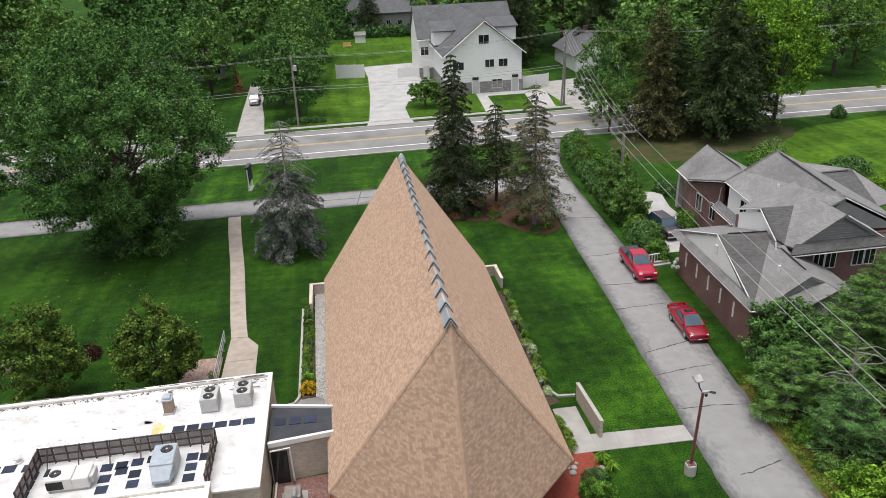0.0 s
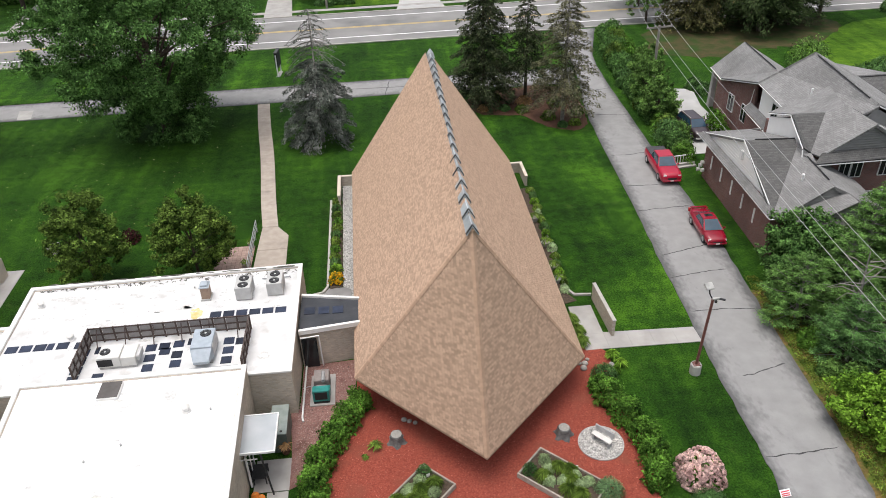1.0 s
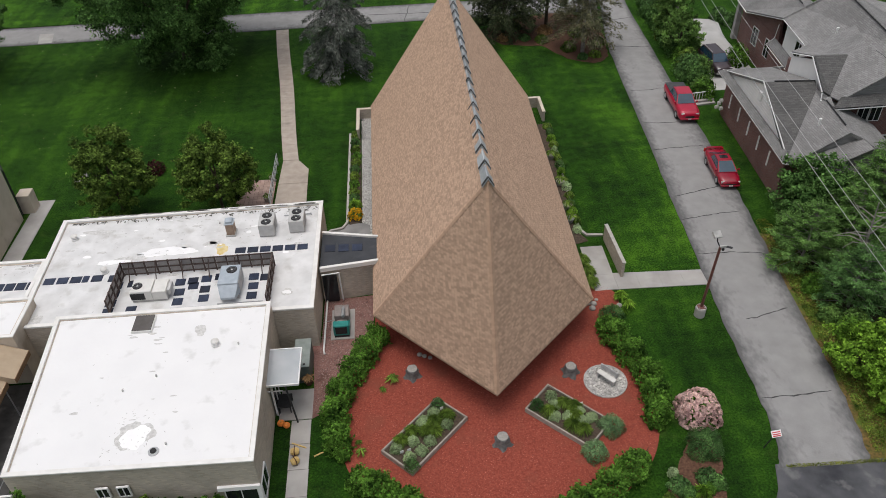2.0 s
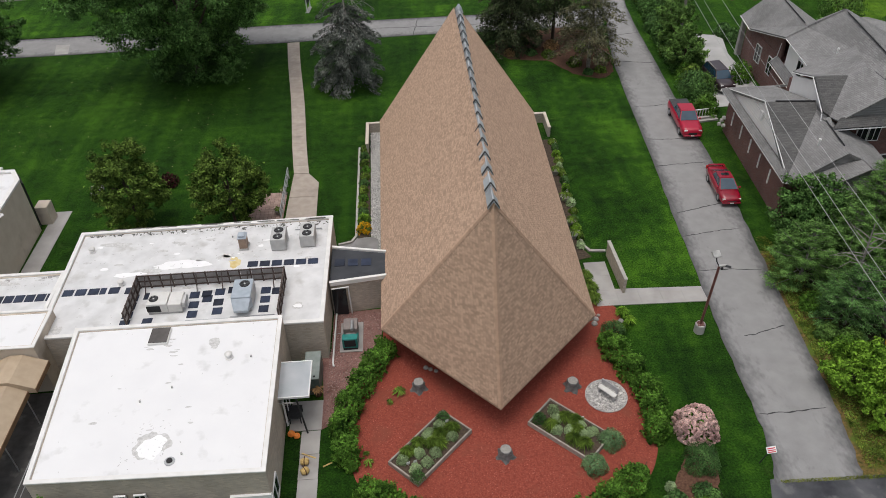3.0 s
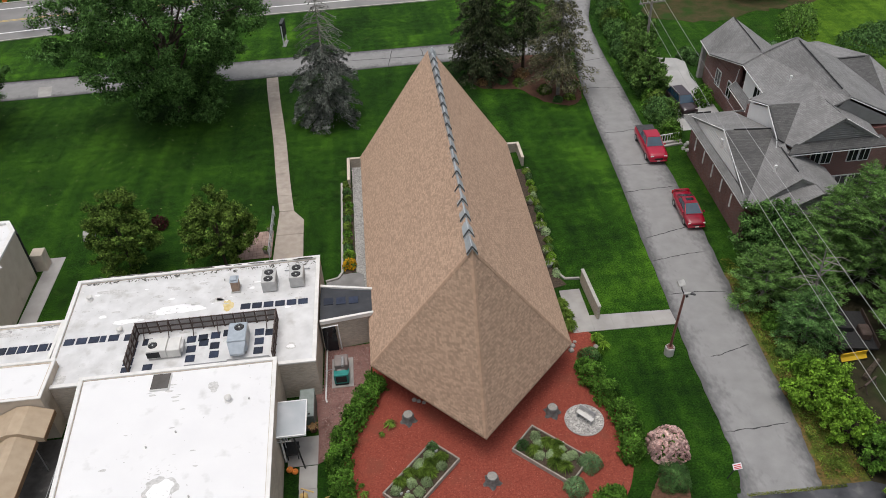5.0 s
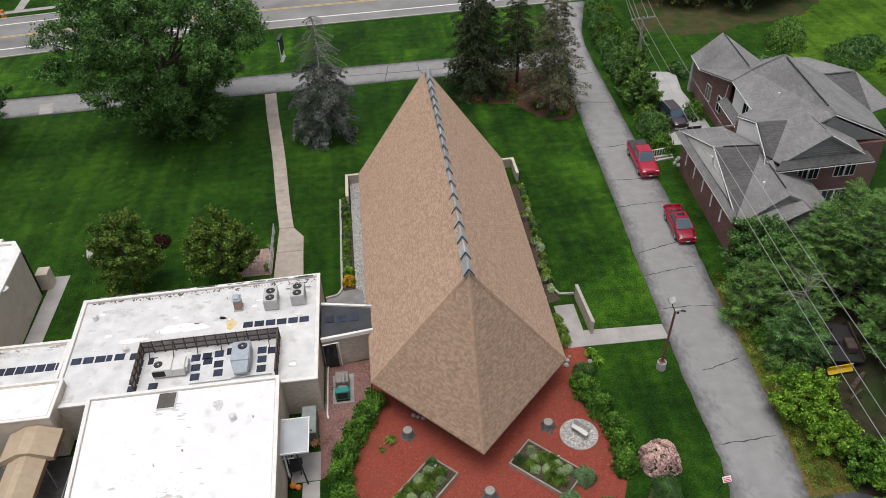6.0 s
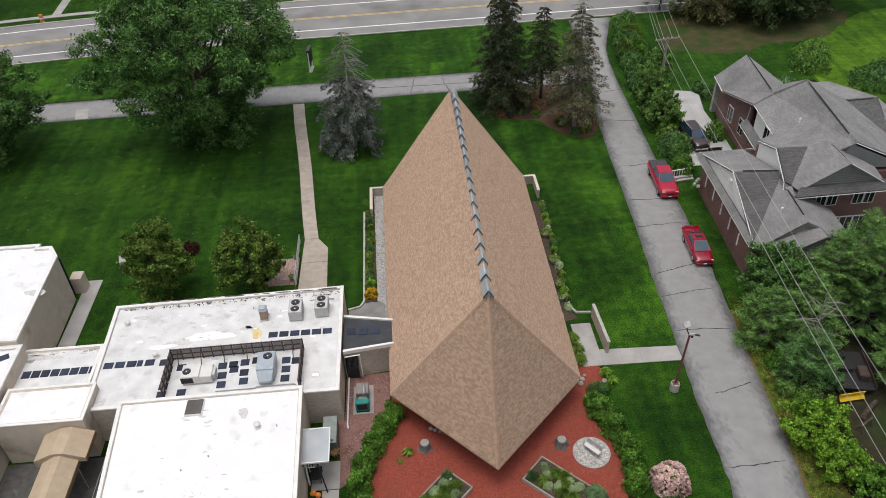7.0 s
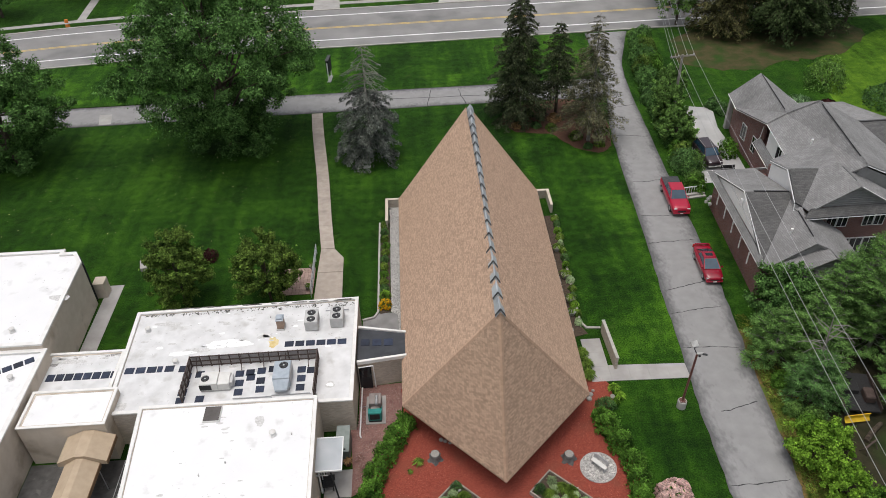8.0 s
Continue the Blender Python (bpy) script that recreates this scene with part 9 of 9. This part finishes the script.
SPOTS = [(-28, 131, 1, 1.0), (-22, 140, 0, .9), (-45, 136, 0, 1.1), (-58, 140, 1, 1.2), (-24, 152, 1, 1.2), (-6.2, 119.2, 1, .95), (-9, 128, 1, .85), (-7, 136, 0, .9), (-5, 146, 1, 1.0), (-6, 157, 0, 1.0), (-4, 170, 6, 1.0),
         (-60, 160, 5, 1.2), (-42, 172, 6, 1.2), (-25, 180, 5, 1.2), (-12, 190, 5, 1.1), (-70, 190, 5, 1.4), (-50, 205, 5, 1.4), (-28, 215, 6, 1.4), (-6, 200, 3, 1.0), (-4, 225, 5, 1.3), (-20, 250, 5, 1.5),
         (1, 207, 6, .9), (10.5, 214, 3, .75), (27, 200, 5, 1.1), (0, 262, 6, 1.6), (28, 265, 5, 1.6), (40, 255, 5, 1.6), (36, 165, 3, .9), (41, 172, 5, 1.1), (36.5, 150, 3, .85), (39, 158, 3, .9), (50, 165, 5, 1.2), (58, 158, 6, 1.2), (46, 180, 6, 1.3), (34, 182, 5, 1.2), (60, 185, 5, 1.4), (80, 175, 5, 1.4), (75, 200, 6, 1.5), (100, 195, 5, 1.5), (60, 230, 5, 1.6), (120, 180, 6, 1.4),
         (37.6, 104.5, 1, .75), (36.2, 97.0, 0, .5), (44.5, 95.0, 3, .72), (53.6, 92.4, 3, .78), (51, 96.5, 4, .8), (46, 119, 0, .95), (53, 121, 0, .9), (58, 119, 1, .95), (72, 125, 2, .9), (80, 127, 2, .9), (86, 122, 0, 1.0), (94, 128, 2, .9), (70, 137, 0, 1.2), (84, 140, 6, 1.2), (100, 140, 5, 1.3), (60, 137, 5, 1.1), (120, 145, 5, 1.4), (78, 95, 2, .8), (53, 150, 3, 1.0), (96, 112, 0, .9),
         (-62, 112.5, 1, .7), (-52, 122, 0, .9), (-40, 121, 1, .8)]
for x, y, k, s in SPOTS:
    c = copy_thing(kinds[k], pose(x, y, 0, 0, 0, g.uniform(0, 360)))
    s *= g.uniform(.92, 1.08)
    c.scale = (s, s, s * g.uniform(.92, 1.1))
hedge("back_hedge", [(1, 203.5), (9, 204), (18, 203.5), (28, 203)], 3.5, 2.4, BOX, "dark hedge at the back of a lawn", 821, 260, .3)
hedge("wood_edge", [(-120, 126), (-90, 126), (-62, 127), (-45, 127), (-30, 126), (-20, 125)], 5, 2.6, WOODS, "thick green undergrowth at the edge of the woods", 820, 110, .4)
cone = thing("traffic_barrel", (-50.5, 107.3, .03), 0, "orange and white traffic barrel at the road edge", "barrel")
bm = bmesh.new()
turned(bm, (0, 0), [(.34, 0), (.3, .08), (.28, .5), (.24, 1.0), (.1, 1.02)], 14)
part("barrel", bm, ORANGE, cone)
bm = bmesh.new()
turned(bm, (0, 0), [(.285, .4), (.275, .6)], 14, cap=False)
part("band", bm, WHITE, cone)

# the nearest shingles, each a piece of its own
SHAPES = {}
for t in NEAR:
    o = t[0]
    base = t[0]
    ex = (t[1] - t[0])
    key = round(ex.length, 2)
    nrm = ex.cross(t[3] - t[0]).normalized()
    x = ex.normalized()
    y = nrm.cross(x)
    m = Matrix((x, y, nrm)).transposed().to_4x4()
    m.translation = o - Vector((3.7, 42, 0))
    if key not in SHAPES:
        me = bpy.data.meshes.new("shingle")
        im = m.inverted()
        me.from_pydata([tuple(im @ (p - Vector((3.7, 42, 0)))) for p in t], [], [(0, 1, 2, 3), (4, 5, 1, 0)])
        me.materials.append(SHINGLE_ONE)
        SHAPES[key] = me
    ob = new("shingle", SHAPES[key])
    ob.parent = roof
    ob.matrix_basis = m
